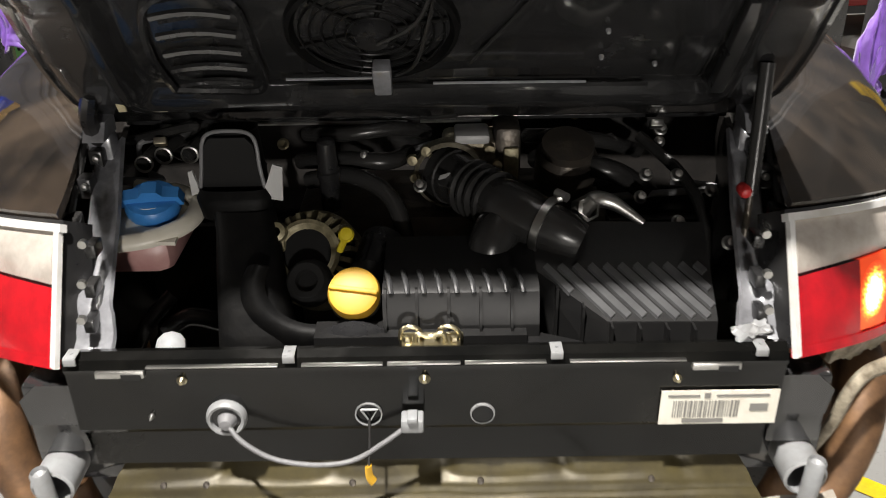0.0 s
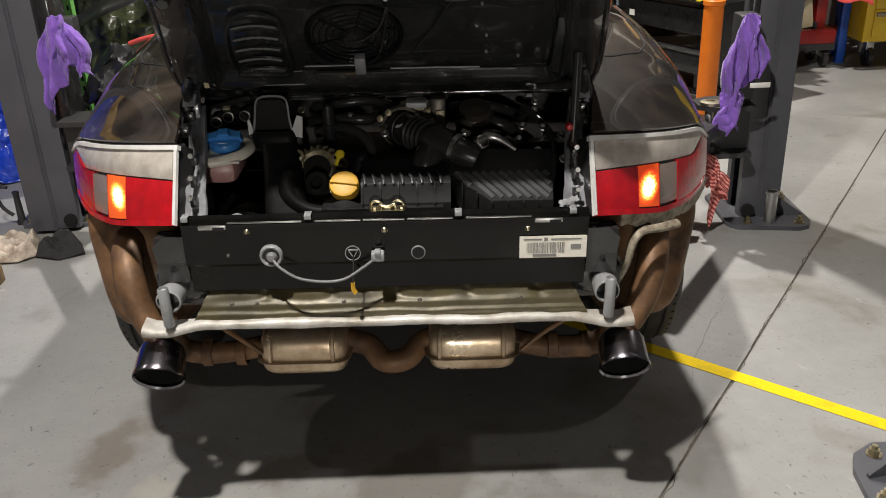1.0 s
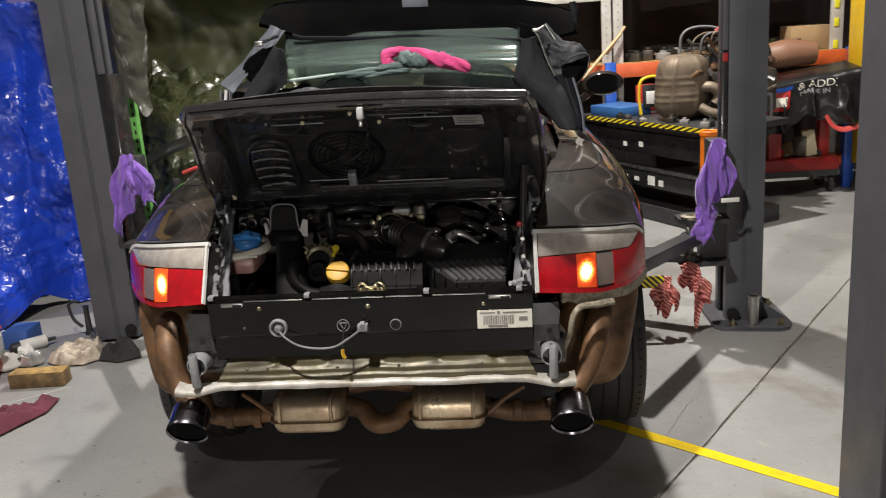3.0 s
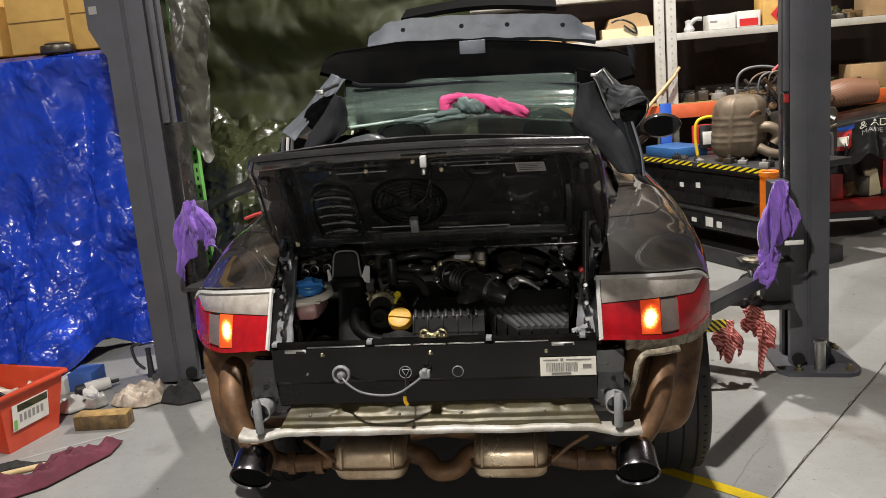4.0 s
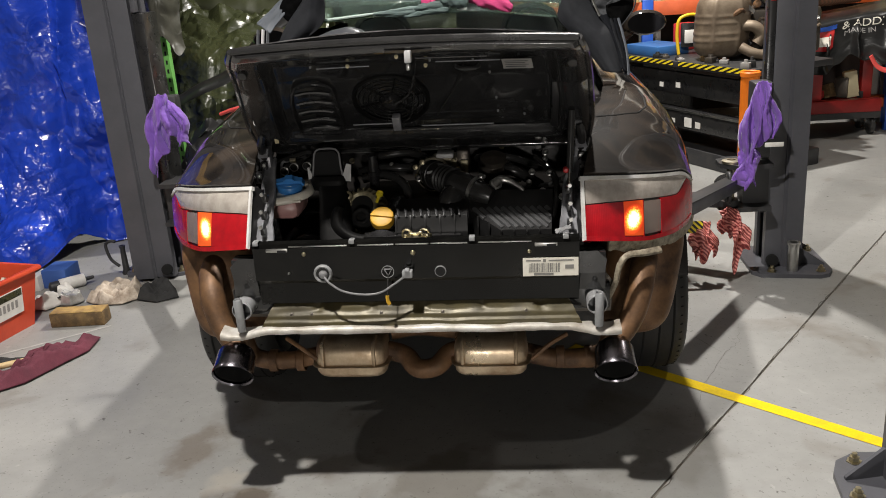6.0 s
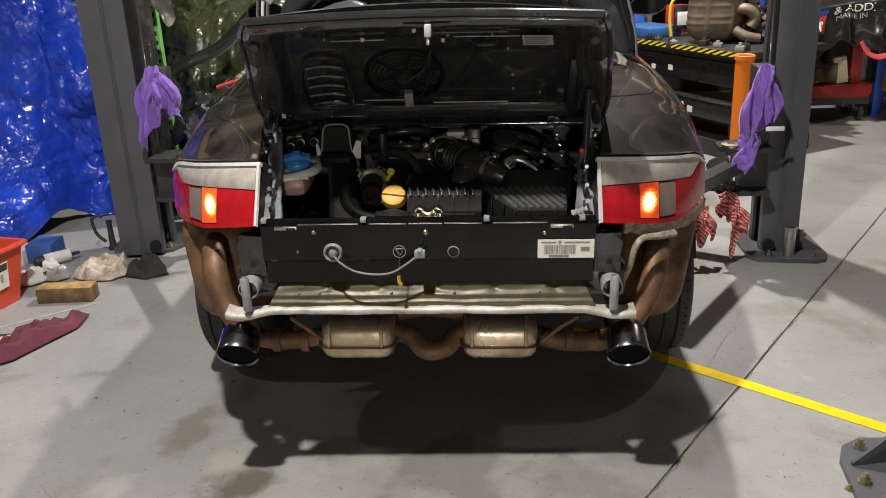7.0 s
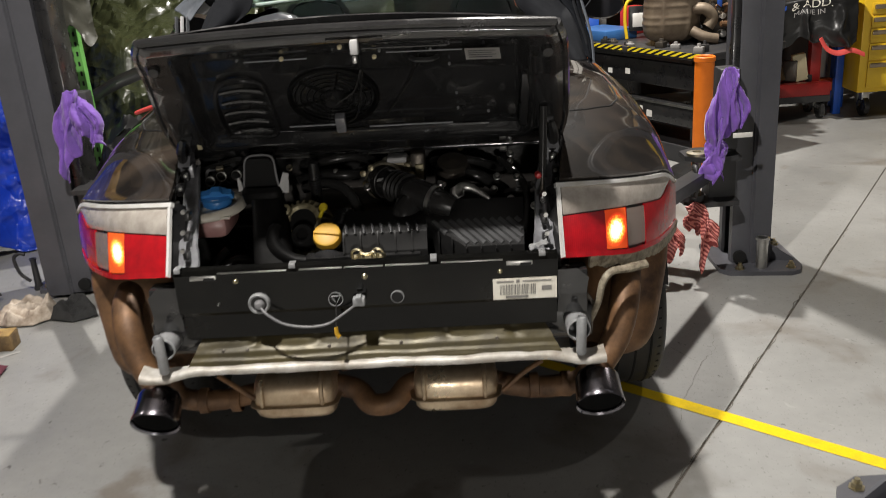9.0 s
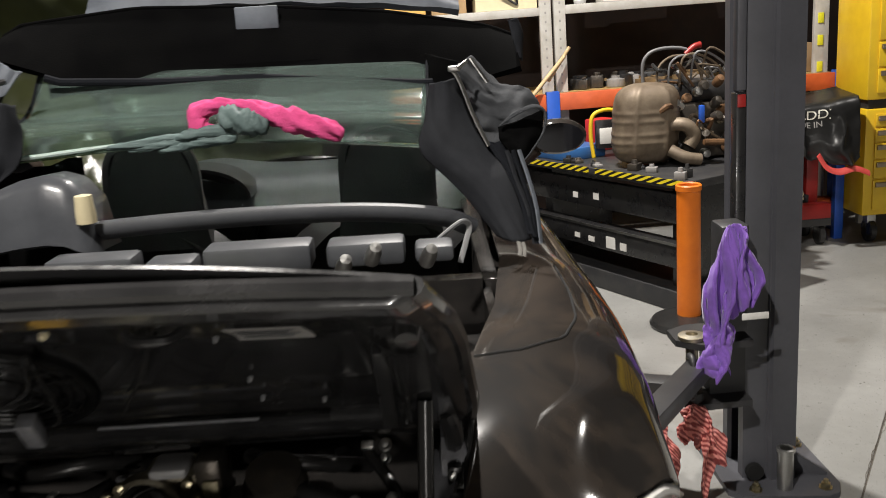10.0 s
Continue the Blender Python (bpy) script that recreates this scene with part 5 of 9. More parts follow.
for i in range(16):
    # broad flat ribs that run slantwise down the lid, coloured paler for their shine
    x0 = 0.080 + i * 0.0212
    a, b = Vector((x0 - 0.03, 1.095, 0)), Vector((x0 + 0.095, 0.950, 0))
    pts = []
    for k in range(61):
        p = a.lerp(b, k / 60)
        edge = pw(p.x, [(0.145, 1.037), (0.245, 0.953), (0.394, 0.951)])
        if 0.152 < p.x < 0.392 and edge + 0.003 < p.y < 1.034:
            pts.append(p)
    if len(pts) > 2:
        p, q = pts[0], pts[-1]
        side = Vector((-(q - p).y, (q - p).x, 0)).normalized()
        v = []
        for e in (p, q):
            for w, h in ((-0.0062, -0.001), (-0.0048, 0.0036), (0.0048, 0.0036), (0.0062, -0.001)):
                c = e + side * w
                v.append((c.x, c.y, on_top(c.x, c.y) + h))
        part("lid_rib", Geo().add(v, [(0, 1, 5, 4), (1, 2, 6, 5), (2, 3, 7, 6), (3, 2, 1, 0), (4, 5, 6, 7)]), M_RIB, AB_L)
for i in range(9):
    # short rolled ribs over the front edge, their highlight put into the paler colour
    x = -0.050 + i * 0.0222
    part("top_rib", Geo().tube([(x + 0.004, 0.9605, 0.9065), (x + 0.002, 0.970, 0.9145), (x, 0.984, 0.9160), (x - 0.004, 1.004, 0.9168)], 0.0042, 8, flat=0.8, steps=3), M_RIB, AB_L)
for x in (-0.056, -0.014, 0.029, 0.072, 0.114):
    part("front_rib", Geo().prism([(0.945, 0.835), (0.9405, 0.856), (0.952, 0.897), (0.964, 0.911), (0.97, 0.911), (0.952, 0.835)], "x", x, x + 0.0036), M_AIRBOX, AB_L)
for x, y in ((0.150, 1.030), (0.180, 1.005), (0.213, 0.978), (0.248, 0.949), (0.285, 0.947), (0.322, 0.946), (0.358, 0.945)):
    part("front_rib", Geo().box(x, x + 0.0035, y - 0.014, y + 0.006, 0.80, on_top(x, y) + 0.001), M_AIRBOX, AB_L)
part("box_flange", Geo().prism([(0.932, 0.845), (0.932, 0.857), (0.97, 0.859), (0.97, 0.845)], "x", -0.15, 0.135).prism([(0.13, 0.967), (0.225, 0.927), (0.225, 0.915), (0.13, 0.932)], "z", 0.832, 0.845), M_AIRBOX, AB_L)
part("box_shoulder", Geo().sheet(lambda u, v: (lerp(-0.15, -0.045, u), 0.945 + 0.05 * v, 0.855 + 0.02 * math.sin(u * 3.1) - 0.03 * v), 8, 4, 0.02), M_PLASTIC, AB_L)

# intake bellows and throttle
HOSE = [(0.222, 1.060, 0.930), (0.195, 1.070, 0.940), (0.165, 1.085, 0.949), (0.140, 1.105, 0.954), (0.118, 1.125, 0.956), (0.092, 1.160, 0.959), (0.060, 1.205, 0.960), (0.036, 1.250, 0.960)]
bel = part("intake_hose", Geo().tube(HOSE, [0.026, 0.034, 0.037, 0.041, 0.043, 0.037, 0.039, 0.047], 24), M_RUBBER, car, "black rubber intake hose with bellows")
for k, (x, y, z) in enumerate(((0.045, 1.232, 0.960), (0.072, 1.188, 0.9595), (0.082, 1.174, 0.959), (0.092, 1.160, 0.9585), (0.104, 1.144, 0.958))):
    part("bellow_ring", Geo().lathe([(0.037, -0.006), (0.0455, -0.0025), (0.0455, 0.0025), (0.037, 0.006)], 28, Matrix.Translation((x, y, z)) @ Vector((-0.62 - k * 0.03, 1, 0.0)).to_track_quat("Z", "Y").to_matrix().to_4x4()), M_RUBBER, bel)
part("resonator", Geo().tube([(0.122, 1.115, 0.945), (0.104, 1.095, 0.930), (0.092, 1.080, 0.912), (0.088, 1.075, 0.88)], [0.032, 0.036, 0.034, 0.032], 18), M_RUBBER, bel)
part("hose_clamp", Geo().lathe([(0.0385, -0.006), (0.042, -0.006), (0.042, 0.006), (0.0385, 0.006)], 28, Matrix.Translation((0.172, 1.081, 0.947)) @ Vector((-1, 0.62, 0.25)).to_track_quat("Z", "Y").to_matrix().to_4x4()), M_STEEL, bel, "bright zinc hose clamp")
part("clamp_screw", Geo().rod((0.188, 1.098, 0.990), (0.202, 1.083, 0.988), 0.007, 8).box(0.186, 0.200, 1.082, 1.094, 0.982, 0.990, 0.002), M_STEEL, bel)
part("white_mark", Geo().box(-0.009, 0.009, -0.001, 0.001, -0.005, 0.005, 0, turned(0.028, 1.183, 0.982, 35, 0, 35)), M_SILVERP, bel)
thr = part("throttle_body", Geo().box(0.025, 0.125, 1.25, 1.33, 0.935, 1.012, 0.012).lathe([(0.050, 0), (0.056, 0.005), (0.056, 0.03), (0.050, 0.035)], 28, turned(0.036, 1.268, 0.960, 90)), M_ALU, car, "cast aluminium throttle body")
part("throttle_motor", Geo().box(0.108, 0.150, 1.245, 1.32, 0.950, 1.035, 0.010), M_GREASE, thr)
part("throttle_cap", Geo().box(0.045, 0.100, 1.24, 1.30, 1.010, 1.026, 0.005), M_SILVERP, thr)
part("throttle_bracket", Geo().box(0.122, 0.146, 1.236, 1.244, 0.950, 1.005, 0.003), M_OLIVEMETAL, thr)
for x, z in ((-0.018, 0.955), (0.0, 1.000), (0.100, 1.0), (-0.022, 0.985), (0.112, 0.975)):
    part("throttle_screw", Geo().lathe([(0, 0.012), (0.008, 0.010), (0.010, 0)], 10, turned(x, 1.245, z, 80)), M_BRASS, thr)
part("sensor_pipe", Geo().tube([(0.222, 1.105, 0.950), (0.246, 1.122, 0.966), (0.276, 1.120, 0.962), (0.318, 1.10, 0.938)], [0.013, 0.014, 0.011, 0.005], 12), M_STEEL, car, "bright bent metal pipe")
part("pipe_union", Geo().lathe([(0.014, -0.015), (0.019, -0.012), (0.019, 0.012), (0.014, 0.015)], 6, turned(0.233, 1.112, 0.957, 60, 40)), M_STEEL, car)

# oil filler
neck = part("oil_filler", Geo().tube([(-0.096, 0.998, 0.884), (-0.090, 1.03, 0.872), (-0.08, 1.08, 0.875), (-0.065, 1.14, 0.89)], [0.030, 0.031, 0.034, 0.036], 18), M_PLASTIC, car, "black oil filler neck with a yellow cap")
capm = Matrix.Translation((-0.097, 0.982, 0.893)) @ Vector((0, -0.66, 0.75)).to_track_quat("Z", "Y").to_matrix().to_4x4()
oil = part("oil_cap", Geo().lathe([(0.031, -0.006), (0.0345, -0.004), (0.036, 0.012), (0.0335, 0.020), (0.027, 0.0225), (0, 0.0225)], 36, capm), M_YELLOW, neck, "yellow plastic oil cap")
part("grip", Geo().box(-0.033, 0.033, -0.0035, 0.0035, 0.021, 0.028, 0.002, capm @ pose(0, 0, 0, 0, 0, -8)), M_YELLOW, oil)
part("cap_seat", Geo().lathe([(0.03, -0.03), (0.036, -0.012), (0.036, -0.004), (0.02, -0.004)], 24, capm), M_RUBBER, neck)
dip = part("dipstick", Geo().tube([(-0.121, 1.042, 0.930), (-0.116, 1.041, 0.942), (-0.112, 1.04, 0.950)], 0.005, 8).lathe([(0, 0.006), (0.009, 0.005), (0.0115, 0), (0.009, -0.005), (0, -0.006)], 16, turned(-0.110, 1.04, 0.957, 55)), M_LEMON, car, "yellow dipstick handle")

# alternator in its black shroud
AM = turned(-0.170, 1.115, 0.880, 52, -8)
alt = part("alternator", Geo().lathe([(0.0, 0.040), (0.040, 0.040), (0.050, 0.030), (0.062, 0.0), (0.068, -0.07), (0.05, -0.08), (0, -0.08)], 32, AM), M_PITCH, car, "dirty cast aluminium alternator")
part("alternator_case", Geo().lathe([(0.066, 0.006), (0.0725, 0.006), (0.0745, 0.0), (0.0745, -0.05), (0.07, -0.06)], 36, AM), M_OLIVEMETAL, alt)
part("alternator_case", Geo().lathe([(0.036, 0.046), (0.044, 0.052), (0.050, 0.051), (0.050, 0.046)], 36, AM), M_OLIVEMETAL, alt)
for i in range(22):
    a = 2 * math.pi * i / 22
    part("alternator_fin", Geo().add([(0.046, -0.0032, 0.050), (0.046, 0.0032, 0.050), (0.064, 0.0036, 0.040), (0.064, -0.0036, 0.040), (0.074, 0.0036, 0.004), (0.074, -0.0036, 0.004), (0.046, -0.0032, 0.040), (0.046, 0.0032, 0.040), (0.062, 0.0036, 0.0), (0.062, -0.0036, 0.0)], [(0, 3, 2, 1), (3, 5, 4, 2), (0, 6, 9, 5, 3), (1, 2, 4, 8, 7), (5, 9, 8, 4), (0, 1, 7, 6), (6, 7, 8, 9)], AM @ pose(0, 0, 0, 0, 0, math.degrees(a))), M_OLIVEMETAL, alt)
part("pulley", Geo().lathe([(0, 0.014), (0.012, 0.014), (0.014, 0.024), (0.022, 0.026), (0.026, 0.020), (0.022, 0.014), (0.030, 0.006), (0.030, -0.006), (0.026, -0.02)], 28, turned(-0.168, 1.050, 0.874, 52, -5) @ Matrix.Scale(1.15, 4)), M_PITCH, alt)
part("alternator_ear", Geo().lathe([(0.007, -0.01), (0.007, 0.01), (0.014, 0.008), (0.015, -0.01)], 16, turned(-0.216, 1.085, 0.940, 60)).box(-0.226, -0.206, 1.085, 1.11, 0.905, 0.935, 0.005), M_OLIVEMETAL, alt)


def shroud(u, v):
    # a broad dark rim that runs round the alternator from the duct to the air box
    a = lerp(2.7, 5.2, u)
    r = 0.074 + 0.030 * v
    lift = 0.008 * math.sin(v * math.pi)
    return (-0.150 + r * math.cos(a), 1.000 + 0.34 * r * math.sin(a) - lift, 0.902 + 0.72 * r * math.sin(a) + lift - 0.014 * v)


part("fan_shroud", Geo().sheet(shroud, 40, 8, 0.004), M_DUCT, car, "black plastic shroud round the alternator", sharp=60)
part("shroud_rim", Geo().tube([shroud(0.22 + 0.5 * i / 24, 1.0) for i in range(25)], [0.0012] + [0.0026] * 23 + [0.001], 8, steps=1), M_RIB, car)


# square air duct
def loft(sections, nu=32, nv=20):
    """Rounded-square cross-sections (x, y, z, half-width, half-depth) joined along a line."""
    def fn(u, v):
        c, q = math.cos(2 * math.pi * u), math.sin(2 * math.pi * u)
        k = v * (len(sections) - 1)
        i = min(int(k), len(sections) - 2)
        f = smooth(0, 1, k - i) * 0.4 + (k - i) * 0.6
        x, y, z, w, d = [lerp(p, r, f) for p, r in zip(sections[i], sections[i + 1])]
        return (x + w * math.copysign(abs(c) ** 0.55, c), y + d * math.copysign(abs(q) ** 0.55, q), z)
    return Geo().sheet(fn, nu, nv, 0.003)


snork = part("air_duct", loft([(-0.232, 0.985, 0.74, 0.060, 0.045), (-0.240, 1.0, 0.83, 0.052, 0.042), (-0.250, 1.045, 0.90, 0.046, 0.038), (-0.258, 1.09, 0.95, 0.043, 0.032), (-0.266, 1.115, 0.972, 0.042, 0.030)]), M_DUCT, car, "black square-mouthed air duct standing in the bay", sharp=60)
part("duct_collar", loft([(-0.274, 1.118, 0.958, 0.050, 0.030), (-0.276, 1.120, 0.986, 0.055, 0.031), (-0.276, 1.124, 1.000, 0.050, 0.028)], 32, 6), M_DUCT, snork)
part("duct_mouth_box", loft([(-0.277, 1.142, 0.995, 0.045, 0.027), (-0.277, 1.146, 1.04, 0.040, 0.026), (-0.277, 1.150, 1.078, 0.036, 0.024)], 32, 10), M_DUCT, snork)
part("duct_rim", Geo().tube([(-0.324, 1.112, 0.998), (-0.319, 1.115, 1.03), (-0.315, 1.120, 1.064), (-0.304, 1.123, 1.078), (-0.277, 1.124, 1.081), (-0.250, 1.123, 1.078), (-0.239, 1.120, 1.064), (-0.236, 1.115, 1.03), (-0.231, 1.112, 0.998)], 0.0030, 8, steps=3), M_CABLE, snork, "dull grey mouth rim")
part("duct_mouth", Geo().prism([(-0.320, 1.0), (-0.312, 1.062), (-0.302, 1.074), (-0.252, 1.074), (-0.242, 1.062), (-0.235, 1.0)], "y", 1.1135, 1.1175), M_PITCH, snork)
part("duct_clip", Geo().prism([(-0.238, 0.985), (-0.206, 0.980), (-0.202, 1.032), (-0.216, 1.036), (-0.226, 1.010)], "y", 1.106, 1.112), M_SILVERP, snork, "pale metal tab")
part("duct_clip", Geo().prism([(-0.336, 0.990), (-0.324, 0.994), (-0.327, 1.012), (-0.331, 1.028), (-0.337, 1.026)], "y", 1.106, 1.112), M_SILVERP, snork, "pale metal tab")

# coolant tank
tank = part("coolant_tank", Geo().box(-0.49, -0.375, 1.09, 1.25, 0.865, 0.930, 0.024), M_PINK, car, "pale coolant tank with a blue cap")
part("tank_rim", Geo().tube([(-0.495, 1.065, 0.930), (-0.445, 1.070, 0.932), (-0.390, 1.082, 0.936), (-0.353, 1.115, 0.942), (-0.348, 1.165, 0.948), (-0.385, 1.215, 0.950), (-0.46, 1.235, 0.952)], 0.014, 12, flat=0.75), M_TANK, tank, "milky plastic rim")
part("tank_top", Geo().sheet(lambda u, v: (lerp(-0.495, -0.36, u), lerp(1.07, 1.235, v), 0.934 + 0.022 * math.sin(u * 3.1) * math.sin(v * 3.1)), 10, 10, 0.006), M_TANK, tank, "milky plastic")
part("tank_neck", Geo().lathe([(0.034, -0.02), (0.034, 0.012)], 22, turned(-0.408, 1.140, 0.958)), M_TANK, tank)
bcm = Matrix.Translation((-0.405, 1.138, 0.956)) @ Vector((0.05, -0.35, 0.93)).to_track_quat("Z", "Y").to_matrix().to_4x4()
bc = part("coolant_cap", Geo().lathe([(0.036, -0.008), (0.040, 0.0), (0.0415, 0.016), (0.037, 0.023), (0, 0.024)], 14, bcm), M_BLUECAP, tank, "blue plastic cap")
part("cap_wing", Geo().prism([(-0.046, 0.014), (-0.040, 0.030), (-0.017, 0.033), (-0.010, 0.042), (0.010, 0.042), (0.017, 0.033), (0.040, 0.030), (0.046, 0.014)], "y", -0.010, 0.012, bcm), M_BLUECAP, bc)
for x, y, z in ((-0.450, 1.24, 0.985), (-0.42, 1.25, 0.995), (-0.375, 1.24, 1.0)):
    part("hose_stub", Geo().tube([(x, y, z), (x + 0.02, y + 0.05, z + 0.01), (x + 0.03, y + 0.12, z - 0.03)], 0.011, 10), M_RUBBER, tank)
    part("stub_clamp", Geo().lathe([(0.012, -0.004), (0.0145, -0.003), (0.0145, 0.003), (0.012, 0.004)], 14, turned(x + 0.003, y + 0.004, z, 90, 20)), M_STEEL, tank)

# hoses, strut, latch and small fittings
HOSES = [
    ([(-0.20, 1.33, 1.0), (-0.13, 1.27, 1.02), (-0.05, 1.28, 1.025), (0.0, 1.33, 1.0)], 0.012),
    ([(-0.21, 1.31, 0.96), (-0.13, 1.25, 0.985), (-0.06, 1.24, 0.985), (-0.03, 1.29, 0.98)], 0.014),
    ([(-0.19, 1.25, 0.95), (-0.12, 1.22, 0.970), (-0.06, 1.19, 0.950), (-0.035, 1.16, 0.90), (-0.035, 1.15, 0.84)], 0.014),
    ([(-0.03, 1.36, 1.03), (0.0, 1.30, 1.04), (0.05, 1.28, 1.05)], 0.007),
    ([(0.17, 1.36, 0.98), (0.22, 1.30, 1.0), (0.29, 1.30, 0.99), (0.36, 1.36, 0.95)], 0.013),
    ([(0.19, 1.38, 0.93), (0.24, 1.27, 0.965), (0.30, 1.24, 0.96), (0.37, 1.30, 0.9)], 0.018),
    ([(-0.47, 1.02, 0.70), (-0.42, 1.05, 0.80), (-0.38, 1.08, 0.84)], 0.012),
    ([(-0.385, 1.04, 0.80), (-0.35, 1.05, 0.82), (-0.30, 1.06, 0.80)], 0.014),
    ([(-0.48, 1.35, 0.93), (-0.42, 1.30, 1.0), (-0.36, 1.33, 1.02)], 0.014),
    ([(0.40, 1.05, 0.86), (0.42, 1.14, 0.92), (0.41, 1.25, 0.95), (0.36, 1.35, 0.98)], 0.01),
]
for pts, r in HOSES:
    part("bay_hose", Geo().tube(pts, r, 12), M_RUBBER, car)
part("water_neck", Geo().lathe([(0.05, 0), (0.05, 0.05), (0.042, 0.06), (0.042, 0.075), (0, 0.08)], 22, turned(0.225, 1.28, 0.935, 20)), M_GREASE, car)
part("coil_pack", Geo().lathe([(0, 0.05), (0.014, 0.048), (0.016, 0.0), (0.019, -0.002), (0.019, -0.012), (0.016, -0.014), (0.016, -0.07)], 16, turned(-0.150, 1.20, 0.990, 8)), M_PLASTIC, car)
part("white_cup", Geo().lathe([(0.0, 0.010), (0.022, 0.006), (0.034, 0.0), (0.037, -0.012), (0.030, -0.03)], 11, turned(-0.362, 0.985, 0.815, 35, 10) @ Matrix.Scale(0.6, 4)), M_GREYP, car, "pale plastic cup low in the bay")
part("engine_block", Geo().box(-0.22, 0.30, 1.22, 1.44, 0.63, 0.90, 0.03), M_GREASE, car)
for x, y, z in ((0.345, 1.22, 0.965), (0.335, 1.2, 0.935), (0.40, 1.24, 0.955), (0.375, 1.12, 0.93), (0.445, 1.2, 0.945), (0.43, 1.05, 0.93), (0.39, 1.33, 1.0), (-0.01, 1.2, 0.96), (-0.02, 1.1, 0.89), (0.02, 1.09, 0.88)):
    part("bay_bolt", Geo().lathe([(0, 0.012), (0.006, 0.011), (0.008, 0.0), (0.011, -0.002)], 10, turned(x, y, z, 55)), M_STEEL, car)
loom = random.Random(31)
for k in range(26):
    # thin wires, clips and bright little fixings crowded at the back of the bay
    x, y, z = loom.uniform(-0.46, 0.44), loom.uniform(1.26, 1.40), loom.uniform(0.90, 1.035)
    if k % 3 == 0:
        part("bay_wire", Geo().tube([(x, y, z), (x + loom.uniform(-0.06, 0.06), y - 0.04, z + loom.uniform(0.0, 0.03)), (x + loom.uniform(-0.14, 0.14), y + 0.02, z - loom.uniform(0.0, 0.06))], loom.uniform(0.004, 0.008), 8), M_RUBBER if k % 2 else M_CABLE, car)
    elif k % 3 == 1:
        part("bay_clip", Geo().box(-0.010, 0.010, -0.008, 0.008, -0.006, 0.006, 0.002, turned(x, y - 0.02, z, loom.uniform(-40, 40), 0, loom.uniform(-40, 40))), loom.choice((M_GREYP, M_ZINC, M_STEEL, M_PLASTIC)), car)
    else:
        part("bay_bolt", Geo().lathe([(0, 0.010), (0.005, 0.009), (0.007, 0.0), (0.010, -0.002)], 10, turned(x, y - 0.03, z, 60, loom.uniform(-20, 20))), loom.choice((M_STEEL, M_BRASS)), car)
strut = part("gas_strut", Geo().rod((0.461, 1.098, 1.175), (0.452, 1.06, 1.0), 0.0105, 14), M_RUBBER, car, "black gas strut holding the lid")
part("strut_rod", Geo().rod((0.452, 1.06, 1.0), (0.442, 1.03, 0.86), 0.005, 10), M_GREASE, strut)
part("strut_cap", Geo().lathe([(0, 0.010), (0.006, 0.009), (0.009, 0.004), (0.009, -0.012), (0, -0.012)], 14, turned(0.441, 1.052, 1.008, 90)), M_REDPL, strut, "small red plastic cap")
part("gutter_scrap", Geo().sheet(lambda u, v: (0.402 + 0.044 * u + 0.004 * nz(v * 5, u * 3, 4), 0.895 + 0.030 * v + 0.006 * nz(u * 6, v * 4, 2), 0.868 + 0.014 * u + 0.005 * nz(u * 5, v * 4, 9)), 16, 10, 0.0015), M_GREYP, car, "crumpled pale foil on the panel's end")
part("strut_joint", Geo().lathe([(0, -0.01), (0.011, -0.009), (0.011, 0.009), (0, 0.01)], 12, turned(0.442, 1.03, 0.855, 0, 90)), M_PLASTIC, strut)
part("red_cap", Geo().lathe([(0, 0.014), (0.008, 0.013), (0.0115, 0.006), (0.0115, -0.008)], 14, turned(0.47, 1.12, 0.945, 80)), M_REDPL, car, "small red plastic cap")
gold = part("lid_striker", Geo().box(-0.032, 0.046, 0.902, 0.930, 0.857, 0.861, 0.002), M_BRASS, car, "yellow zinc lid striker")
for x in (-0.024, 0.038):
    part("striker_bolt", Geo().lathe([(0, 0.008), (0.005, 0.007), (0.0065, 0.0)], 6, Matrix.Translation((x, 0.915, 0.861))), M_BRASS, gold)
part("striker_loop", Geo().tube([(-0.014, 0.914, 0.861), (-0.011, 0.914, 0.873), (0.006, 0.914, 0.869), (0.022, 0.914, 0.874), (0.026, 0.914, 0.861)], 0.0035, 8), M_BRASS, gold)
for x in (-0.020, 0.030):
    part("striker_bracket", Geo().tube([(x - 0.014, 0.922, 0.860), (x - 0.012, 0.921, 0.874), (x - 0.004, 0.920, 0.880), (x + 0.006, 0.920, 0.879), (x + 0.013, 0.921, 0.872), (x + 0.015, 0.922, 0.860)], 0.0032, 8), M_BRASS, gold)
part("striker_plate", Geo().box(-0.036, 0.05, 0.930, 0.934, 0.845, 0.864, 0.002), M_BRASS, gold)


# ---- engine lid ----
LID = [(1.335, 1.040), (1.29, 1.052), (1.20, 1.105), (1.10, 1.192), (1.02, 1.278), (0.95, 1.328), (0.88, 1.362), (0.84, 1.386), (0.822, 1.404)]


def lid_point(u, v, out=0.0):
    """u across from -1 to 1, v from the hinge to the free edge, out towards the camera's side."""
    k = v * (len(LID) - 1)
    i = min(int(k), len(LID) - 2)
    f = k - i
    y, z = lerp(LID[i][0], LID[i + 1][0], f), lerp(LID[i][1], LID[i + 1][1], f)
    d = Vector((LID[i + 1][0] - LID[i][0], LID[i + 1][1] - LID[i][1])).normalized()
    w = pw(v, [(0, 0.525), (0.3, 0.52), (0.6, 0.49), (0.9, 0.459), (1, 0.450)])
    crown = 0.013 * (1 - u * u) * v
    n = Vector((-d.y, d.x))  # towards the open side
    return Vector((w * u + 0.012 * v, y + n.x * out - 0.4 * crown * 0, z + n.y * out + crown))


# side of the inner face
SIDE = 1 if lid_point(0, 0.5, 0.01).y < lid_point(0, 0.5, 0).y else -1


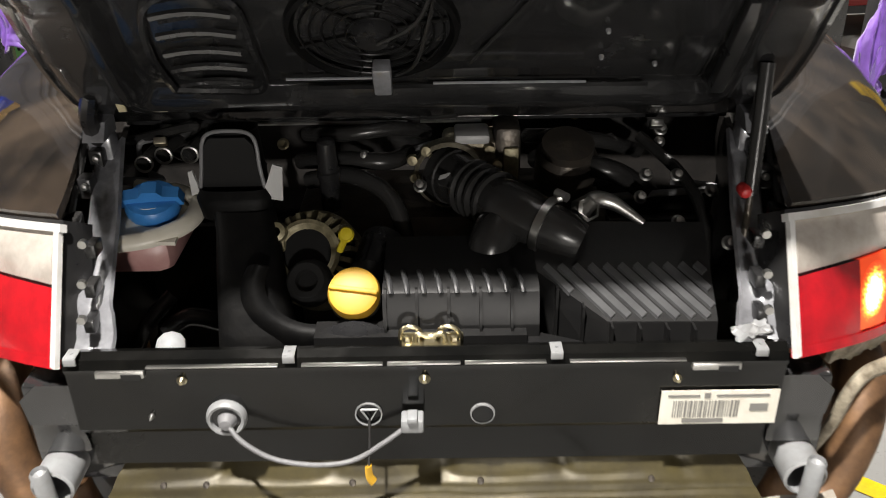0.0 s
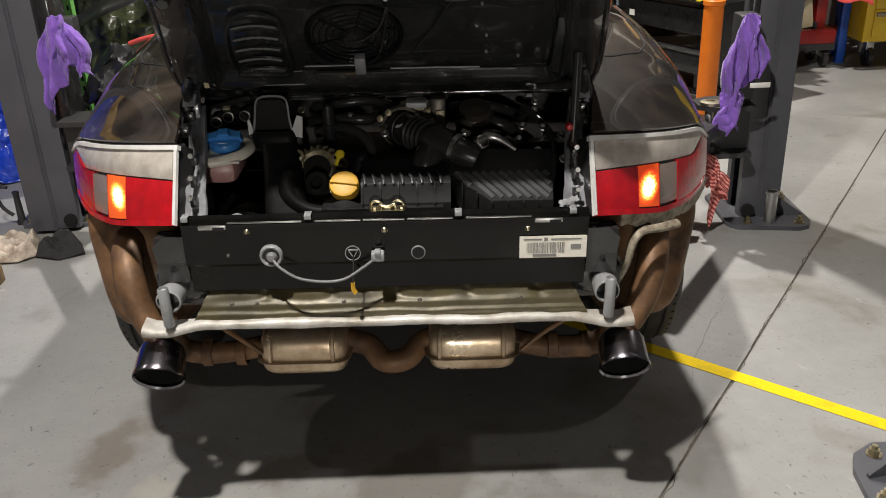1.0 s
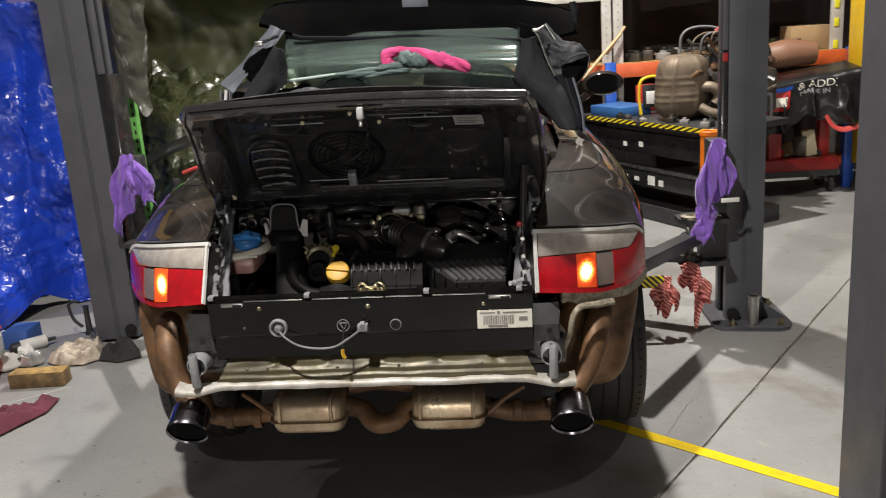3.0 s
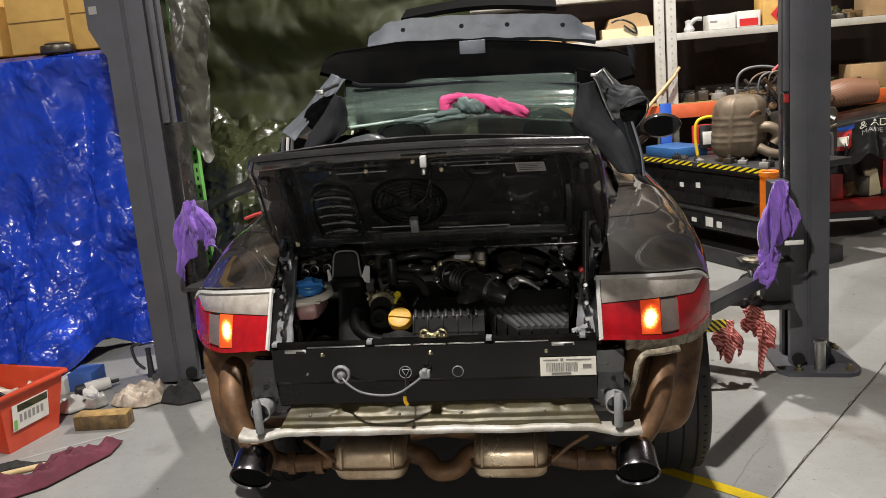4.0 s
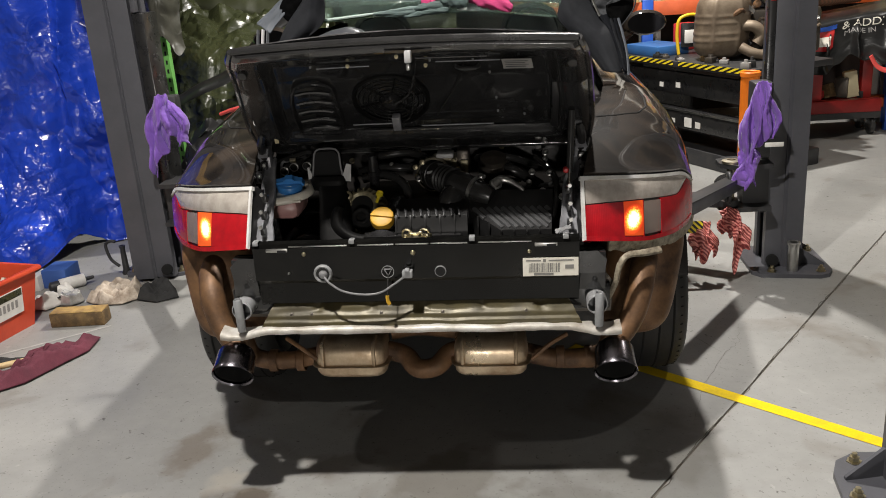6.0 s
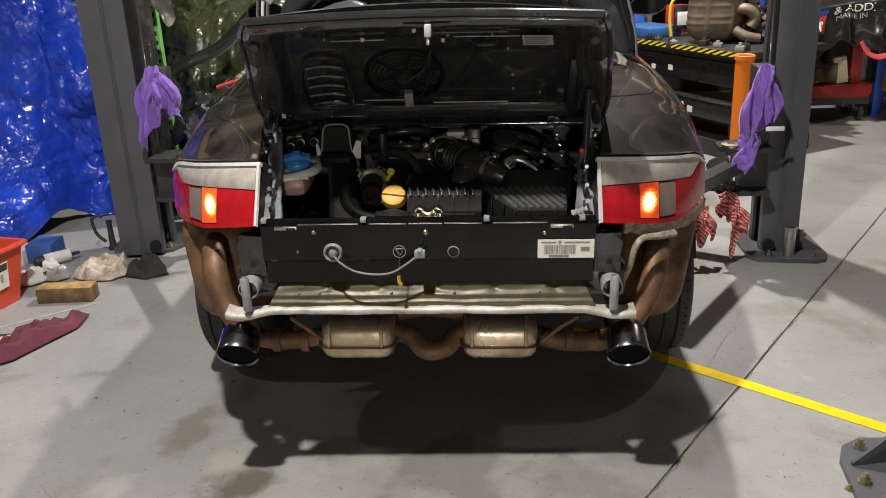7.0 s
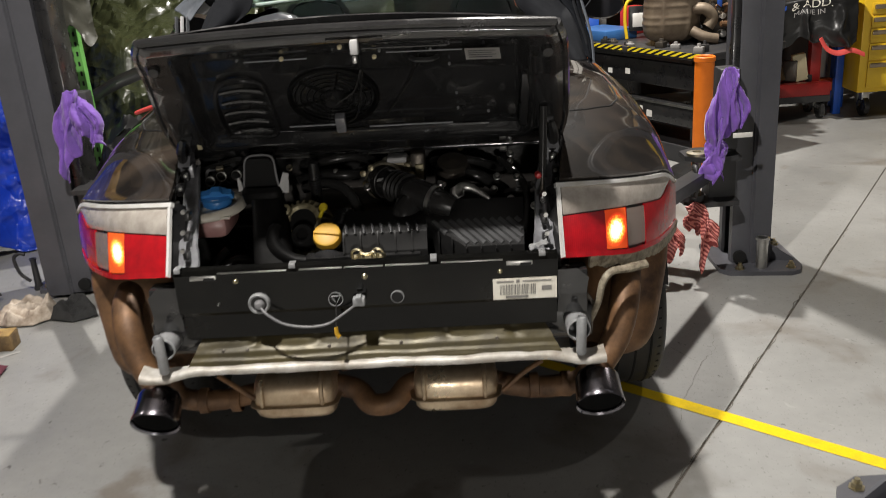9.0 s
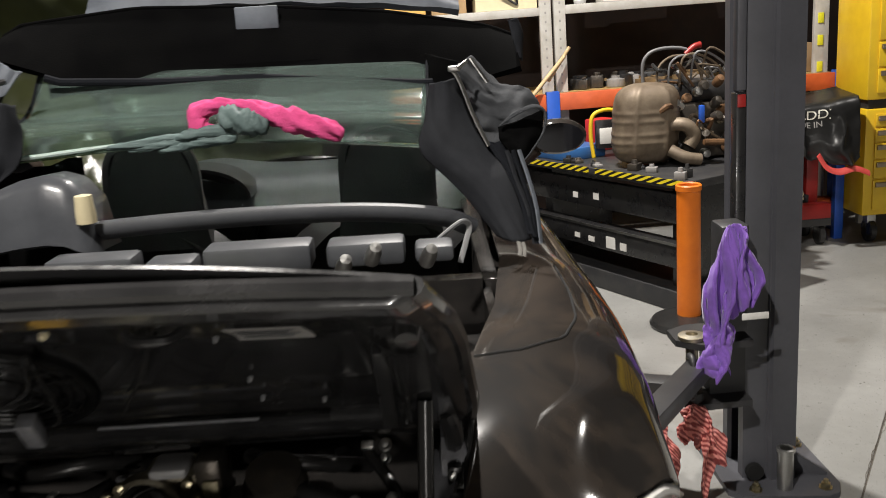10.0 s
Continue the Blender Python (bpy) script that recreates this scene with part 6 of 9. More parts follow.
def LP(u, v, out=0.0):
    return lid_point(u, v, out * SIDE)


def lid_inner(u, v):
    a = lerp(-1, 1, u)
    edge = min(smooth(1.0, 0.95, abs(a)), smooth(1.0, 0.965, v))
    well = smooth(0.84, 0.77, abs(a)) * smooth(0.20, 0.25, v) * smooth(0.855, 0.80, v)
    corner = 0
    return tuple(LP(a, v, 0.012 * edge - 0.032 * well + 0.0012 * nz(a * 6, v * 6, 3)))


lid = part("engine_lid", Geo().sheet(lambda u, v: tuple(LP(lerp(-1, 1, u), v, -0.014 - 0.022 * math.sin(u * math.pi))), 40, 40, 0.004), M_BLACK, car, "open black engine lid seen from below", sharp=60)
part("lid_inner_panel", Geo().sheet(lid_inner, 110, 80), M_BLACK, lid, sharp=60)
part("lid_edge", Geo().tube([tuple(LP(lerp(-1, 1, i / 30), 1.0, -0.006)) for i in range(31)], 0.010, 8, steps=1), M_BLACK, lid)
for s in (-1, 1):
    part("lid_edge", Geo().tube([tuple(LP(s, i / 20, -0.006)) for i in range(21)], 0.011, 8, steps=1), M_BLACK, lid)
part("lid_hinge_flange", Geo().tube([tuple(LP(lerp(-0.93, 0.93, i / 24), 0.045, 0.012)) for i in range(25)], 0.008, 8, steps=1), M_BLACK, lid)


def strip(name, u0, u1, v, r, material, out=-0.012, label=""):
    part(name, Geo().tube([tuple(LP(lerp(u0, u1, i / 12), v, out)) for i in range(13)], r, 6, steps=1), material, lid, label)


strip("lid_ledge", -0.33, 0.62, 0.262, 0.006, M_BLACK, -0.002)
# thin pale strips stand in for highlights along the lid's pressed edges
strip("edge_highlight", -0.56, -0.06, 0.055, 0.0034, M_STEEL, 0.021)
strip("edge_highlight", -0.02, 0.17, 0.055, 0.0024, M_STEEL, 0.021)
strip("ridge_highlight", -0.52, -0.22, 0.615, 0.0018, M_SEAM, -0.012)
strip("ridge_highlight", 0.16, 0.52, 0.625, 0.0018, M_SEAM, -0.012)
strip("edge_highlight", 0.02, 0.44, 0.285, 0.0022, M_SEAM, 0.002)
strip("edge_highlight", -0.38, -0.10, 0.30, 0.0022, M_SEAM, 0.0)
strip("reinforcement", 0.05, 0.45, 0.66, 0.003, M_BLACK, -0.016)
part("latch_plate", Geo().add([tuple(LP(u, v, 0.016)) for u, v in ((-0.10, 0.90), (-0.04, 0.895), (-0.03, 0.88), (0.10, 0.88), (0.11, 0.895), (0.17, 0.90), (0.17, 0.925), (0.10, 0.935), (-0.04, 0.935), (-0.10, 0.925))], [tuple(range(10))]), M_GREASE, lid, "dull metal latch plate")
lm = Matrix.Translation(LP(0.037, 0.885, 0.02))
latch = part("lid_latch", Geo().box(-0.009, 0.009, -0.02, 0.004, -0.022, 0.010, 0.004, lm), M_SILVERP, lid, "silver latch hook")
part("latch_tip", Geo().box(-0.005, 0.005, -0.022, 0.0, -0.040, -0.024, 0.003, lm), M_STEEL, latch)


def lid_plate(name, u0, u1, v0, v1, out, material, thick=0.003, label="", nu=6, nv=4):
    return part(name, Geo().sheet(lambda a, b: tuple(LP(lerp(u0, u1, a), lerp(v0, v1, b), out)), nu, nv, -thick * SIDE), material, lid, label)


stk = lid_plate("grey_sticker", 0.535, 0.70, 0.600, 0.705, 0.004, M_STICK, 0.001, "grey foil sticker with small print")
for i in range(4):
    lid_plate("print_line", 0.55, 0.55 + 0.11 + 0.02 * (i % 2), 0.615 + i * 0.022, 0.621 + i * 0.022, 0.0055, M_INTER, 0.0005)
# fan grille: rings and spokes in front of a round opening
fc_u, fc_v = -0.135, 0.40
c0 = LP(fc_u, fc_v, -0.016)
ex = Vector((1, 0, 0))
ey = (LP(fc_u, fc_v + 0.02, -0.016) - LP(fc_u, fc_v - 0.02, -0.016)).normalized()
en = ex.cross(ey) * -1
if en.y > 0:
    en = -en
fan = part("fan_grille", Geo().lathe([(0.102, -0.004), (0.108, 0.006), (0.114, 0.004), (0.118, -0.01)], 40, Matrix(((ex.x, ey.x, en.x, c0.x), (ex.y, ey.y, en.y, c0.y), (ex.z, ey.z, en.z, c0.z), (0, 0, 0, 1)))), M_DUCT, lid, "black round fan grille")
for r in (0.034, 0.050, 0.066, 0.082, 0.096):
    part("fan_ring", Geo().tube([tuple(c0 + en * 0.004 + r * (ex * math.cos(a) + ey * math.sin(a))) for a in [2 * math.pi * i / 30 for i in range(31)]], 0.0016, 6, steps=1), M_GLOSSP, fan)
for k in range(6):
    a = math.pi * k / 3 + 0.3
    part("fan_spoke", Geo().rod(tuple(c0 + 0.02 * (ex * math.cos(a) + ey * math.sin(a))), tuple(c0 + en * 0.003 + 0.102 * (ex * math.cos(a) + ey * math.sin(a))), 0.003, 6), M_DUCT, fan)
part("fan_hub", Geo().lathe([(0, 0.018), (0.022, 0.016), (0.028, 0.004), (0.028, -0.012)], 22, Matrix(((ex.x, ey.x, en.x, c0.x), (ex.y, ey.y, en.y, c0.y), (ex.z, ey.z, en.z, c0.z), (0, 0, 0, 1)))), M_PLASTIC, fan)
am = Matrix.Translation(LP(-0.115, 0.325, 0.012))
part("fan_connector", Geo().box(-0.013, 0.013, -0.012, 0.012, -0.026, 0.026, 0.004, am @ pose(0, 0, 0, 32)), M_SEAM, fan, "grey connector block")
part("fan_cable", Geo().tube([tuple(LP(-0.12, 0.40, 0.004)), tuple(LP(-0.02, 0.46, 0.012)), tuple(LP(0.03, 0.55, 0.0)), tuple(LP(-0.02, 0.36, 0.004)), tuple(LP(-0.08, 0.31, 0.002))], 0.003, 6), M_RUBBER, fan)
# louvred vent beside it
for k in range(5):
    v = 0.275 + k * 0.045
    part("vent_slat", Geo().tube([tuple(LP(lerp(-0.68, -0.48, i / 8), v + 0.01 * math.sin(i / 8 * math.pi), -0.008)) for i in range(9)], 0.0055, 6, steps=1), M_BLACK, lid)
part("vent_frame", Geo().tube([tuple(LP(u, v, -0.012)) for u, v in ((-0.71, 0.25), (-0.72, 0.36), (-0.69, 0.47), (-0.58, 0.50), (-0.47, 0.47), (-0.45, 0.36), (-0.46, 0.25), (-0.58, 0.235), (-0.71, 0.25))], 0.006, 6), M_BLACK, lid)
for u, v, big in ((-0.34, 0.62, 1), (0.10, 0.60, 1), (0.13, 0.645, 0), (0.37, 0.635, 0), (0.62, 0.615, 0), (0.86, 0.58, 0), (-0.05, 0.70, 1), (-0.55, 0.63, 0), (0.47, 0.40, 0), (0.47, 0.33, 0), (0.62, 0.31, 0), (0.45, 0.53, 0), (0.87, 0.40, 0), (-0.90, 0.52, 0), (-0.92, 0.33, 1)):
    r = 0.0045 if big else 0.0028
    part("lid_fastener", Geo().lathe([(0, 0.008), (r, 0.006), (r * 1.3, 0)], 10, Matrix.Translation(LP(u, v, -0.014)) @ Vector((0, -0.8, -0.5)).to_track_quat("Z", "Y").to_matrix().to_4x4()), M_CREAM if big else M_GREYP, lid)
part("lid_handle", Geo().tube([tuple(LP(0.27, 0.585, -0.012)), tuple(LP(0.30, 0.60, 0.0)), tuple(LP(0.37, 0.60, 0.0)), tuple(LP(0.40, 0.585, -0.012))], 0.006, 8), M_PLASTIC, lid)
part("lid_wire", Geo().tube([tuple(LP(0.34, 0.59, -0.01)), tuple(LP(0.29, 0.52, -0.006)), tuple(LP(0.24, 0.45, -0.01)), tuple(LP(0.12, 0.33, -0.006))], 0.0028, 6), M_RUBBER, lid)
part("lid_arm", Geo().box(-0.010, 0.010, -0.01, 0.01, -0.11, 0.08, 0.003, Matrix.Translation(LP(0.80, 0.40, 0.0)) @ pose(0, 0, 0, 38)), M_PLASTIC, lid)
for s in (1, -1):
    part("lid_hinge", Geo().tube([(s * 0.492, 1.22, 1.02), (s * 0.497, 1.19, 1.075), tuple(LP(s * 0.93, 0.28, 0.006))], [0.012, 0.014, 0.012], 8), M_PLASTIC, lid)
    part("lid_bump_stop", Geo().lathe([(0, 0.016), (0.012, 0.014), (0.015, 0)], 14, Matrix.Translation(LP(s * 0.925, 0.72, 0.012)) @ Vector((0, -0.8, -0.5)).to_track_quat("Z", "Y").to_matrix().to_4x4()), M_RUBBER, lid)
part("warning_strip", Geo().box(-0.006, 0.006, -0.002, 0.002, -0.034, 0.034, 0.001, Matrix.Translation(LP(-0.86, 0.27, 0.008)) @ pose(0, 0, 0, 38, 0, 8)), M_CREAM, lid)


# ---- deck ahead of the engine and the folded top's well ----
part("deck_bridge", Geo().sheet(lambda u, v: (lerp(-0.56, 0.56, u), lerp(1.37, 1.50, v), 1.06 + 0.02 * v + 0.012 * math.cos((u - 0.5) * 3)), 20, 5, 0.02), M_PAINT, car)
part("top_well", Geo().box(-0.60, 0.60, 1.49, 2.05, 0.92, 0.95).box(-0.62, -0.60, 1.49, 2.05, 0.92, 1.03).box(0.60, 0.62, 1.49, 2.05, 0.92, 1.03), M_DARK, car)
part("well_bar", Geo().tube([(-0.56, 2.02, 1.205), (-0.30, 1.98, 1.235), (0.0, 1.97, 1.250), (0.30, 1.98, 1.245), (0.50, 2.0, 1.220), (0.58, 2.04, 1.18)], 0.020, 12, flat=1.3), M_INTER, car, "grey padded bar across the folded-top well")
for x0, x1, h in ((-0.30, -0.12, 0.05), (-0.10, 0.0, 0.035), (0.02, 0.24, 0.055), (0.27, 0.43, 0.05), (0.45, 0.53, 0.035)):
    part("well_motor", Geo().box(x0, x1, 1.78, 1.86, 1.17, 1.17 + h, 0.01), M_INTER, car)
for x, z in ((-0.18, 1.19), (-0.08, 1.185), (0.31, 1.19), (0.37, 1.21), (0.48, 1.2)):
    part("well_fitting", Geo().lathe([(0, 0.02), (0.012, 0.018), (0.016, 0), (0.016, -0.03)], 12, turned(x, 1.74, z, 40, 20)), M_STEEL, car)
part("well_bracket", Geo().box(-0.06, -0.03, 1.70, 1.72, 1.16, 1.20, 0.003), M_CREAM, car)
part("well_cable", Geo().tube([(-0.02, 1.71, 1.17), (0.05, 1.70, 1.18), (0.10, 1.71, 1.165)], 0.008, 8), mat("lime_cable", (0.45, 0.55, 0.03), 0.5), car)


def hoop(u, v):
    # a long sloping shoulder that rises to a rounded crown, rolled over at its front rim
    x = lerp(-0.66, -0.25, u)
    z = pw(x, [(-0.66, 1.16), (-0.608, 1.268), (-0.49, 1.322), (-0.40, 1.354), (-0.342, 1.364), (-0.30, 1.350), (-0.268, 1.310), (-0.25, 1.20)])
    return (x, 1.92 + 0.15 * v, lerp(1.12, z, smooth(-0.25, 0.3, v)) - 0.012 * v)


part("rollover_cover", Geo().sheet(hoop, 44, 10, -0.012), M_HOOP, car, "grey rollover hoop cover", sharp=60)
part("hoop_end", Geo().lathe([(0.0, 0.055), (0.024, 0.05), (0.028, 0.0), (0.028, -0.03), (0.0, -0.03)], 18, turned(-0.255, 1.93, 1.290) @ Matrix.Scale(0.75, 4)), M_CREAM, car, "cream plastic end piece")
for sx in (-0.285, 0.375):
    # head restraints seen under the raised window
    part("head_restraint", Geo().sheet(lambda u, v: (sx + 0.118 * math.cos(math.pi * u) * (1 - 0.12 * v), 2.50 + 0.07 * v, 1.16 + 0.215 * math.sin(math.pi * u) ** 0.35 * (1 - 0.05 * v)), 24, 6, 0.02).prism([(sx - 0.15, 1.06), (sx + 0.15, 1.06), (sx + 0.118, 1.27), (sx + 0.09, 1.345), (sx, 1.370), (sx - 0.09, 1.345), (sx - 0.118, 1.27)], "y", 2.50, 2.56), M_SEAT, car)



# ---- folded soft top ----
def window(u, v):
    # the clear plastic sheet slopes down from the bow and curls over at its free edge
    x = lerp(-0.495, 0.49, u) * lerp(1.0, 1.03, v)
    y = pw(v, [(0, 2.172), (0.12, 2.158), (0.22, 2.153), (0.30, 2.162), (0.38, 2.185), (0.66, 2.305), (0.76, 2.345), (1, 2.42)])
    z = pw(v, [(0, 1.366), (0.12, 1.398), (0.22, 1.424), (0.30, 1.436), (0.38, 1.445), (0.66, 1.484), (0.76, 1.502), (1, 1.560)])
    z += -0.022 * (u - 0.5) + 0.030 * math.sin(u * math.pi) * (1 - v) ** 2 - 0.014 * math.sin(v * math.pi) * smooth(0.4, 0.6, v)
    y += 0.003 * nz(u * 3, v * 2, 3)
    return (x, y, z + 0.002 * nz(u * 3, v * 3, 1))


part("rear_window", Geo().sheet(window, 60, 36, 0.003), M_GLASSG, car, "greenish plastic rear window tilted up", sharp=180)
part("window_seam", Geo().tube([window(i / 20, 0.0) for i in range(21)], 0.004, 8, steps=1), M_GLASSG, car)
# tapering pale strip drawn as the lamp's reflection along the curl
part("curl_highlight", Geo().tube([window(0.01 + 0.34 * i / 16, 0.03 + 0.05 * (i / 16) ** 2) for i in range(17)], [0.0065] * 9 + [0.0055, 0.005, 0.0045, 0.004, 0.003, 0.0025, 0.002, 0.001], 8, steps=1), M_CURLSHINE, car, "pale strip for the lamp's reflection on the window's curled edge")
# added black sheet behind the glass, imitating the dark reflection across its top
part("dark_window_backing", Geo().sheet(lambda u, v: (lerp(-0.50, 0.54, u), 2.445 + 0.01 * math.sin(u * 9), lerp(1.57, 1.505 + 0.010 * math.sin(u * 7) + 0.006 * math.sin(u * 19) - 0.03 * u, v)), 40, 4, 0.004), M_FELT, car, sharp=70)
# black filler sheet added to keep the gap under the window dark
part("dark_gap_filler", Geo().sheet(lambda u, v: (lerp(-0.70, -0.41, u), 2.34 + 0.02 * math.sin(u * 8), lerp(1.05, 1.36 + 0.05 * (u - 1) + 0.004 * math.sin(u * 23), v)), 16, 6, 0.004), M_FELT, car, sharp=70)
for e in (0.0, 1.0):
    part("window_hem", Geo().tube([window(e, i / 20) for i in range(21)], 0.004, 8, steps=1), M_FABRIC, car)


def cover(u, v):
    a = lerp(-1, 1, u)
    top = pw(a, [(-1, 1.672), (-0.93, 1.70), (-0.5, 1.728), (0, 1.715), (0.5, 1.682), (0.9, 1.63), (1, 1.60)])
    low = pw(a, [(-1, 1.625), (-0.75, 1.560), (-0.4, 1.545), (0, 1.540), (0.6, 1.505), (0.85, 1.50), (1, 1.525)])
    return (0.672 * a + 0.07, 2.42 + 0.12 * v - 0.08 * a * a, lerp(low, top, v) + 0.010 * math.sin(v * 3.1))


part("top_cover", Geo().sheet(cover, 40, 10, 0.02), M_FELT, car, "black felt-lined top cover standing up", sharp=70)
part("cover_rim", Geo().tube([cover(i / 30, 1.0) for i in range(31)], 0.005, 8, steps=1), M_FELT, car)
part("cover_lower_rim", Geo().tube([(x, y - 0.02, z - 0.008) for x, y, z in [cover(0.1 + 0.8 * i / 30, 0.0) for i in range(31)]], 0.010, 8, steps=1), M_FABRIC, car)


def bow(u, v):
    a = lerp(-1, 1, u)
    e = 0.03 * smooth(0.8, 1.0, abs(a))
    return (0.087 + 0.520 * a, 2.60 + 0.05 * v, 1.725 + (0.105 - e * 2.2 + 0.016 * math.cos(a * 26) * smooth(0.86, 0.94, abs(a))) * v - 0.028 * abs(a) ** 2.4 - 0.02 * a + 0.006 * nz(a * 6, v * 3))


part("front_bow", Geo().sheet(bow, 40, 8, 0.03), M_BOW, car, "scuffed blue-grey front bow of the soft top", sharp=60)
part("bow_tab", Geo().box(0.0, 0.115, 2.492, 2.502, 1.655, 1.715, 0.004), M_BOW, car)
for u in (0.16, 0.42, 0.62, 0.86):
    x, y, z = bow(u, 0.55)
    part("bow_hole", Geo().lathe([(0, 0.002), (0.009, 0.002), (0.011, -0.004)], 12, turned(x, y - 0.004, z, 90)), M_PITCH, car)
part("bow_top", Geo().sheet(lambda u, v: (lerp(-0.28, 0.44, u), 2.68 + 0.2 * v, 1.84 + 0.03 * math.sin(u * math.pi) + 0.05 * v), 16, 5, 0.02), M_FELT, car)

def curve(pts, v):
    k = min(max(v, 0), 1) * (len(pts) - 1)
    i = min(int(k), len(pts) - 2)
    p = [Vector(pts[min(max(j, 0), len(pts) - 1)]) for j in (i - 1, i, i + 1, i + 2)]
    f = k - i
    return 0.5 * (2 * p[1] + (p[2] - p[0]) * f + (2 * p[0] - 5 * p[1] + 4 * p[2] - p[3]) * f * f + (3 * p[1] - p[0] - 3 * p[2] + p[3]) * f**3)


def canvas(name, left, right, belly, seed, material, label="", thick=0.004, wrinkle=0.010, nu=30, nv=40):
    """Limp canvas spanned between two edges, bulging towards the rear, with soft creases."""
    def fn(u, v):
        p = curve(left, v).lerp(curve(right, v), u)
        w = math.sin(u * math.pi)
        crease = 1.1 * nz(u * 2 + v * 1.5, v * 2.2, seed) + 0.5 * nz(u * 5 - v * 3, v * 5, seed + 2)
        return (p.x + 0.3 * wrinkle * crease, p.y - belly * w + wrinkle * crease, p.z + 0.25 * wrinkle * nz(v * 9, u * 6, seed))

    return part(name, Geo().sheet(fn, nu, nv, thick), material, car, label, sharp=180)


# right side: a limp leg beside the window, a bunched lump over it, a black pouch under its rim
canvas("canvas_fold", [(0.507, 2.16, 1.505), (0.494, 2.14, 1.428), (0.476, 2.12, 1.350), (0.559, 2.08, 1.262), (0.641, 2.02, 1.16)], [(0.564, 2.18, 1.515), (0.584, 2.15, 1.445), (0.627, 2.12, 1.354), (0.673, 2.06, 1.284), (0.712, 2.0, 1.15)], 0.035, 1, M_CANVAS, "limp dark canvas of the soft top", wrinkle=0.012)
canvas("canvas_fold", [(0.561, 2.20, 1.537), (0.589, 2.19, 1.467), (0.616, 2.18, 1.39), (0.645, 2.17, 1.339)], [(0.612, 2.27, 1.562), (0.672, 2.28, 1.492), (0.748, 2.28, 1.470), (0.782, 2.27, 1.411)], 0.040, 4, M_TOPGREY, "bunched grey canvas of the soft top", wrinkle=0.030, nu=44, nv=50)
canvas("black_backing", [(0.664, 2.15, 1.395), (0.668, 2.145, 1.36), (0.704, 2.14, 1.318)], [(0.772, 2.19, 1.425), (0.766, 2.17, 1.375), (0.726, 2.15, 1.320)], 0.02, 7, M_FELT, wrinkle=0.006)
part("canvas_rim", Geo().tube([(0.664, 2.13, 1.400), (0.700, 2.12, 1.425), (0.745, 2.13, 1.440), (0.774, 2.15, 1.424), (0.770, 2.14, 1.380), (0.738, 2.13, 1.335), (0.715, 2.12, 1.312)], [0.002, 0.006, 0.007, 0.006, 0.005, 0.004, 0.002], 8, flat=0.6), M_TOPGREY, car)
canvas("canvas_fold", [(0.628, 2.17, 1.36), (0.66, 2.13, 1.32), (0.69, 2.07, 1.25), (0.70, 2.02, 1.17)], [(0.70, 2.18, 1.355), (0.705, 2.12, 1.29), (0.72, 2.05, 1.22), (0.73, 2.0, 1.15)], 0.02, 9, M_FABRIC)
for k in range(3):
    part("top_frame_strip", Geo().tube([(0.672 + 0.014 * k, 2.06, 1.35), (0.690 + 0.014 * k, 2.04, 1.284), (0.712 + 0.010 * k, 2.02, 1.216), (0.722 + 0.007 * k, 2.0, 1.14)], 0.0065, 8, flat=0.6), (M_CANVAS, M_FABRIC, M_BOW)[k], car)
part("top_frame_bar", Geo().tube([(0.560, 2.11, 1.535), (0.576, 2.105, 1.505), (0.601, 2.10, 1.432), (0.634, 2.10, 1.358)], 0.0058, 8, flat=0.6), M_STEEL, car, "bright steel top frame bar")
part("top_frame_joint", Geo().box(0.548, 0.576, 2.10, 2.12, 1.532, 1.546, 0.004).rod((0.570, 2.10, 1.54), (0.592, 2.12, 1.553), 0.005, 8), M_STEEL, car)
part("top_frame_bar", Geo().tube([(0.606, 2.18, 1.558), (0.622, 2.17, 1.532), (0.643, 2.17, 1.500)], 0.006, 8, flat=0.6), M_STEEL, car)
canvas("strap_end", [(0.722, 2.40, 1.64), (0.728, 2.38, 1.60), (0.744, 2.39, 1.545)], [(0.742, 2.40, 1.645), (0.756, 2.40, 1.60), (0.752, 2.40, 1.535)], 0.01, 2, M_CANVAS, nu=6, nv=12)
part("top_latch_wire", Geo().tube([(0.50, 1.88, 1.195), (0.55, 1.90, 1.225), (0.57, 1.92, 1.21), (0.56, 1.90, 1.18), (0.545, 1.88, 1.14)], 0.0045, 8, flat=1.5), M_GREYP, car)
# black sheet added behind the folds to darken the gap there
canvas("black_backing", [(0.50, 2.36, 1.57), (0.54, 2.32, 1.42), (0.60, 2.26, 1.28), (0.66, 2.12, 1.16)], [(0.66, 2.38, 1.52), (0.71, 2.32, 1.42), (0.725, 2.24, 1.28), (0.73, 2.10, 1.16)], 0.0, 12, M_FELT)
# left side: pale flap end turned out, black sheet as the dark gap, grey flap beside the window
canvas("canvas_fold", [(-0.53, 2.26, 1.612), (-0.60, 2.24, 1.535), (-0.665, 2.22, 1.46), (-0.755, 2.20, 1.384)], [(-0.468, 2.23, 1.585), (-0.54, 2.20, 1.50), (-0.615, 2.18, 1.43), (-0.693, 2.16, 1.345)], 0.02, 5, M_BOW, "pale grey end of the canvas turned out", wrinkle=0.010)
canvas("black_backing", [(-0.60, 2.19, 1.50), (-0.635, 2.185, 1.47), (-0.645, 2.18, 1.42), (-0.59, 2.17, 1.37)], [(-0.50, 2.18, 1.535), (-0.515, 2.175, 1.50), (-0.53, 2.17, 1.46), (-0.57, 2.17, 1.40)], 0.012, 3, M_FELT)
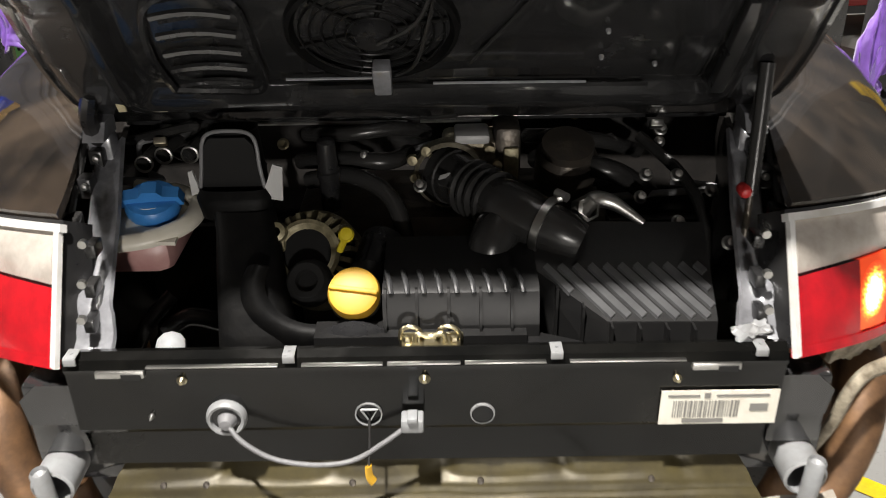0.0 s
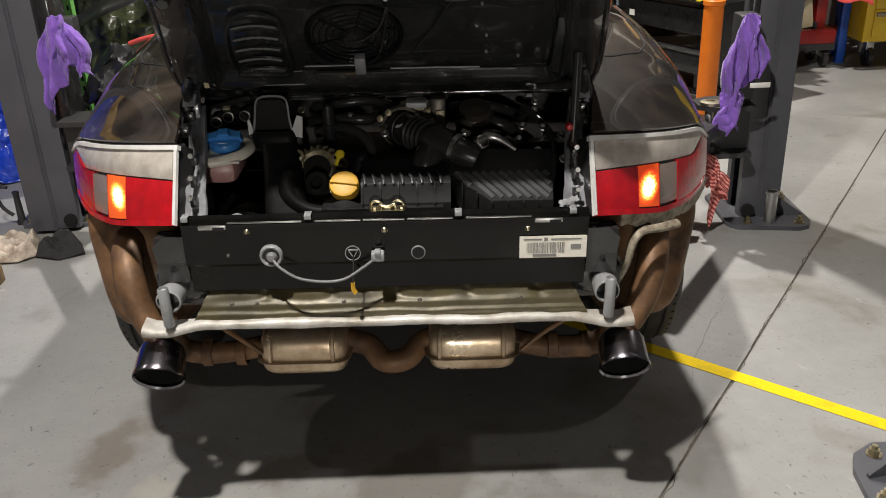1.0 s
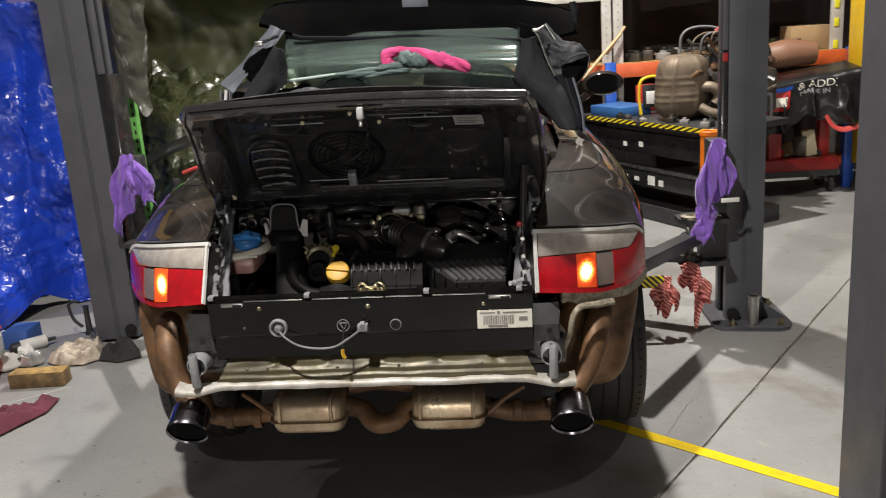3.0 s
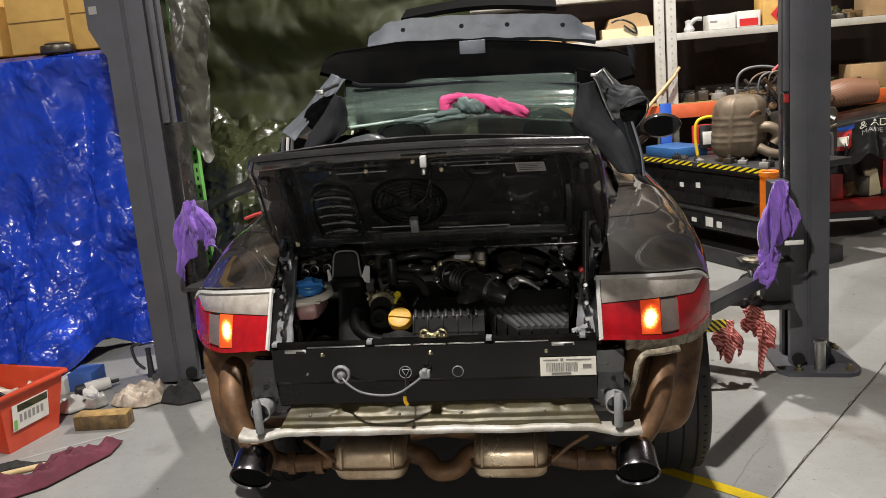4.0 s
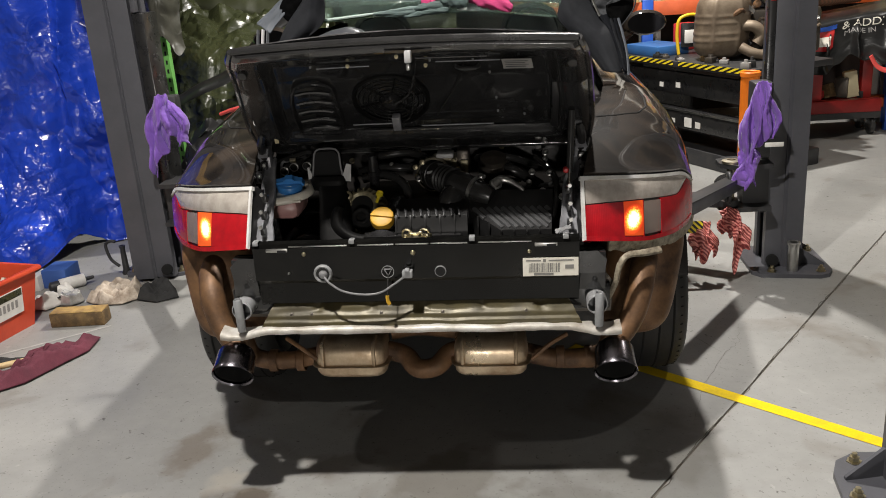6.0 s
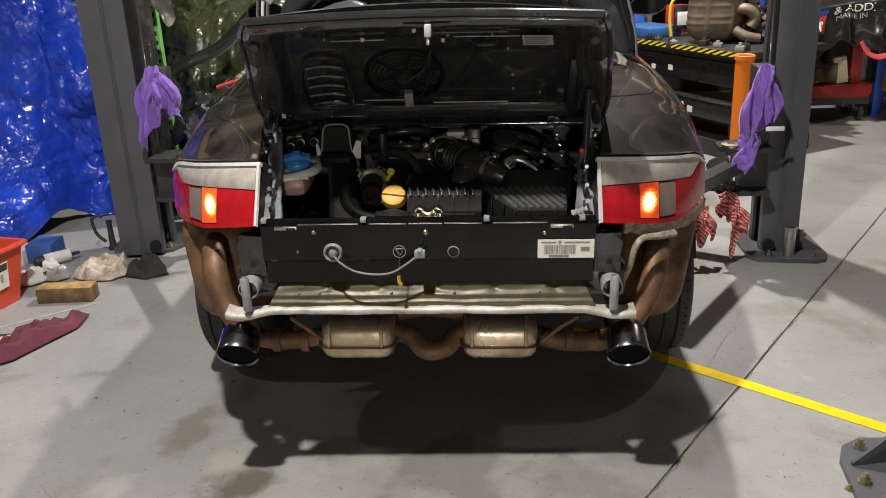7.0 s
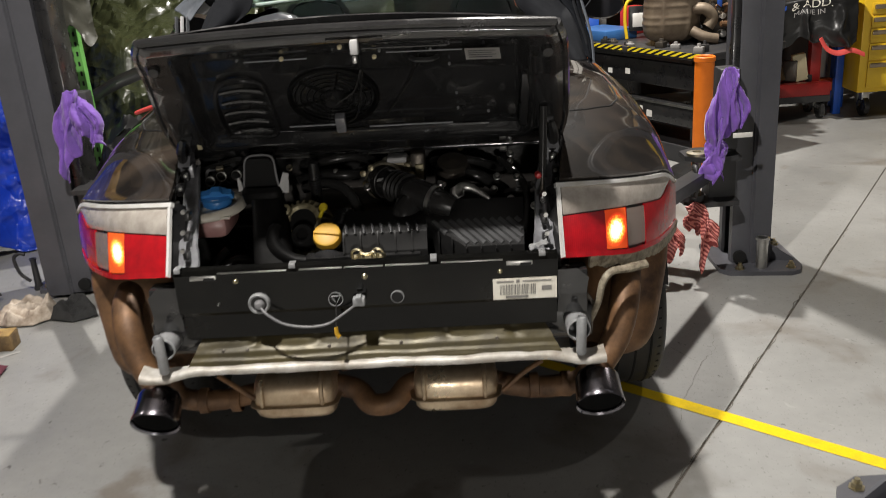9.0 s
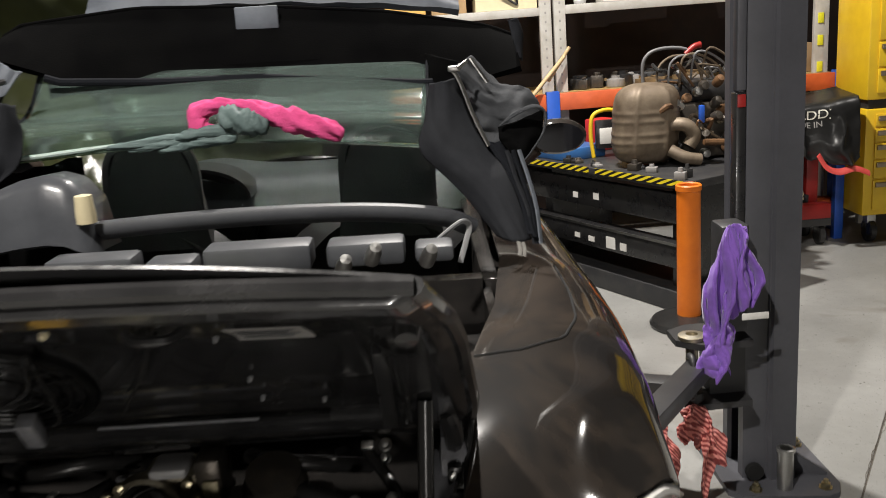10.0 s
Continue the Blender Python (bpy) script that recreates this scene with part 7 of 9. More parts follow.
canvas("canvas_fold", [(-0.50, 2.16, 1.53), (-0.56, 2.14, 1.44), (-0.61, 2.10, 1.37), (-0.67, 2.04, 1.25), (-0.70, 2.0, 1.14)], [(-0.465, 2.15, 1.514), (-0.462, 2.14, 1.441), (-0.478, 2.11, 1.365), (-0.60, 2.06, 1.275), (-0.665, 2.0, 1.14)], 0.03, 8, M_CANVAS, "limp grey canvas of the soft top", wrinkle=0.016)
for k in range(3):
    part("top_frame_strip", Geo().tube([(-0.745 + 0.02 * k, 2.16, 1.36), (-0.742 + 0.02 * k, 2.12, 1.30), (-0.735 + 0.02 * k, 2.08, 1.20)], 0.0075, 8, flat=0.6), M_SILVERP if k == 1 else M_INTER, car)
part("top_frame_bar", Geo().tube([(-0.57, 2.17, 1.545), (-0.54, 2.16, 1.55), (-0.52, 2.16, 1.558), (-0.49, 2.18, 1.568)], 0.007, 8), M_PLASTIC, car)
part("top_frame_joint", Geo().box(-0.585, -0.55, 2.15, 2.17, 1.530, 1.552, 0.005), M_STEEL, car)


# shut line of the folded-top flap on each wing
for s in (1, -1):
    pts = []
    for i in range(22):
        t = i / 21
        x = pw(t, [(0, 0.545), (0.3, 0.63), (0.55, 0.715), (0.75, 0.755), (0.9, 0.765), (1, 0.758)])
        y = pw(t, [(0, 1.48), (0.3, 1.50), (0.55, 1.56), (0.75, 1.66), (0.9, 1.80), (1, 1.95)])
        pts.append((s * x, y, shoulder(x, y) + 0.0005))
    part("shut_line", Geo().tube(pts, 0.0028, 6, steps=1), M_PITCH, car)


# ---- cloths ----
def drape(name, top, width, length, seed, material, label, category, spread=1.25, lean=0.0, depth=0.05, folds=3.0, ragged=0.12, skirt=None, group="", nu=72, nv=40):
    """A cloth hung over a point: bunched at the top, with deep folds and an uneven hem."""
    tx, ty, tz = top

    def fn(u, v):
        a = u - 0.5
        w = width * (0.55 + (spread - 0.55) * min(1, v * 1.7) ** 0.7)
        hem = length * (1 - ragged * (0.5 + 0.5 * math.sin(u * 19 + seed)) - ragged * 1.2 * nz(u * 4, seed, 1))
        if skirt:
            hem *= pw(u, skirt)
        fold_amp = depth * min(1, 0.25 + v * 1.3)
        s = math.sin(a * folds * 2 * math.pi + seed + 1.2 * nz(u * 3, v * 2, seed))
        s += 0.30 * math.sin(a * folds * 5.6 * math.pi + 2 * seed + 1.6 * nz(u * 5, v * 1.5, seed + 3)) * min(1, v * 2.2) + 0.14 * math.sin(a * folds * 12.6 * math.pi + seed)
        x = tx + w * a + lean * v + 0.014 * math.sin(v * 7 + u * 9 + seed)
        y = ty + fold_amp * s * 0.5 + 0.03 * (2 * a) ** 2 + 0.012 * nz(u * 9, v * 9, seed) - 0.03 * math.sin(min(v * 3, 1.57))
        z = tz - hem * v ** 1.05 - 0.10 * length * (2 * a) ** 2 * (1 - v) + 0.006 * nz(u * 14, v * 14, seed)
        return (x, y, z)

    return single(name, Geo().sheet(fn, nu, nv, 0.004), material, label, category, group, sharp=180)


def heap(name, outline, height, seed, material, label, category, n=96, k=30, rough=1.0):
    """A cloth dropped on the floor inside an outline of (x, y)."""
    cx, cy = sum(p[0] for p in outline) / len(outline), sum(p[1] for p in outline) / len(outline)
    m = len(outline)

    def fn(u, v):
        t = (u % 1.0) * m
        i = int(t) % m
        f = t - int(t)
        f = f * f * (3 - 2 * f)
        px, py = lerp(outline[i][0], outline[(i + 1) % m][0], f), lerp(outline[i][1], outline[(i + 1) % m][1], f)
        r = 1 - v
        r *= 1 + 0.10 * nz(math.cos(u * 6.28) * 3, math.sin(u * 6.28) * 3, seed) * v
        x, y = cx + (px - cx) * r, cy + (py - cy) * r
        p = Vector((x, y, seed))
        c1, c2 = noise.voronoi(p * 11 + noise.noise_vector(p * 6) * 0.8)[0], noise.voronoi(p * 26 + noise.noise_vector(p * 9))[0]
        crease = 0.35 * (c1[1] - c1[0]) + 0.30 * (c2[1] - c2[0]) + 0.65 * nz(x * 9, y * 9, seed) + 0.35 * nz(x * 24, y * 24, seed + 1) + 0.08 + 0.40 * (1 - min(1, 2.4 * abs(nz(x * 6 + y * 3 + 0.4 * nz(x * 9, y * 9, seed), y * 6 - x * 2, seed + 5))))
        z = 0.004 + height * max(0.05, 0.32 + 0.72 * crease * rough) * min(1, v * 4.0 + 0.08)
        return (x, y, z)

    return single(name, Geo().sheet(fn, n, k, 0.003), material, label, category, sharp=180)


drape("purple_cloth", (1.435, 2.665, 0.965), 0.125, 0.42, 1.3, M_PURPLE, "purple cotton work shirt hung on the lift carriage", "cloth", spread=1.30, folds=3.4, depth=0.055, skirt=[(0, 1.1), (0.15, 1.13), (0.36, 1.12), (0.42, 0.8), (0.7, 0.68), (1, 0.70)], lean=-0.02)
drape("purple_sleeve", (1.385, 2.64, 0.66), 0.10, 0.19, 4.2, M_PURPLE, "purple cotton sleeve hanging onto the lift arm", "cloth", spread=1.1, folds=1.5, depth=0.03, lean=-0.035)
single("cloth_tag", Geo().box(1.440, 1.525, 2.615, 2.620, 0.668, 0.690, 0.003), M_WHITE, "white plastic tag on the purple shirt", "tag")
drape("purple_cloth", (-1.50, 2.90, 1.035), 0.15, 0.43, 2.4, M_PURPLE, "purple cotton cloth hung on the lift carriage", "cloth", spread=1.55, folds=3.2, depth=0.05, ragged=0.16, skirt=[(0, 1.05), (0.22, 1.0), (0.36, 0.7), (0.6, 0.50), (0.85, 0.62), (1, 0.72)])
single("hook_block", Geo().box(-1.56, -1.44, 2.925, 3.0, 0.88, 1.02, 0.01), M_POSTDK, "dark steel latch block on the lift carriage", "latch block")
single("hook_block", Geo().box(1.40, 1.49, 2.69, 2.80, 0.60, 0.955, 0.01), M_POSTDK, "dark steel latch block on the lift carriage", "latch block")
drape("checked_rag", (1.30, 2.66, 0.375), 0.10, 0.27, 5.5, M_STRIPE, "red and white checked rag hanging from the lift arm", "rag", spread=1.3, folds=2.0, depth=0.05, ragged=0.3, skirt=[(0, 0.45), (0.4, 0.75), (0.62, 1.15), (0.72, 0.9), (1, 0.55)], lean=0.03)
drape("checked_rag", (1.19, 2.68, 0.30), 0.10, 0.20, 7.5, M_STRIPE, "red and white checked rag hanging in the shade of the arm", "rag", spread=1.2, folds=1.5, depth=0.04, ragged=0.3)

heap("maroon_rag", [(-1.70, 2.19), (-1.69, 2.05), (-1.76, 1.90), (-1.83, 1.74), (-2.05, 1.55), (-2.16, 1.56), (-2.08, 1.72), (-1.93, 1.90), (-1.80, 2.10)], 0.085, 3.0, M_MAROON, "crumpled maroon cloth lying on the concrete floor", "rag")
heap("navy_rag", [(-1.95, 1.66), (-2.05, 1.52), (-2.3, 1.48), (-2.4, 1.6), (-2.2, 1.74)], 0.05, 6.0, M_NAVY, "crumpled navy cloth lying on the concrete floor", "rag")
heap("grey_rag", [(-1.93, 1.99), (-2.02, 1.90), (-2.22, 1.83), (-2.26, 1.90), (-2.1, 1.98)], 0.03, 8.0, M_BLKCLOTH, "dark grey cloth lying on the concrete floor", "rag")
single("broom_stick", Geo().rod((-1.86, 1.935, 0.035), (-2.55, 1.56, 0.03), 0.014, 12), M_STICKW, "pale wooden broom stick lying across the rags", "broom stick")
single("paint_brush_head", Geo().box(-1.86, -1.76, 1.925, 1.965, 0.028, 0.05, 0.006, turned(0, 0, 0)), M_PLASTIC, "dark plastic tool end beside the maroon cloth", "tool")
heap("beige_rag", [(-2.0, 2.66), (-1.90, 2.60), (-1.78, 2.61), (-1.71, 2.68), (-1.74, 2.82), (-1.85, 2.87), (-1.97, 2.80)], 0.10, 11.0, M_BEIGE, "stained beige cloth heaped on the floor", "rag")
heap("black_rag", [(-1.72, 2.66), (-1.60, 2.62), (-1.50, 2.68), (-1.56, 2.80), (-1.70, 2.90), (-1.75, 2.80)], 0.075, 13.0, M_BLKCLOTH, "crumpled black cloth beside the beige rag", "rag")

block = thing("wood_block", (-1.895, 2.40, 0), "rough sawn timber block on the floor", "wood block")
wm = turned(-1.895, 2.395, 0, 0, 0, 3)
# sides darker brown than the top
part("core", Geo().box(-0.135, 0.135, -0.045, 0.045, 0.0, 0.070, 0.004, wm), M_WOODDK, block)
part("sawn_top", Geo().box(-0.132, 0.132, -0.043, 0.043, 0.071, 0.075, 0.001, wm), M_WOOD, block, "pale sawn face")


def tub(x, y, rz, w, d, h, label, with_label=True):
    """A moulded open tub with sloping sides and a rolled rim."""
    t = thing("storage_tub", (x, y, 0), label, "storage tub", "red tubs")
    m = turned(x, y, 0, 0, 0, rz)

    def side(inset, z, k):
        return [(sx * (w / 2 - inset), sy * (d / 2 - inset), z) for sx, sy in ((-1, -1), (1, -1), (1, 1), (-1, 1))]

    rings = [side(0.045, 0.0, 0), side(0.0, h, 0), side(0.004, h, 0), side(0.008, h - 0.01, 0), side(0.05, 0.006, 0)]
    v = [p for r in rings for p in r]
    f = [(3, 2, 1, 0), (16, 17, 18, 19)]
    for k in range(4):
        for i in range(4):
            f.append((k * 4 + i, k * 4 + (i + 1) % 4, k * 4 + 4 + (i + 1) % 4, k * 4 + 4 + i))
    part("shell", Geo().add(v, f, m), M_TUB, t)
    rim = [(sx * (w / 2 + 0.008), sy * (d / 2 + 0.008), h - 0.012) for sx, sy in ((-1, -1), (1, -1), (1, 1), (-1, 1), (-1, -1))]
    part("rim", Geo().tube([tuple(m @ Vector(p)) for p in rim], 0.014, 8, steps=1), M_TUB, t)
    if with_label:
        n = m @ pose(w / 2 - 0.016, 0, h * 0.52, 0, 8, 0)
        part("paper_label", Geo().box(0.0, 0.002, -0.13, 0.09, -0.055, 0.075, 0, n), M_WHITE, t, "white printed label")
        part("label_band", Geo().box(0.002, 0.003, -0.10, 0.085, 0.035, 0.07, 0, n), M_OLIVESH, t)
        part("label_mark", Geo().box(0.002, 0.003, -0.125, -0.105, -0.05, 0.0, 0, n), M_GREENST, t)
        for k in range(6):
            part("print_line", Geo().box(0.002, 0.003, -0.09 + k * 0.026, -0.075 + k * 0.026, -0.02, 0.02, 0, n), M_STICK, t)
    return t


tub(-2.365, 2.30, -14, 0.46, 0.40, 0.30, "red-orange plastic storage tub holding a black hose")
single("black_hose", Geo().tube([(-2.50, 2.28, 0.20), (-2.42, 2.16, 0.31), (-2.33, 2.06, 0.37), (-2.25, 2.06, 0.33), (-2.22, 2.14, 0.24), (-2.27, 2.24, 0.22), (-2.36, 2.16, 0.33), (-2.42, 2.06, 0.37), (-2.50, 2.16, 0.30)], 0.014, 10), M_RUBBER, "black rubber hose looped over the red tub", "hose")
single("tub_rag", Geo().sheet(lambda u, v: (lerp(-2.56, -2.24, u), lerp(2.22, 2.46, v), 0.20 + 0.06 * nz(u * 5, v * 5, 2) + 0.02 * nz(u * 14, v * 14)), 18, 14, 0.004), M_BEIGE, "pale crumpled cloth inside the red tub", "rag", sharp=180)
can = thing("red_canister", (-2.40, 1.93, 0), "red plastic canister with a worn black and white label", "canister")
part("body", Geo().lathe([(0.0, 0.0), (0.125, 0.0), (0.135, 0.012), (0.135, 0.35), (0.12, 0.39), (0.05, 0.40), (0, 0.40)], 32, turned(-2.40, 1.93, 0)), M_TUB, can)
part("label_sheet", Geo().sheet(lambda u, v: (-2.40 + 0.1365 * math.cos(lerp(-1.1, 0.7, u)), 1.93 + 0.1365 * math.sin(lerp(-1.1, 0.7, u)), lerp(0.18, 0.28, v)), 14, 4), M_WHITE, can, "white label")
for k in range(5):
    part("print_line", Geo().sheet(lambda u, v: (-2.40 + 0.1375 * math.cos(lerp(-1.0, 0.6, u)), 1.93 + 0.1375 * math.sin(lerp(-1.0, 0.6, u)), 0.192 + k * 0.017 + 0.009 * v), 12, 1), M_INK, can)

bb = thing("blue_box", (-2.29, 2.98, 0), "small blue cardboard box with a white end", "box")
part("body", Geo().box(-2.36, -2.22, 2.90, 3.06, 0.0, 0.105, 0.003, turned(0, 0, 0)), mat("blue_card", (0.04, 0.10, 0.34), 0.6, col2=(0.05, 0.12, 0.38), scale=8), bb)
part("white_end", Geo().box(-2.41, -2.362, 2.86, 3.0, 0.0, 0.085, 0.003), M_WHITE, bb)
for k, (x, y, r) in enumerate(((-2.20, 2.62, 0.075), (-2.08, 2.66, 0.060), (-2.15, 2.74, 0.055))):
    packet = heap("foil_packet", [(x + r * math.cos(a) * (1.2 if a < 2 else 0.9), y + r * math.sin(a)) for a in (0.2, 1.2, 2.0, 3.1, 4.0, 5.2)], 0.075, 21.0 + 3 * k, M_WHITE if k != 1 else M_FOIL, "torn crumpled white packet on the floor", "packet", n=60, k=16, rough=1.2)
    packet["group"] = "packets beside the tub"
single("plastic_scraper", Geo().box(-0.06, 0.06, -0.015, 0.015, 0.0, 0.012, 0.004, turned(-2.15, 2.66, 0.03, 0, -20, -40)), M_PLASTIC, "dark plastic tool among the packets", "tool")
tool = thing("air_tool", (-2.06, 3.0, 0), "white cylinder tool lying on the floor", "tool")
part("barrel", Geo().lathe([(0, 0), (0.032, 0), (0.034, 0.005), (0.034, 0.13), (0.028, 0.135), (0, 0.135)], 24, turned(-2.135, 2.935, 0.036, 90, 0, -48)), M_WHITE, tool)
part("nozzle", Geo().lathe([(0, -0.05), (0.009, -0.05), (0.011, -0.01), (0.02, 0.0)], 16, turned(-2.135, 2.935, 0.036, 90, 0, -48)), M_POSTDK, tool)
part("end_cap", Geo().lathe([(0.03, 0.135), (0.03, 0.18), (0.012, 0.19), (0, 0.19)], 16, turned(-2.135, 2.935, 0.036, 90, 0, -48)), M_POSTDK, tool)
jug = thing("oil_jug", (-1.975, 3.12, 0), "dark metal oil jug with a bent spout beside the column", "jug")
part("body", Geo().lathe([(0, 0), (0.024, 0), (0.026, 0.01), (0.018, 0.03), (0.014, 0.15), (0.018, 0.17), (0.010, 0.17), (0.010, 0.04)], 22, turned(-1.965, 3.10, 0)), M_POSTDK, jug)
part("spout", Geo().tube([(-1.995, 3.09, 0.05), (-2.035, 3.08, 0.10), (-2.05, 3.08, 0.18), (-2.02, 3.08, 0.205), (-1.99, 3.08, 0.20)], 0.009, 10), M_POSTDK, jug)
single("swivel_bolt", bolt(Geo(), 1.222, 0.83, 0.0, 0.010, 0.010), M_BRASS, "loose brass-coloured nut on the floor", "nut")


# ---- covered rack with the blue tarpaulin ----
rack = thing("shelf_rack", (-2.9, 4.0, 0), "green steel shelf rack hidden under a tarpaulin", "rack")
for x, y in ((-1.775, 3.62), (-4.6, 3.62), (-4.6, 4.35)):
    post = part("upright", Geo().box(x, x + 0.062, y, y + 0.05, 0, 2.75, 0.003), M_GREENST, rack, "green perforated upright")
    if y < 4 and x > -2:
        for k in range(50):
            z = 0.12 + k * 0.052
            for dx in (0.012, 0.038):
                part("slot", Geo().box(x + dx, x + dx + 0.011, y - 0.0015, y, z, z + 0.024), M_PITCH, post)
part("board", Geo().box(-4.6, -2.15, 3.60, 4.40, 1.83, 1.865), M_WOOD, rack)
part("board", Geo().box(-4.6, -2.15, 3.95, 4.40, 0.60, 0.635), M_WOOD, rack)


def crumple(x, z, seed, amp):
    """Faceted folds like a stiff plastic sheet."""
    p = Vector((x, z * 0.75, seed))
    a = noise.voronoi(p * 3.2)[0]
    b = noise.voronoi(p * 7.5 + Vector((5, 3, 1)))[0]
    c = noise.voronoi(p * 17 + Vector((1, 7, 2)))[0]
    return amp * ((a[1] - a[0]) * 0.9 + 0.42 * (b[1] - b[0]) + 0.13 * (c[1] - c[0]) + 0.45 * noise.noise(p * 2.1))


def blue(u, v):
    x = lerp(-4.7, -1.84, u)
    hem = 0.0
    if x > -2.62:
        hem = 0.11 * math.exp(-((x + 2.44) / 0.07) ** 2)
    z = lerp(1.885, 0.012 + hem, v)
    y = 3.585 - 0.02 * v
    foot = math.exp(-((x + 2.72) / 0.24) ** 2)
    y -= foot * 0.34 * smooth(0.7, 1.0, v) ** 1.2 + 0.06 * math.sin(x * 7 + 1) * v + 0.05 * math.sin(x * 3.1) * v
    y += 0.22 * smooth(-3.1, -3.6, x) * v + 0.22 * smooth(-2.6, -2.35, x) * v
    amp = 0.035 + 0.10 * smooth(0.45, 0.75, v) + 0.05 * smooth(0.14, 0.0, v) + 0.05 * smooth(-2.25, -1.95, x)
    y -= crumple(x, z, 0.3, amp) - 0.03
    # broad folds that hang slantwise
    y -= 0.10 * (1 - min(1, 2.6 * abs(nz(x * 1.3 + z * 0.55, z * 0.5, 11)))) ** 1.5 + 0.05 * (1 - min(1, 3 * abs(nz(x * 2.6 - z * 0.9, z * 1.1, 17)))) ** 2
    if v < 0.02:
        y, z = 3.62, 1.872
    return (x + 0.02 * nz(x * 4, z * 4, 5) * v, y, z)


tarp = thing("blue_tarpaulin", (-3.2, 3.6, 0), "crumpled shiny blue tarpaulin hung over the rack", "tarpaulin")
part("sheet", Geo().sheet(blue, 260, 180, 0.003), M_BLUETARP, tarp, sharp=22)
part("hem", Geo().tube([blue(i / 120, 1.0) for i in range(121)], 0.006, 6, steps=1), M_BLUETARP, tarp)
for x0, x1, h, d in ((-2.80, -2.42, 0.34, 0.3), (-2.40, -2.03, 0.40, 0.32), (-3.3, -2.86, 0.42, 0.3)):
    c = thing("carton", ((x0 + x1) / 2, 3.72, 1.875), "yellow-brown cardboard carton on the rack", "carton", "cartons on the rack")
    part("body", Geo().box(x0, x1, 3.66, 3.66 + d, 1.890, 1.890 + h, 0.01), M_CARDY, c)
    part("flap", Geo().box(x0 + 0.01, x1 - 0.01, 3.652, 3.66, 1.94 + h * 0.4, 1.943 + h * 0.4), M_WOODDK, c)
roll = thing("tape_roll", (-2.50, 3.60, 1.885), "dark roll of tape with a pale core on the rack edge", "tape roll")
part("ring", Geo().lathe([(0.05, 0), (0.095, 0), (0.1, 0.01), (0.1, 0.035), (0.095, 0.045), (0.05, 0.045)], 26, turned(-2.47, 3.60, 1.880)), M_GREASE, roll)
part("core", Geo().lathe([(0.03, 0.004), (0.065, 0.047), (0.075, 0.055), (0.05, 0.065), (0.03, 0.06)], 20, turned(-2.47, 3.60, 1.880)), M_STEEL, roll)


# ---- olive tarpaulins ----
def olive(u, v):
    x = lerp(-3.6, -0.15, u)
    z = lerp(3.3, 0.004, v)
    y = 5.62 + 0.05 * math.sin(x * 2.2 + z * 3.4) + 0.030 * math.sin(x * 1.6 - z * 9 + 2 * nz(x, z, 4)) + 0.016 * math.sin(x * 2.6 + z * 17) - 0.10 * abs(nz(x * 1.3, z * 2.4, 2)) - 0.3 * smooth(0.75, 1, v)
    return (x, y - crumple(x, z, 3.1, 0.035), z)


cover_sheet = thing("olive_tarpaulin", (-1.9, 5.6, 0), "dull olive green tarpaulin hung behind the car", "tarpaulin")
part("sheet", Geo().sheet(olive, 150, 130, 0.003), M_OLIVE, cover_sheet, sharp=40)
part("hem", Geo().tube([olive(1.0, i / 60) for i in range(61)], 0.006, 6, steps=1), M_OLIVE, cover_sheet)


def shiny(u, v):
    # a crumpled edge hanging beside the rack
    z = lerp(2.6, 1.24 + 0.05 * math.sin(u * 5) + 0.03 * math.sin(u * 13), v)
    x = lerp(-1.80, -1.60, u) + 0.035 * math.sin(z * 4 + 1) + 0.10 * smooth(1.4, 0.9, z) + 0.09 * smooth(1.70, 2.05, z)
    y = 3.56 + 0.06 * math.sin(u * 4 + z * 2) - crumple(x * 1.6, z, 6.0, 0.09)
    return (x, y, z)


single("crumpled_sheet", Geo().sheet(shiny, 26, 90, 0.003), M_GREYSH, "crumpled shiny grey-green sheet hanging beside the rack", "plastic sheet", sharp=20)


def pile(u, v):
    x = lerp(-2.05, -0.95, u)
    d = lerp(0, 1, v)
    y = 3.75 + 1.2 * d
    z = 0.35 + 0.78 * smooth(0.0, 0.45, d) + 0.12 * math.sin(x * 3) + 0.25 * smooth(0.4, 1, d) * (0.6 + 0.4 * math.sin(x * 5))
    return (x, y - 0.4 * crumple(x, d, 9, 0.1), z + crumple(x, d * 1.5, 4.0, 0.16) - 0.06)


single("draped_sheet", Geo().sheet(pile, 80, 70, 0.003), M_OLIVESH, "shiny crumpled olive sheet thrown over a pile", "plastic sheet", sharp=20)
single("pile_base", Geo().box(-1.95, -1.05, 4.1, 4.9, 0.0, 0.62, 0.05), M_BLKCLOTH, "dark covered crate under the olive sheet", "crate")
single("black_strip", Geo().tube([(-1.90, 3.70, 0.80), (-1.62, 3.74, 0.93), (-1.40, 3.78, 1.02), (-1.16, 3.86, 1.24), (-0.95, 4.0, 1.36)], [0.03, 0.045, 0.05, 0.045, 0.03], 10, flat=0.35), M_BLACKTARP, "black plastic strip lying across the olive sheet", "plastic strip")
heap2 = Geo().sheet(lambda u, v: (lerp(-1.72, -1.28, u), 3.42 + 0.2 * v + 0.05 * nz(u * 4, v * 4), 0.42 + 0.36 * math.sin(u * 2.6 + 0.3) * (0.4 + 0.6 * v) + 0.09 * nz(u * 7, v * 7, 3)), 24, 18, 0.004)
single("black_bag", heap2, M_BLACKTARP, "crumpled black plastic bag beside the lift arm", "bag", sharp=30)
single("bag_stand", Geo().box(-1.66, -1.34, 3.45, 3.6, 0.0, 0.42, 0.02), M_PLASTIC, "black plastic crate under the bag", "crate")
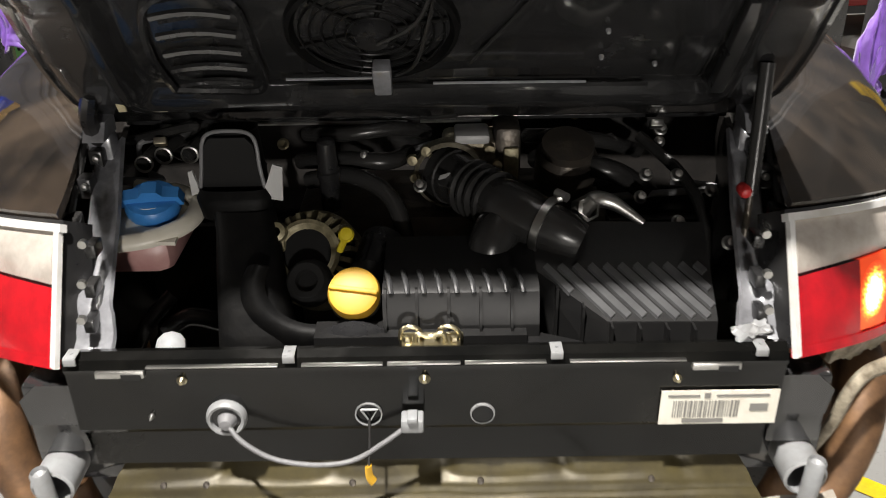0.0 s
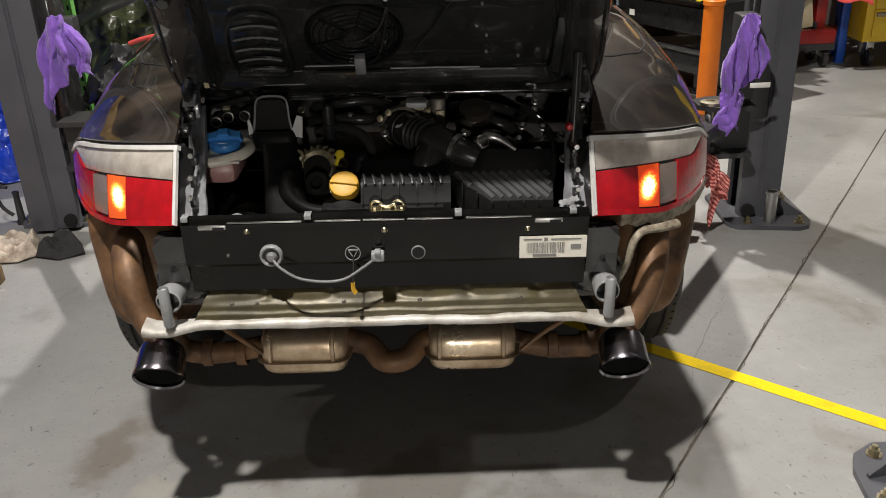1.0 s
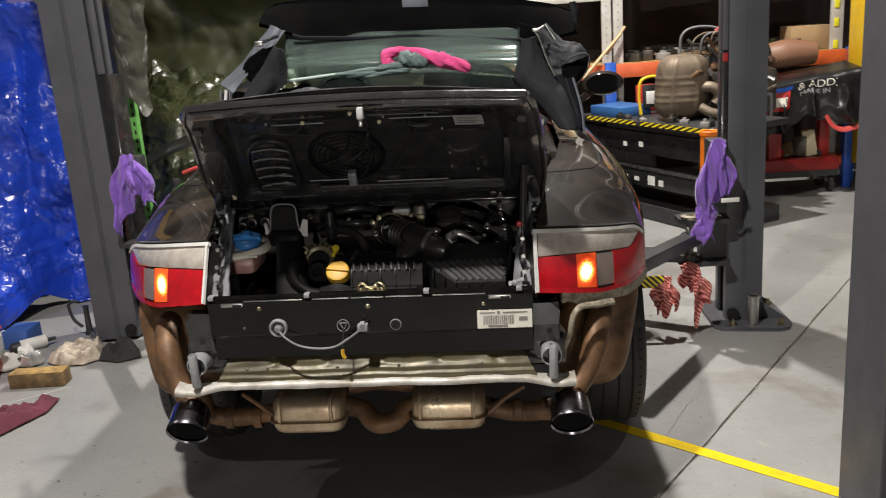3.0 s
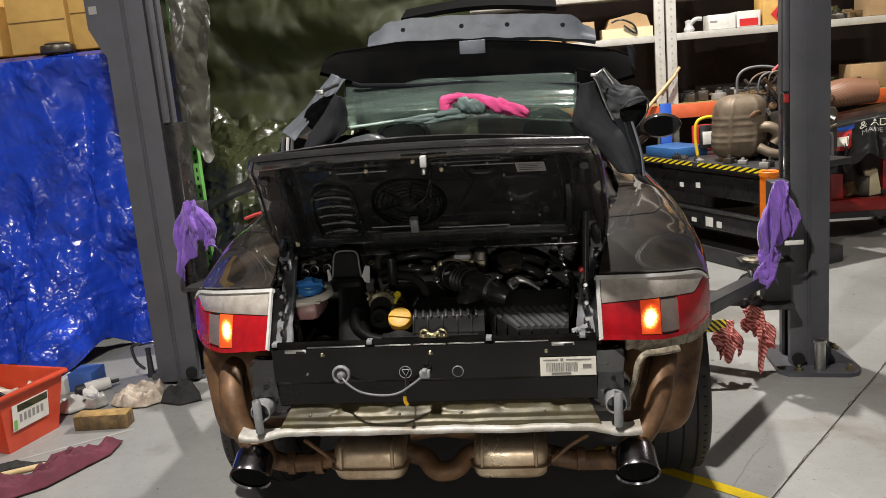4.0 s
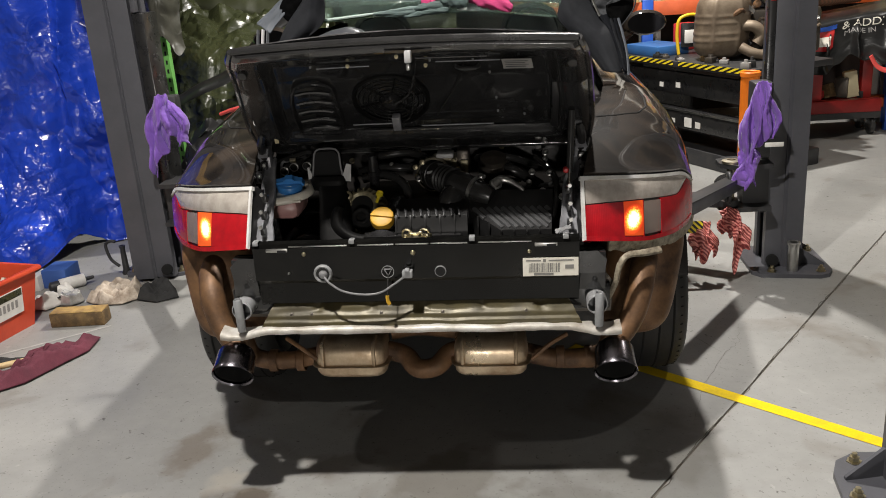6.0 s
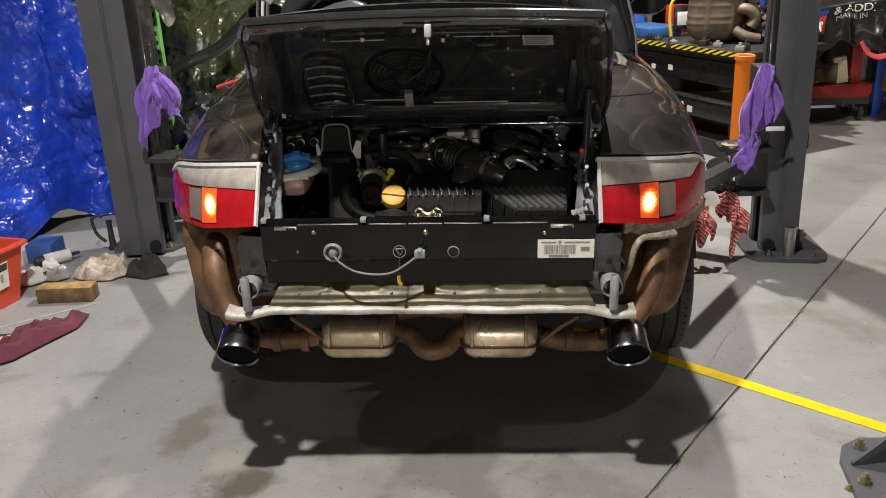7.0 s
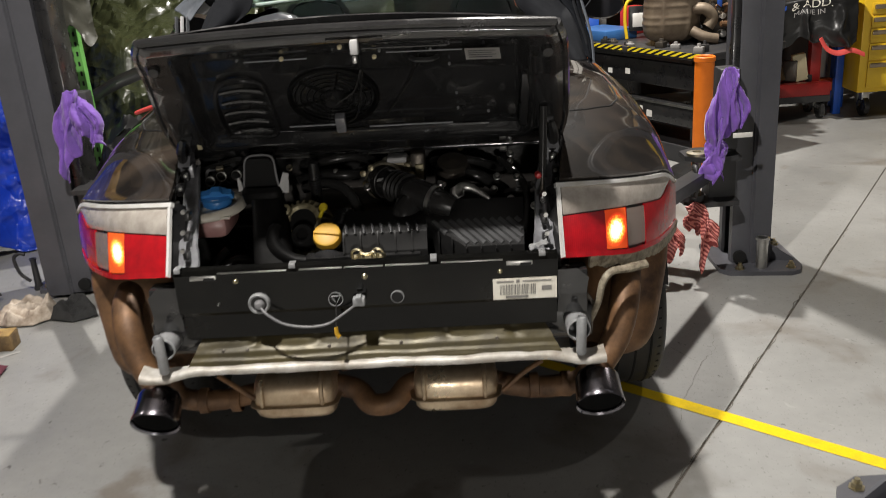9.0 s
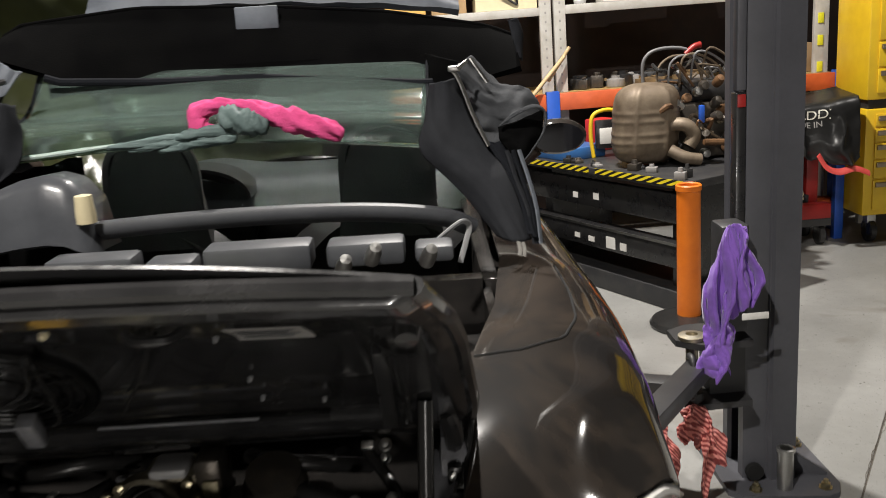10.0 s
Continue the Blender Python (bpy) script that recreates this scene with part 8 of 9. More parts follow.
single("red_strap", Geo().tube([(-0.86, 2.36, 1.21), (-0.84, 2.34, 1.15), (-0.72, 2.30, 1.135), (-0.66, 2.28, 1.14)], 0.009, 8), M_NEON, "red strap lying on the wing", "strap")
single("red_strap", Geo().tube([(-0.93, 2.12, 1.045), (-0.84, 2.05, 1.075), (-0.74, 2.0, 1.095), (-0.66, 1.98, 1.105)], 0.008, 8), M_NEON, "red strap lying along the wing", "strap")


# ---- glove on the rear window ----
glove = thing("work_glove", (0.18, 2.25, 1.42), "pink knitted work glove with a grey rubber palm", "glove")


def sock(pts, radii, seed, flat=0.75, rough=0.18):
    """A limp knitted tube along a curve, closed at both ends."""
    def fn(u, v):
        p, q = curve(pts, v), curve(pts, min(v + 0.02, 1.0)) - curve(pts, max(v - 0.02, 0.0))
        q.normalize()
        side = q.cross(Vector((0, 1, 0))).normalized()
        r = pw(v, [(i / (len(radii) - 1), k) for i, k in enumerate(radii)]) * math.sqrt(max(0.0, 1 - (2 * v - 1) ** 12))
        a = 2 * math.pi * u
        r *= 1 + rough * nz(math.cos(a) * 1.6 + v * 7, math.sin(a) * 1.6, seed) + 0.5 * rough * nz(math.cos(a) * 4 + v * 20, math.sin(a) * 4, seed + 3)
        return tuple(p + side * r * math.cos(a) + Vector((0, 1, 0)) * r * flat * math.sin(a))
    return Geo().sheet(fn, 24, 44)


part("cuff", sock([(0.030, 2.150, 1.484), (0.085, 2.148, 1.478), (0.145, 2.145, 1.452), (0.205, 2.140, 1.430), (0.262, 2.135, 1.414), (0.308, 2.130, 1.392)], [0.010, 0.016, 0.026, 0.027, 0.024, 0.018], 1, rough=0.55), M_MAGENTA, glove, sharp=180)
part("back", sock([(0.060, 2.152, 1.486), (0.015, 2.148, 1.485), (-0.028, 2.142, 1.468), (-0.022, 2.138, 1.436), (0.010, 2.136, 1.426)], [0.010, 0.016, 0.024, 0.024, 0.014], 2, rough=0.4), M_MAGENTA, glove, sharp=180)
part("palm", sock([(0.020, 2.138, 1.456), (0.055, 2.128, 1.452), (0.095, 2.126, 1.438), (0.135, 2.130, 1.424)], [0.026, 0.031, 0.028, 0.018], 3, rough=0.45), M_GREYRUB, glove, "grey rubber palm", sharp=180)
for k, (z, end) in enumerate(((1.424, -0.25), (1.416, -0.20), (1.408, -0.13), (1.430, -0.10))):
    part("finger", sock([(0.06, 2.128, z), (-0.03, 2.124 - 0.003 * k, z - 0.004), (lerp(-0.03, end, 0.5), 2.126 - 0.004 * k, z - 0.010), (end, 2.130, z - 0.018)], [0.013, 0.012, 0.010, 0.007], 8 + k, rough=0.6), M_GREYRUB, glove, sharp=180)


# ---- shelving behind ----
shelf = thing("shelving_unit", (1.0, 6.3, 0), "white steel shelving unit loaded with parts", "shelving", "shelving units")
shelf2 = thing("shelving_unit", (2.5, 6.3, 0), "white steel shelving unit loaded with cartons", "shelving", "shelving units")


def punched(x0, x1, y, z0, z1, parent):
    up = part("upright", Geo().box(x0, x1, y, y + 0.05, z0, z1, 0.003), M_SHELF, parent, "white punched upright")
    for k in range(int((z1 - z0) / 0.06)):
        part("slot", Geo().box((x0 + x1) / 2 - 0.006, (x0 + x1) / 2 + 0.006, y - 0.0015, y, z0 + 0.03 + k * 0.06, z0 + 0.045 + k * 0.06), M_STICK, up)


punched(1.352, 1.432, 6.2, 0.0, 2.7, shelf)
punched(1.450, 1.530, 6.2, 0.0, 2.7, shelf2)
punched(-0.30, -0.22, 6.2, 0.0, 2.7, shelf)
punched(3.62, 3.70, 6.2, 0.0, 2.7, shelf2)
for z in (1.64, 2.02, 2.55):
    part("shelf_board", Geo().box(-0.22, 1.352, 6.2, 6.75, z, z + 0.055, 0.003), M_SHELF, shelf)
for z in (1.64, 2.34):
    part("shelf_board", Geo().box(1.53, 3.62, 6.2, 6.75, z, z + 0.06, 0.003), M_SHELF, shelf2)

pallet = thing("pallet_rack", (2.2, 6.1, 0), "blue and orange steel pallet rack", "rack")
for x in (1.36, 3.36):
    part("upright", Geo().box(x, x + 0.09, 6.08, 6.16, 0, 1.13, 0.004), M_BLUEST, pallet, "blue upright")
part("beam", Geo().box(1.452, 3.36, 6.09, 6.15, 1.00, 1.115, 0.004), M_BEAM, pallet, "orange beam")
part("beam", Geo().box(0.3, 1.358, 6.09, 6.15, 1.00, 1.115, 0.004), M_BEAM, pallet, "orange beam")
part("beam", Geo().box(2.6, 3.36, 6.09, 6.15, 0.14, 0.24, 0.004), M_BEAM, pallet, "orange beam")
part("deck", Geo().box(0.3, 3.36, 6.165, 6.9, 1.09, 1.115), M_WOOD, pallet)


def carton(x0, x1, y0, y1, z, h, material, label, marks=()):
    c = thing("carton", ((x0 + x1) / 2, (y0 + y1) / 2, z), label, "carton", "cartons on the shelves")
    part("body", Geo().box(x0, x1, y0, y1, z, z + h, 0.005), material, c)
    part("tape", Geo().box(x0 + (x1 - x0) * 0.45, x0 + (x1 - x0) * 0.55, y0 + 0.002, y1, z + h, z + h + 0.001), M_CREAM, c)
    for mx0, mx1, mz0, mz1, mm in marks:
        part("print", Geo().box(mx0, mx1, y0 - 0.002, y0, mz0, mz1), mm, c)
    return c


carton(0.62, 0.86, 6.25, 6.6, 1.696, 0.16, M_CARD, "open brown cardboard carton on the shelf")
carton(0.30, 0.58, 6.3, 6.6, 1.696, 0.2, M_CARDY, "brown cardboard carton on the shelf")
cr = thing("cream_case", (1.15, 6.35, 1.70), "cream plastic case with a black cable", "case")
part("body", Geo().prism([(0.92, 1.697), (1.34, 1.697), (1.34, 1.78), (0.92, 1.78)], "y", 6.22, 6.55), M_CREAM, cr)
part("lid", Geo().prism([(0.96, 1.781), (1.33, 1.781), (1.30, 1.87), (1.22, 1.90), (0.99, 1.86)], "y", 6.28, 6.55), M_CARD, cr)
part("cord", Geo().tube([(1.0, 6.21, 1.83), (1.08, 6.2, 1.85), (1.18, 6.2, 1.80), (1.2, 6.21, 1.73), (1.1, 6.2, 1.80)], 0.008, 8), M_RUBBER, cr)
carton(1.80, 2.02, 6.24, 6.5, 1.702, 0.12, M_WHITE, "white cardboard box on the shelf", [(1.81, 1.87, 1.76, 1.775, M_STICK)])
carton(2.03, 2.22, 6.24, 6.5, 1.702, 0.13, M_WHITE, "white box with a red end on the shelf", [(2.05, 2.20, 1.71, 1.77, M_REDPL)])
hz = carton(2.24, 2.48, 6.24, 6.55, 1.702, 0.28, M_CARDY, "brown carton with a red hazard diamond", [(2.26, 2.46, 1.90, 1.93, M_STICK)])
part("hazard_diamond", Geo().prism([(2.36, 1.72), (2.42, 1.785), (2.36, 1.85), (2.30, 1.785)], "y", 6.236, 6.24), M_REDPL, hz, "red hazard diamond")
part("flame", Geo().prism([(2.345, 1.76), (2.375, 1.76), (2.38, 1.79), (2.362, 1.815), (2.35, 1.79)], "y", 6.234, 6.236), M_INK, hz)
carton(3.08, 3.55, 6.22, 6.6, 1.702, 0.36, M_CARD, "large brown cardboard carton on the shelf")
carton(2.96, 3.30, 6.3, 6.6, 1.117, 0.2, M_CARD, "brown cardboard carton on the rack")
valve = thing("metal_fitting", (1.66, 6.3, 1.70), "pale metal pipe fitting on the shelf", "fitting")
part("body", Geo().lathe([(0, 0), (0.04, 0), (0.045, 0.02), (0.03, 0.05), (0.035, 0.09), (0, 0.1)], 16, turned(1.65, 6.3, 1.702)), M_SILVERP, valve)
part("arm", Geo().tube([(1.65, 6.29, 1.76), (1.70, 6.28, 1.80), (1.75, 6.28, 1.80)], 0.018, 10), M_SILVERP, valve)
rr = random.Random(12)
for k in range(80):
    # small parts crowded on the shelves
    lev = rr.choice((1.702, 1.117, 1.117, 1.117, 2.402))
    x = rr.uniform(1.6, 3.3) if lev != 2.402 else rr.uniform(1.6, 3.4)
    if lev == 1.702:
        x = rr.uniform(2.5, 3.04)
    w, h = rr.uniform(0.03, 0.09), rr.uniform(0.03, 0.11)
    y = rr.uniform(6.26, 6.5)
    mm = rr.choice((M_POSTDK, M_GREASE, M_GREASE, M_GREASE, M_PLASTIC, M_WOODDK, M_WOODDK, M_OLIVE, M_POSTDK, M_STICK))
    if rr.random() < 0.5:
        single("spare_part", Geo().lathe([(0, 0), (w * 0.8, 0), (w * 0.85, h * 0.1), (w * 0.8, h * 0.7), (w * 0.4, h * 0.8), (w * 0.4, h), (0, h)], 14, turned(x, y, lev)), mm, "small spare part standing on the shelf", "spare part", "spare parts on the shelves")
    else:
        single("spare_part", Geo().box(-w, w, -w, w, 0, h * 0.8, 0.006, turned(x, y, lev, 0, 0, rr.uniform(-40, 40))).box(-w * 0.5, w * 0.4, -w * 0.6, w * 0.5, h * 0.8, h, 0.005, turned(x, y, lev, 0, 0, rr.uniform(-40, 40))), mm, "small spare part lying on the shelf", "spare part", "spare parts on the shelves")
single("wooden_pole", Geo().rod((1.16, 6.0, 1.02), (1.50, 6.14, 1.36), 0.014, 10), M_STICKW, "pale wooden pole leaning on the shelving", "pole")
single("wooden_pole", Geo().rod((1.38, 6.12, 1.2), (1.54, 6.15, 1.42), 0.012, 10), M_STICKW, "pale wooden pole leaning on the upright", "pole")


# ---- work table with the spare engine ----
TA, TB = Vector((1.16, 5.72, 0)), Vector((1.88, 4.42, 0))
TD = (TB - TA).normalized()
TN = Vector((-TD.y, TD.x, 0))  # away from the camera's side
if TN.x < 0:
    TN = -TN


def tbox(a0, a1, n0, n1, z0, z1, r=0.0):
    """A box laid along the table: a along its edge, n across it."""
    m = Matrix(((TD.x, TN.x, 0, TA.x), (TD.y, TN.y, 0, TA.y), (0, 0, 1, 0), (0, 0, 0, 1)))
    return Geo().box(a0, a1, n0, n1, z0, z1, r, m)


table = thing("scissor_table", (1.9, 5.3, 0), "black steel scissor lift table with yellow and black edge tape", "lift table")
part("top", tbox(-0.15, 1.40, 0.0, 0.75, 0.70, 0.745, 0.005), M_POSTDK, table)
part("edge_tape", tbox(0.0, 0.62, -0.004, -0.001, 0.715, 0.748), M_HAZ, table, "yellow and black tape")
part("edge_tape", tbox(0.68, 1.38, -0.004, -0.001, 0.715, 0.748), M_HAZ, table, "yellow and black tape")
part("side_beam", tbox(-0.1, 1.35, 0.03, 0.09, 0.50, 0.66, 0.005), M_PLASTIC, table)
part("lower_beam", tbox(-0.1, 1.42, 0.0, 0.10, 0.26, 0.40, 0.01), M_PLASTIC, table)
part("rail_top", tbox(-0.1, 1.42, -0.004, 0.0, 0.385, 0.40), M_STEEL, table)
part("base", tbox(-0.1, 1.38, 0.02, 0.7, 0.0, 0.12, 0.01), M_POSTDK, table)
for a in (0.05, 1.2):
    part("leg", tbox(a, a + 0.08, 0.1, 0.6, 0.12, 0.70), M_PLASTIC, table)
for a, z, w, h in ((0.43, 0.54, 0.045, 0.035), (0.62, 0.55, 0.05, 0.04), (0.47, 0.30, 0.05, 0.03), (0.60, 0.295, 0.055, 0.032), (0.76, 0.28, 0.08, 0.07), (0.88, 0.285, 0.055, 0.045)):
    part("sticker", tbox(a, a + w, -0.003 if z < 0.4 else 0.027, -0.001 if z < 0.4 else 0.029, z, z + h), M_WHITE, table, "white sticker")
single("blue_case", tbox(-0.04, 0.36, 0.06, 0.36, 0.745, 0.822, 0.008), mat("blue_case_plastic", (0.035, 0.13, 0.34), 0.45, col2=(0.03, 0.10, 0.27), scale=8), "blue plastic tool case lying on the table", "tool case")
rt = random.Random(7)
for k in range(14):
    a, q = rt.uniform(0.30, 1.36), rt.uniform(0.03, 0.16)
    w, h = rt.uniform(0.012, 0.045), rt.uniform(0.015, 0.05)
    o = TA + TD * a + TN * q
    single("small_part", Geo().box(-w, w, -w * 0.7, w * 0.7, 0, h, 0.004, turned(o.x, o.y, 0.745, 0, 0, rt.uniform(0, 180))).lathe([(0, h), (w * 0.5, h), (w * 0.4, h * 1.5), (0, h * 1.5)], 10, turned(o.x, o.y, 0.745)), rt.choice((M_GREASE, M_POSTDK, M_STICK, M_WOODDK, M_RUBBER)), "small oily engine part lying on the lift table", "spare part", "engine parts on the table")
single("red_case", tbox(0.05, 0.20, 0.45, 0.6, 0.745, 0.95, 0.01), M_REDPL, "small red box on the table", "box")
wl = thing("work_light", (1.66, 5.6, 0.745), "yellow-framed portable work light on the table", "work light")
part("frame", Geo().tube([(1.56, 5.52, 0.75), (1.545, 5.52, 0.90), (1.57, 5.52, 1.02), (1.70, 5.54, 1.03), (1.73, 5.54, 0.90), (1.74, 5.54, 0.75)], 0.013, 10), M_YCAB, wl, "yellow tube frame")
part("lamp_head", Geo().box(1.575, 1.715, 5.515, 5.545, 0.80, 0.98, 0.008), M_PLASTIC, wl)
part("lamp_glass", Geo().box(1.60, 1.70, 5.508, 5.514, 0.83, 0.93, 0.003), M_WHITE, wl, "pale front glass")

motor = thing("spare_engine", (2.05, 5.3, 0.745), "dirty spare engine with a tan silencer on the lift table", "engine")


def barrel(u, v):
    a, b = 2 * math.pi * u, lerp(-1, 1, v)
    c, q = math.cos(a), math.sin(a)
    r = (1 - abs(b) ** 5) ** 0.40 if abs(b) < 1 else 0
    up = math.exp(-((a - 4.32) / 0.10) ** 2) + math.exp(-((a - 5.12) / 0.10) ** 2)
    ribs = sum(math.exp(-((b - k) / 0.05) ** 2) for k in (-0.42, -0.22, 0.10, 0.30))
    bead = 1 + 0.06 * up + 0.02 * ribs * (1 - min(1, up)) * (1 if abs(b) < 0.7 else 0)
    return (1.79 + 0.19 * r * bead * math.copysign(abs(c) ** 0.8, c) + 0.015 * b, 5.12 + 0.15 * r * bead * math.copysign(abs(q) ** 0.8, q), 0.99 + 0.235 * b)


part("silencer", Geo().sheet(barrel, 96, 70), M_MUF, motor, "tan pressed steel silencer", sharp=60)
part("silencer_pipe", Geo().tube([(1.90, 5.02, 0.98), (1.98, 4.98, 0.98), (2.03, 4.98, 0.92), (2.0, 4.98, 0.86)], 0.04, 14), M_MUF, motor)
part("silencer_pipe", Geo().tube([(1.90, 5.0, 0.84), (1.97, 4.96, 0.80), (2.06, 4.96, 0.78)], 0.036, 14), M_MUF, motor)
part("block", Geo().box(1.92, 2.5, 5.15, 5.6, 0.75, 1.08, 0.04), M_GREASE, motor)
part("cover", Geo().box(1.98, 2.35, 5.2, 5.5, 1.08, 1.2, 0.03), M_POSTDK, motor)
for k in range(44):
    x, y = rr.uniform(1.90, 2.45), rr.uniform(5.0, 5.4)
    z = rr.uniform(0.82, 1.30)
    part("pipe", Geo().tube([(x, y, z), (x + rr.uniform(-0.08, 0.08), y - 0.05, z + rr.uniform(0, 0.08)), (x + rr.uniform(-0.16, 0.16), y, z + rr.uniform(-0.14, 0.06))], rr.choice((0.006, 0.008, 0.012, 0.018)), 8, steps=4), rr.choice((M_STEEL, M_GREASE, M_RUBBER, M_MUF, M_CABLE, M_RUST)), motor)
for k in range(18):
    x, y, z = rr.uniform(1.93, 2.42), rr.uniform(4.99, 5.14), rr.uniform(0.80, 1.22)
    part("fitting", Geo().lathe([(0, 0.04), (0.022, 0.036), (0.030, 0.01), (0.026, -0.03)], 10, turned(x, y, z, rr.uniform(40, 110), rr.uniform(-40, 40))), rr.choice((M_STEEL, M_ALU, M_GREASE, M_RUST, M_GREASE)), motor)
for k in range(5):
    # loose wires arching over the top of the engine
    x = 1.86 + 0.07 * k
    part("wire", Geo().tube([(x, 5.12 + 0.02 * k, 1.18), (x + 0.01, 5.12, 1.30 + 0.02 * k), (x + 0.10, 5.13, 1.36), (x + 0.22, 5.15, 1.33 - 0.02 * k), (x + 0.28, 5.16, 1.20)], 0.007, 8, steps=4), M_CABLE if k % 2 else M_MUF, motor)
part("cable_hoop", Geo().tube([(1.80, 5.2, 1.20), (1.80, 5.18, 1.34), (1.88, 5.18, 1.40), (2.05, 5.2, 1.39), (2.14, 5.2, 1.30)], 0.010, 10), M_CABLE, motor)
part("red_hose", Geo().tube([(2.05, 5.2, 1.36), (2.10, 5.2, 1.40), (2.14, 5.2, 1.41)], 0.018, 10), M_REDST, motor)
part("blue_clip", Geo().box(2.07, 2.10, 5.0, 5.03, 0.98, 1.08, 0.006), M_BLUEST, motor)

# bollard
bol = thing("bollard", (1.82, 4.40, 0), "orange plastic bollard on a dark rubber base", "bollard")
part("pipe", Geo().lathe([(0.0, 0.05), (0.062, 0.05), (0.060, 0.72), (0.066, 0.725), (0.066, 0.75), (0.058, 0.756), (0.050, 0.75), (0.05, 0.6), (0, 0.6)], 30, turned(1.82, 4.40, 0)), M_ORANGE, bol)
part("base", Geo().lathe([(0, 0), (0.2, 0), (0.205, 0.015), (0.19, 0.035), (0.09, 0.06), (0, 0.06)], 34, turned(1.82, 4.40, 0)), M_RUBBER, bol)

# ---- banner over the red trolley, yellow cabinet ----
trolley = thing("red_trolley", (2.83, 5.82, 0), "red steel engine trolley under a black banner", "trolley")
TX, TY = 0.10, 0.50
part("beam", Geo().box(2.15 + TX, 3.07 + TX, 5.18 + TY, 5.26 + TY, 0.19, 0.29, 0.006), M_REDST, trolley)
part("beam", Geo().box(2.15 + TX, 3.07 + TX, 5.46 + TY, 5.54 + TY, 0.19, 0.29, 0.006), M_REDST, trolley)
part("mast", Geo().box(2.52 + TX, 2.62 + TX, 5.22 + TY, 5.30 + TY, 0.26, 0.90, 0.006), M_REDST, trolley)
part("mast", Geo().box(2.95 + TX, 3.03 + TX, 5.3 + TY, 5.38 + TY, 0.26, 0.82, 0.006), M_REDST, trolley)
part("brace", Geo().tube([(2.22 + TX, 5.2 + TY, 0.26), (2.62 + TX, 5.22 + TY, 0.76)], 0.040, 8), M_REDST, trolley)
part("brace", Geo().tube([(2.30 + TX, 5.5 + TY, 0.26), (2.60 + TX, 5.35 + TY, 0.80)], 0.035, 8), M_REDST, trolley)
part("shelf", Geo().box(2.15 + TX, 3.07 + TX, 5.18 + TY, 5.54 + TY, 0.14, 0.19), M_POSTDK, trolley)
for x in (2.2, 3.02):
    for y in (5.24, 5.48):
        part("castor", Geo().lathe([(0, -0.02), (0.05, -0.02), (0.07, -0.015), (0.07, 0.015), (0.05, 0.02), (0, 0.02)], 20, turned(x + TX, y + TY, 0.07, 0, 90)), M_RUBBER, trolley)
for k in range(9):
    part("tool_part", Geo().box(-0.05, 0.05, -0.03, 0.03, 0, 0.06 + 0.05 * (k % 4), 0.008, turned(2.27 + 0.09 * k + TX, 5.34 + TY, 0.29, 0, 10 * (k % 3), 25 * k)), (M_WOODDK, M_GREASE, M_CREAM, M_POSTDK, M_REDST)[k % 5], trolley)
single("blue_post", Geo().box(3.265, 3.325, 5.83, 5.885, 0.0, 0.58, 0.005), M_BLUEST, "blue punched steel post beside the trolley", "post")


def banner(u, v):
    x = lerp(2.44, 3.24, u)
    z = 0.95 - 0.02 * (u - 0.3) - 0.38 * v - 0.05 * math.sin(u * 9) * v - 0.05 * nz(u * 9, 3, 1) * v
    if v < 0.14:
        z = 0.955 - 0.3 * v
    y = lerp(5.82, 5.50, smooth(0, 0.15, v)) - 0.055 * (1 - abs(math.sin(u * 11 + 1.5 * nz(u * 4, v * 2, 8)))) ** 2 * smooth(0.12, 0.6, v) + 0.03 * math.sin(u * 5) * v - 0.02 * nz(u * 6, v * 5, 3)
    return (x, y, z + 0.11 * (u - 0.2))


ban = thing("banner", (2.8, 5.1, 0.6), "black vinyl banner with white lettering thrown over the trolley", "banner")
part("cloth", Geo().sheet(banner, 90, 40, 0.004), M_BLACKTARP, ban, sharp=180)
part("red_edge", Geo().tube([(2.97, 5.46, 0.66), (3.02, 5.45, 0.58), (3.10, 5.45, 0.545), (3.20, 5.45, 0.56), (3.30, 5.46, 0.52)], 0.026, 8, flat=0.35), M_NEON, ban)


def lettering(words, u, v, size, material):
    """Raised vinyl letters that follow the banner."""
    data = bpy.data.curves.new("lettering", "FONT")
    data.body, data.size, data.extrude = words, size, 0.001
    temp = bpy.data.objects.new("lettering", data)
    scene.collection.objects.link(temp)
    bpy.context.view_layer.update()
    me = bpy.data.meshes.new_from_object(temp.evaluated_get(bpy.context.evaluated_depsgraph_get()))
    scene.collection.objects.unlink(temp)
    bpy.data.objects.remove(temp)
    for p in me.vertices:
        q = Vector(banner(min(u + p.co.x / 0.78, 1), v - p.co.y / 0.40))
        p.co = (q.x, q.y - 0.006 - p.co.z, q.z)
    me.materials.append(material)
    ob = new("lettering", me)
    ob.parent, ob.matrix_parent_inverse = ban, PIVOT[ban.name]
    ob["label"] = "white printed letters"


lettering("& ADDI", 0.40, 0.30, 0.088, M_PAPER)
lettering("MADE IN", 0.42, 0.44, 0.056, M_STICK)
part("badge", Geo().sheet(lambda a, b: tuple(Vector(banner(lerp(0.10, 0.33, a), lerp(0.22, 0.58, b))) - Vector((0, 0.005, 0))), 10, 10, 0.001), M_REDPL, ban, "red and white badge")
part("badge_band", Geo().sheet(lambda a, b: tuple(Vector(banner(lerp(0.13, 0.30, a), lerp(0.34, 0.50, b))) - Vector((0, 0.008, 0))), 8, 6, 0.001), M_PAPER, ban)
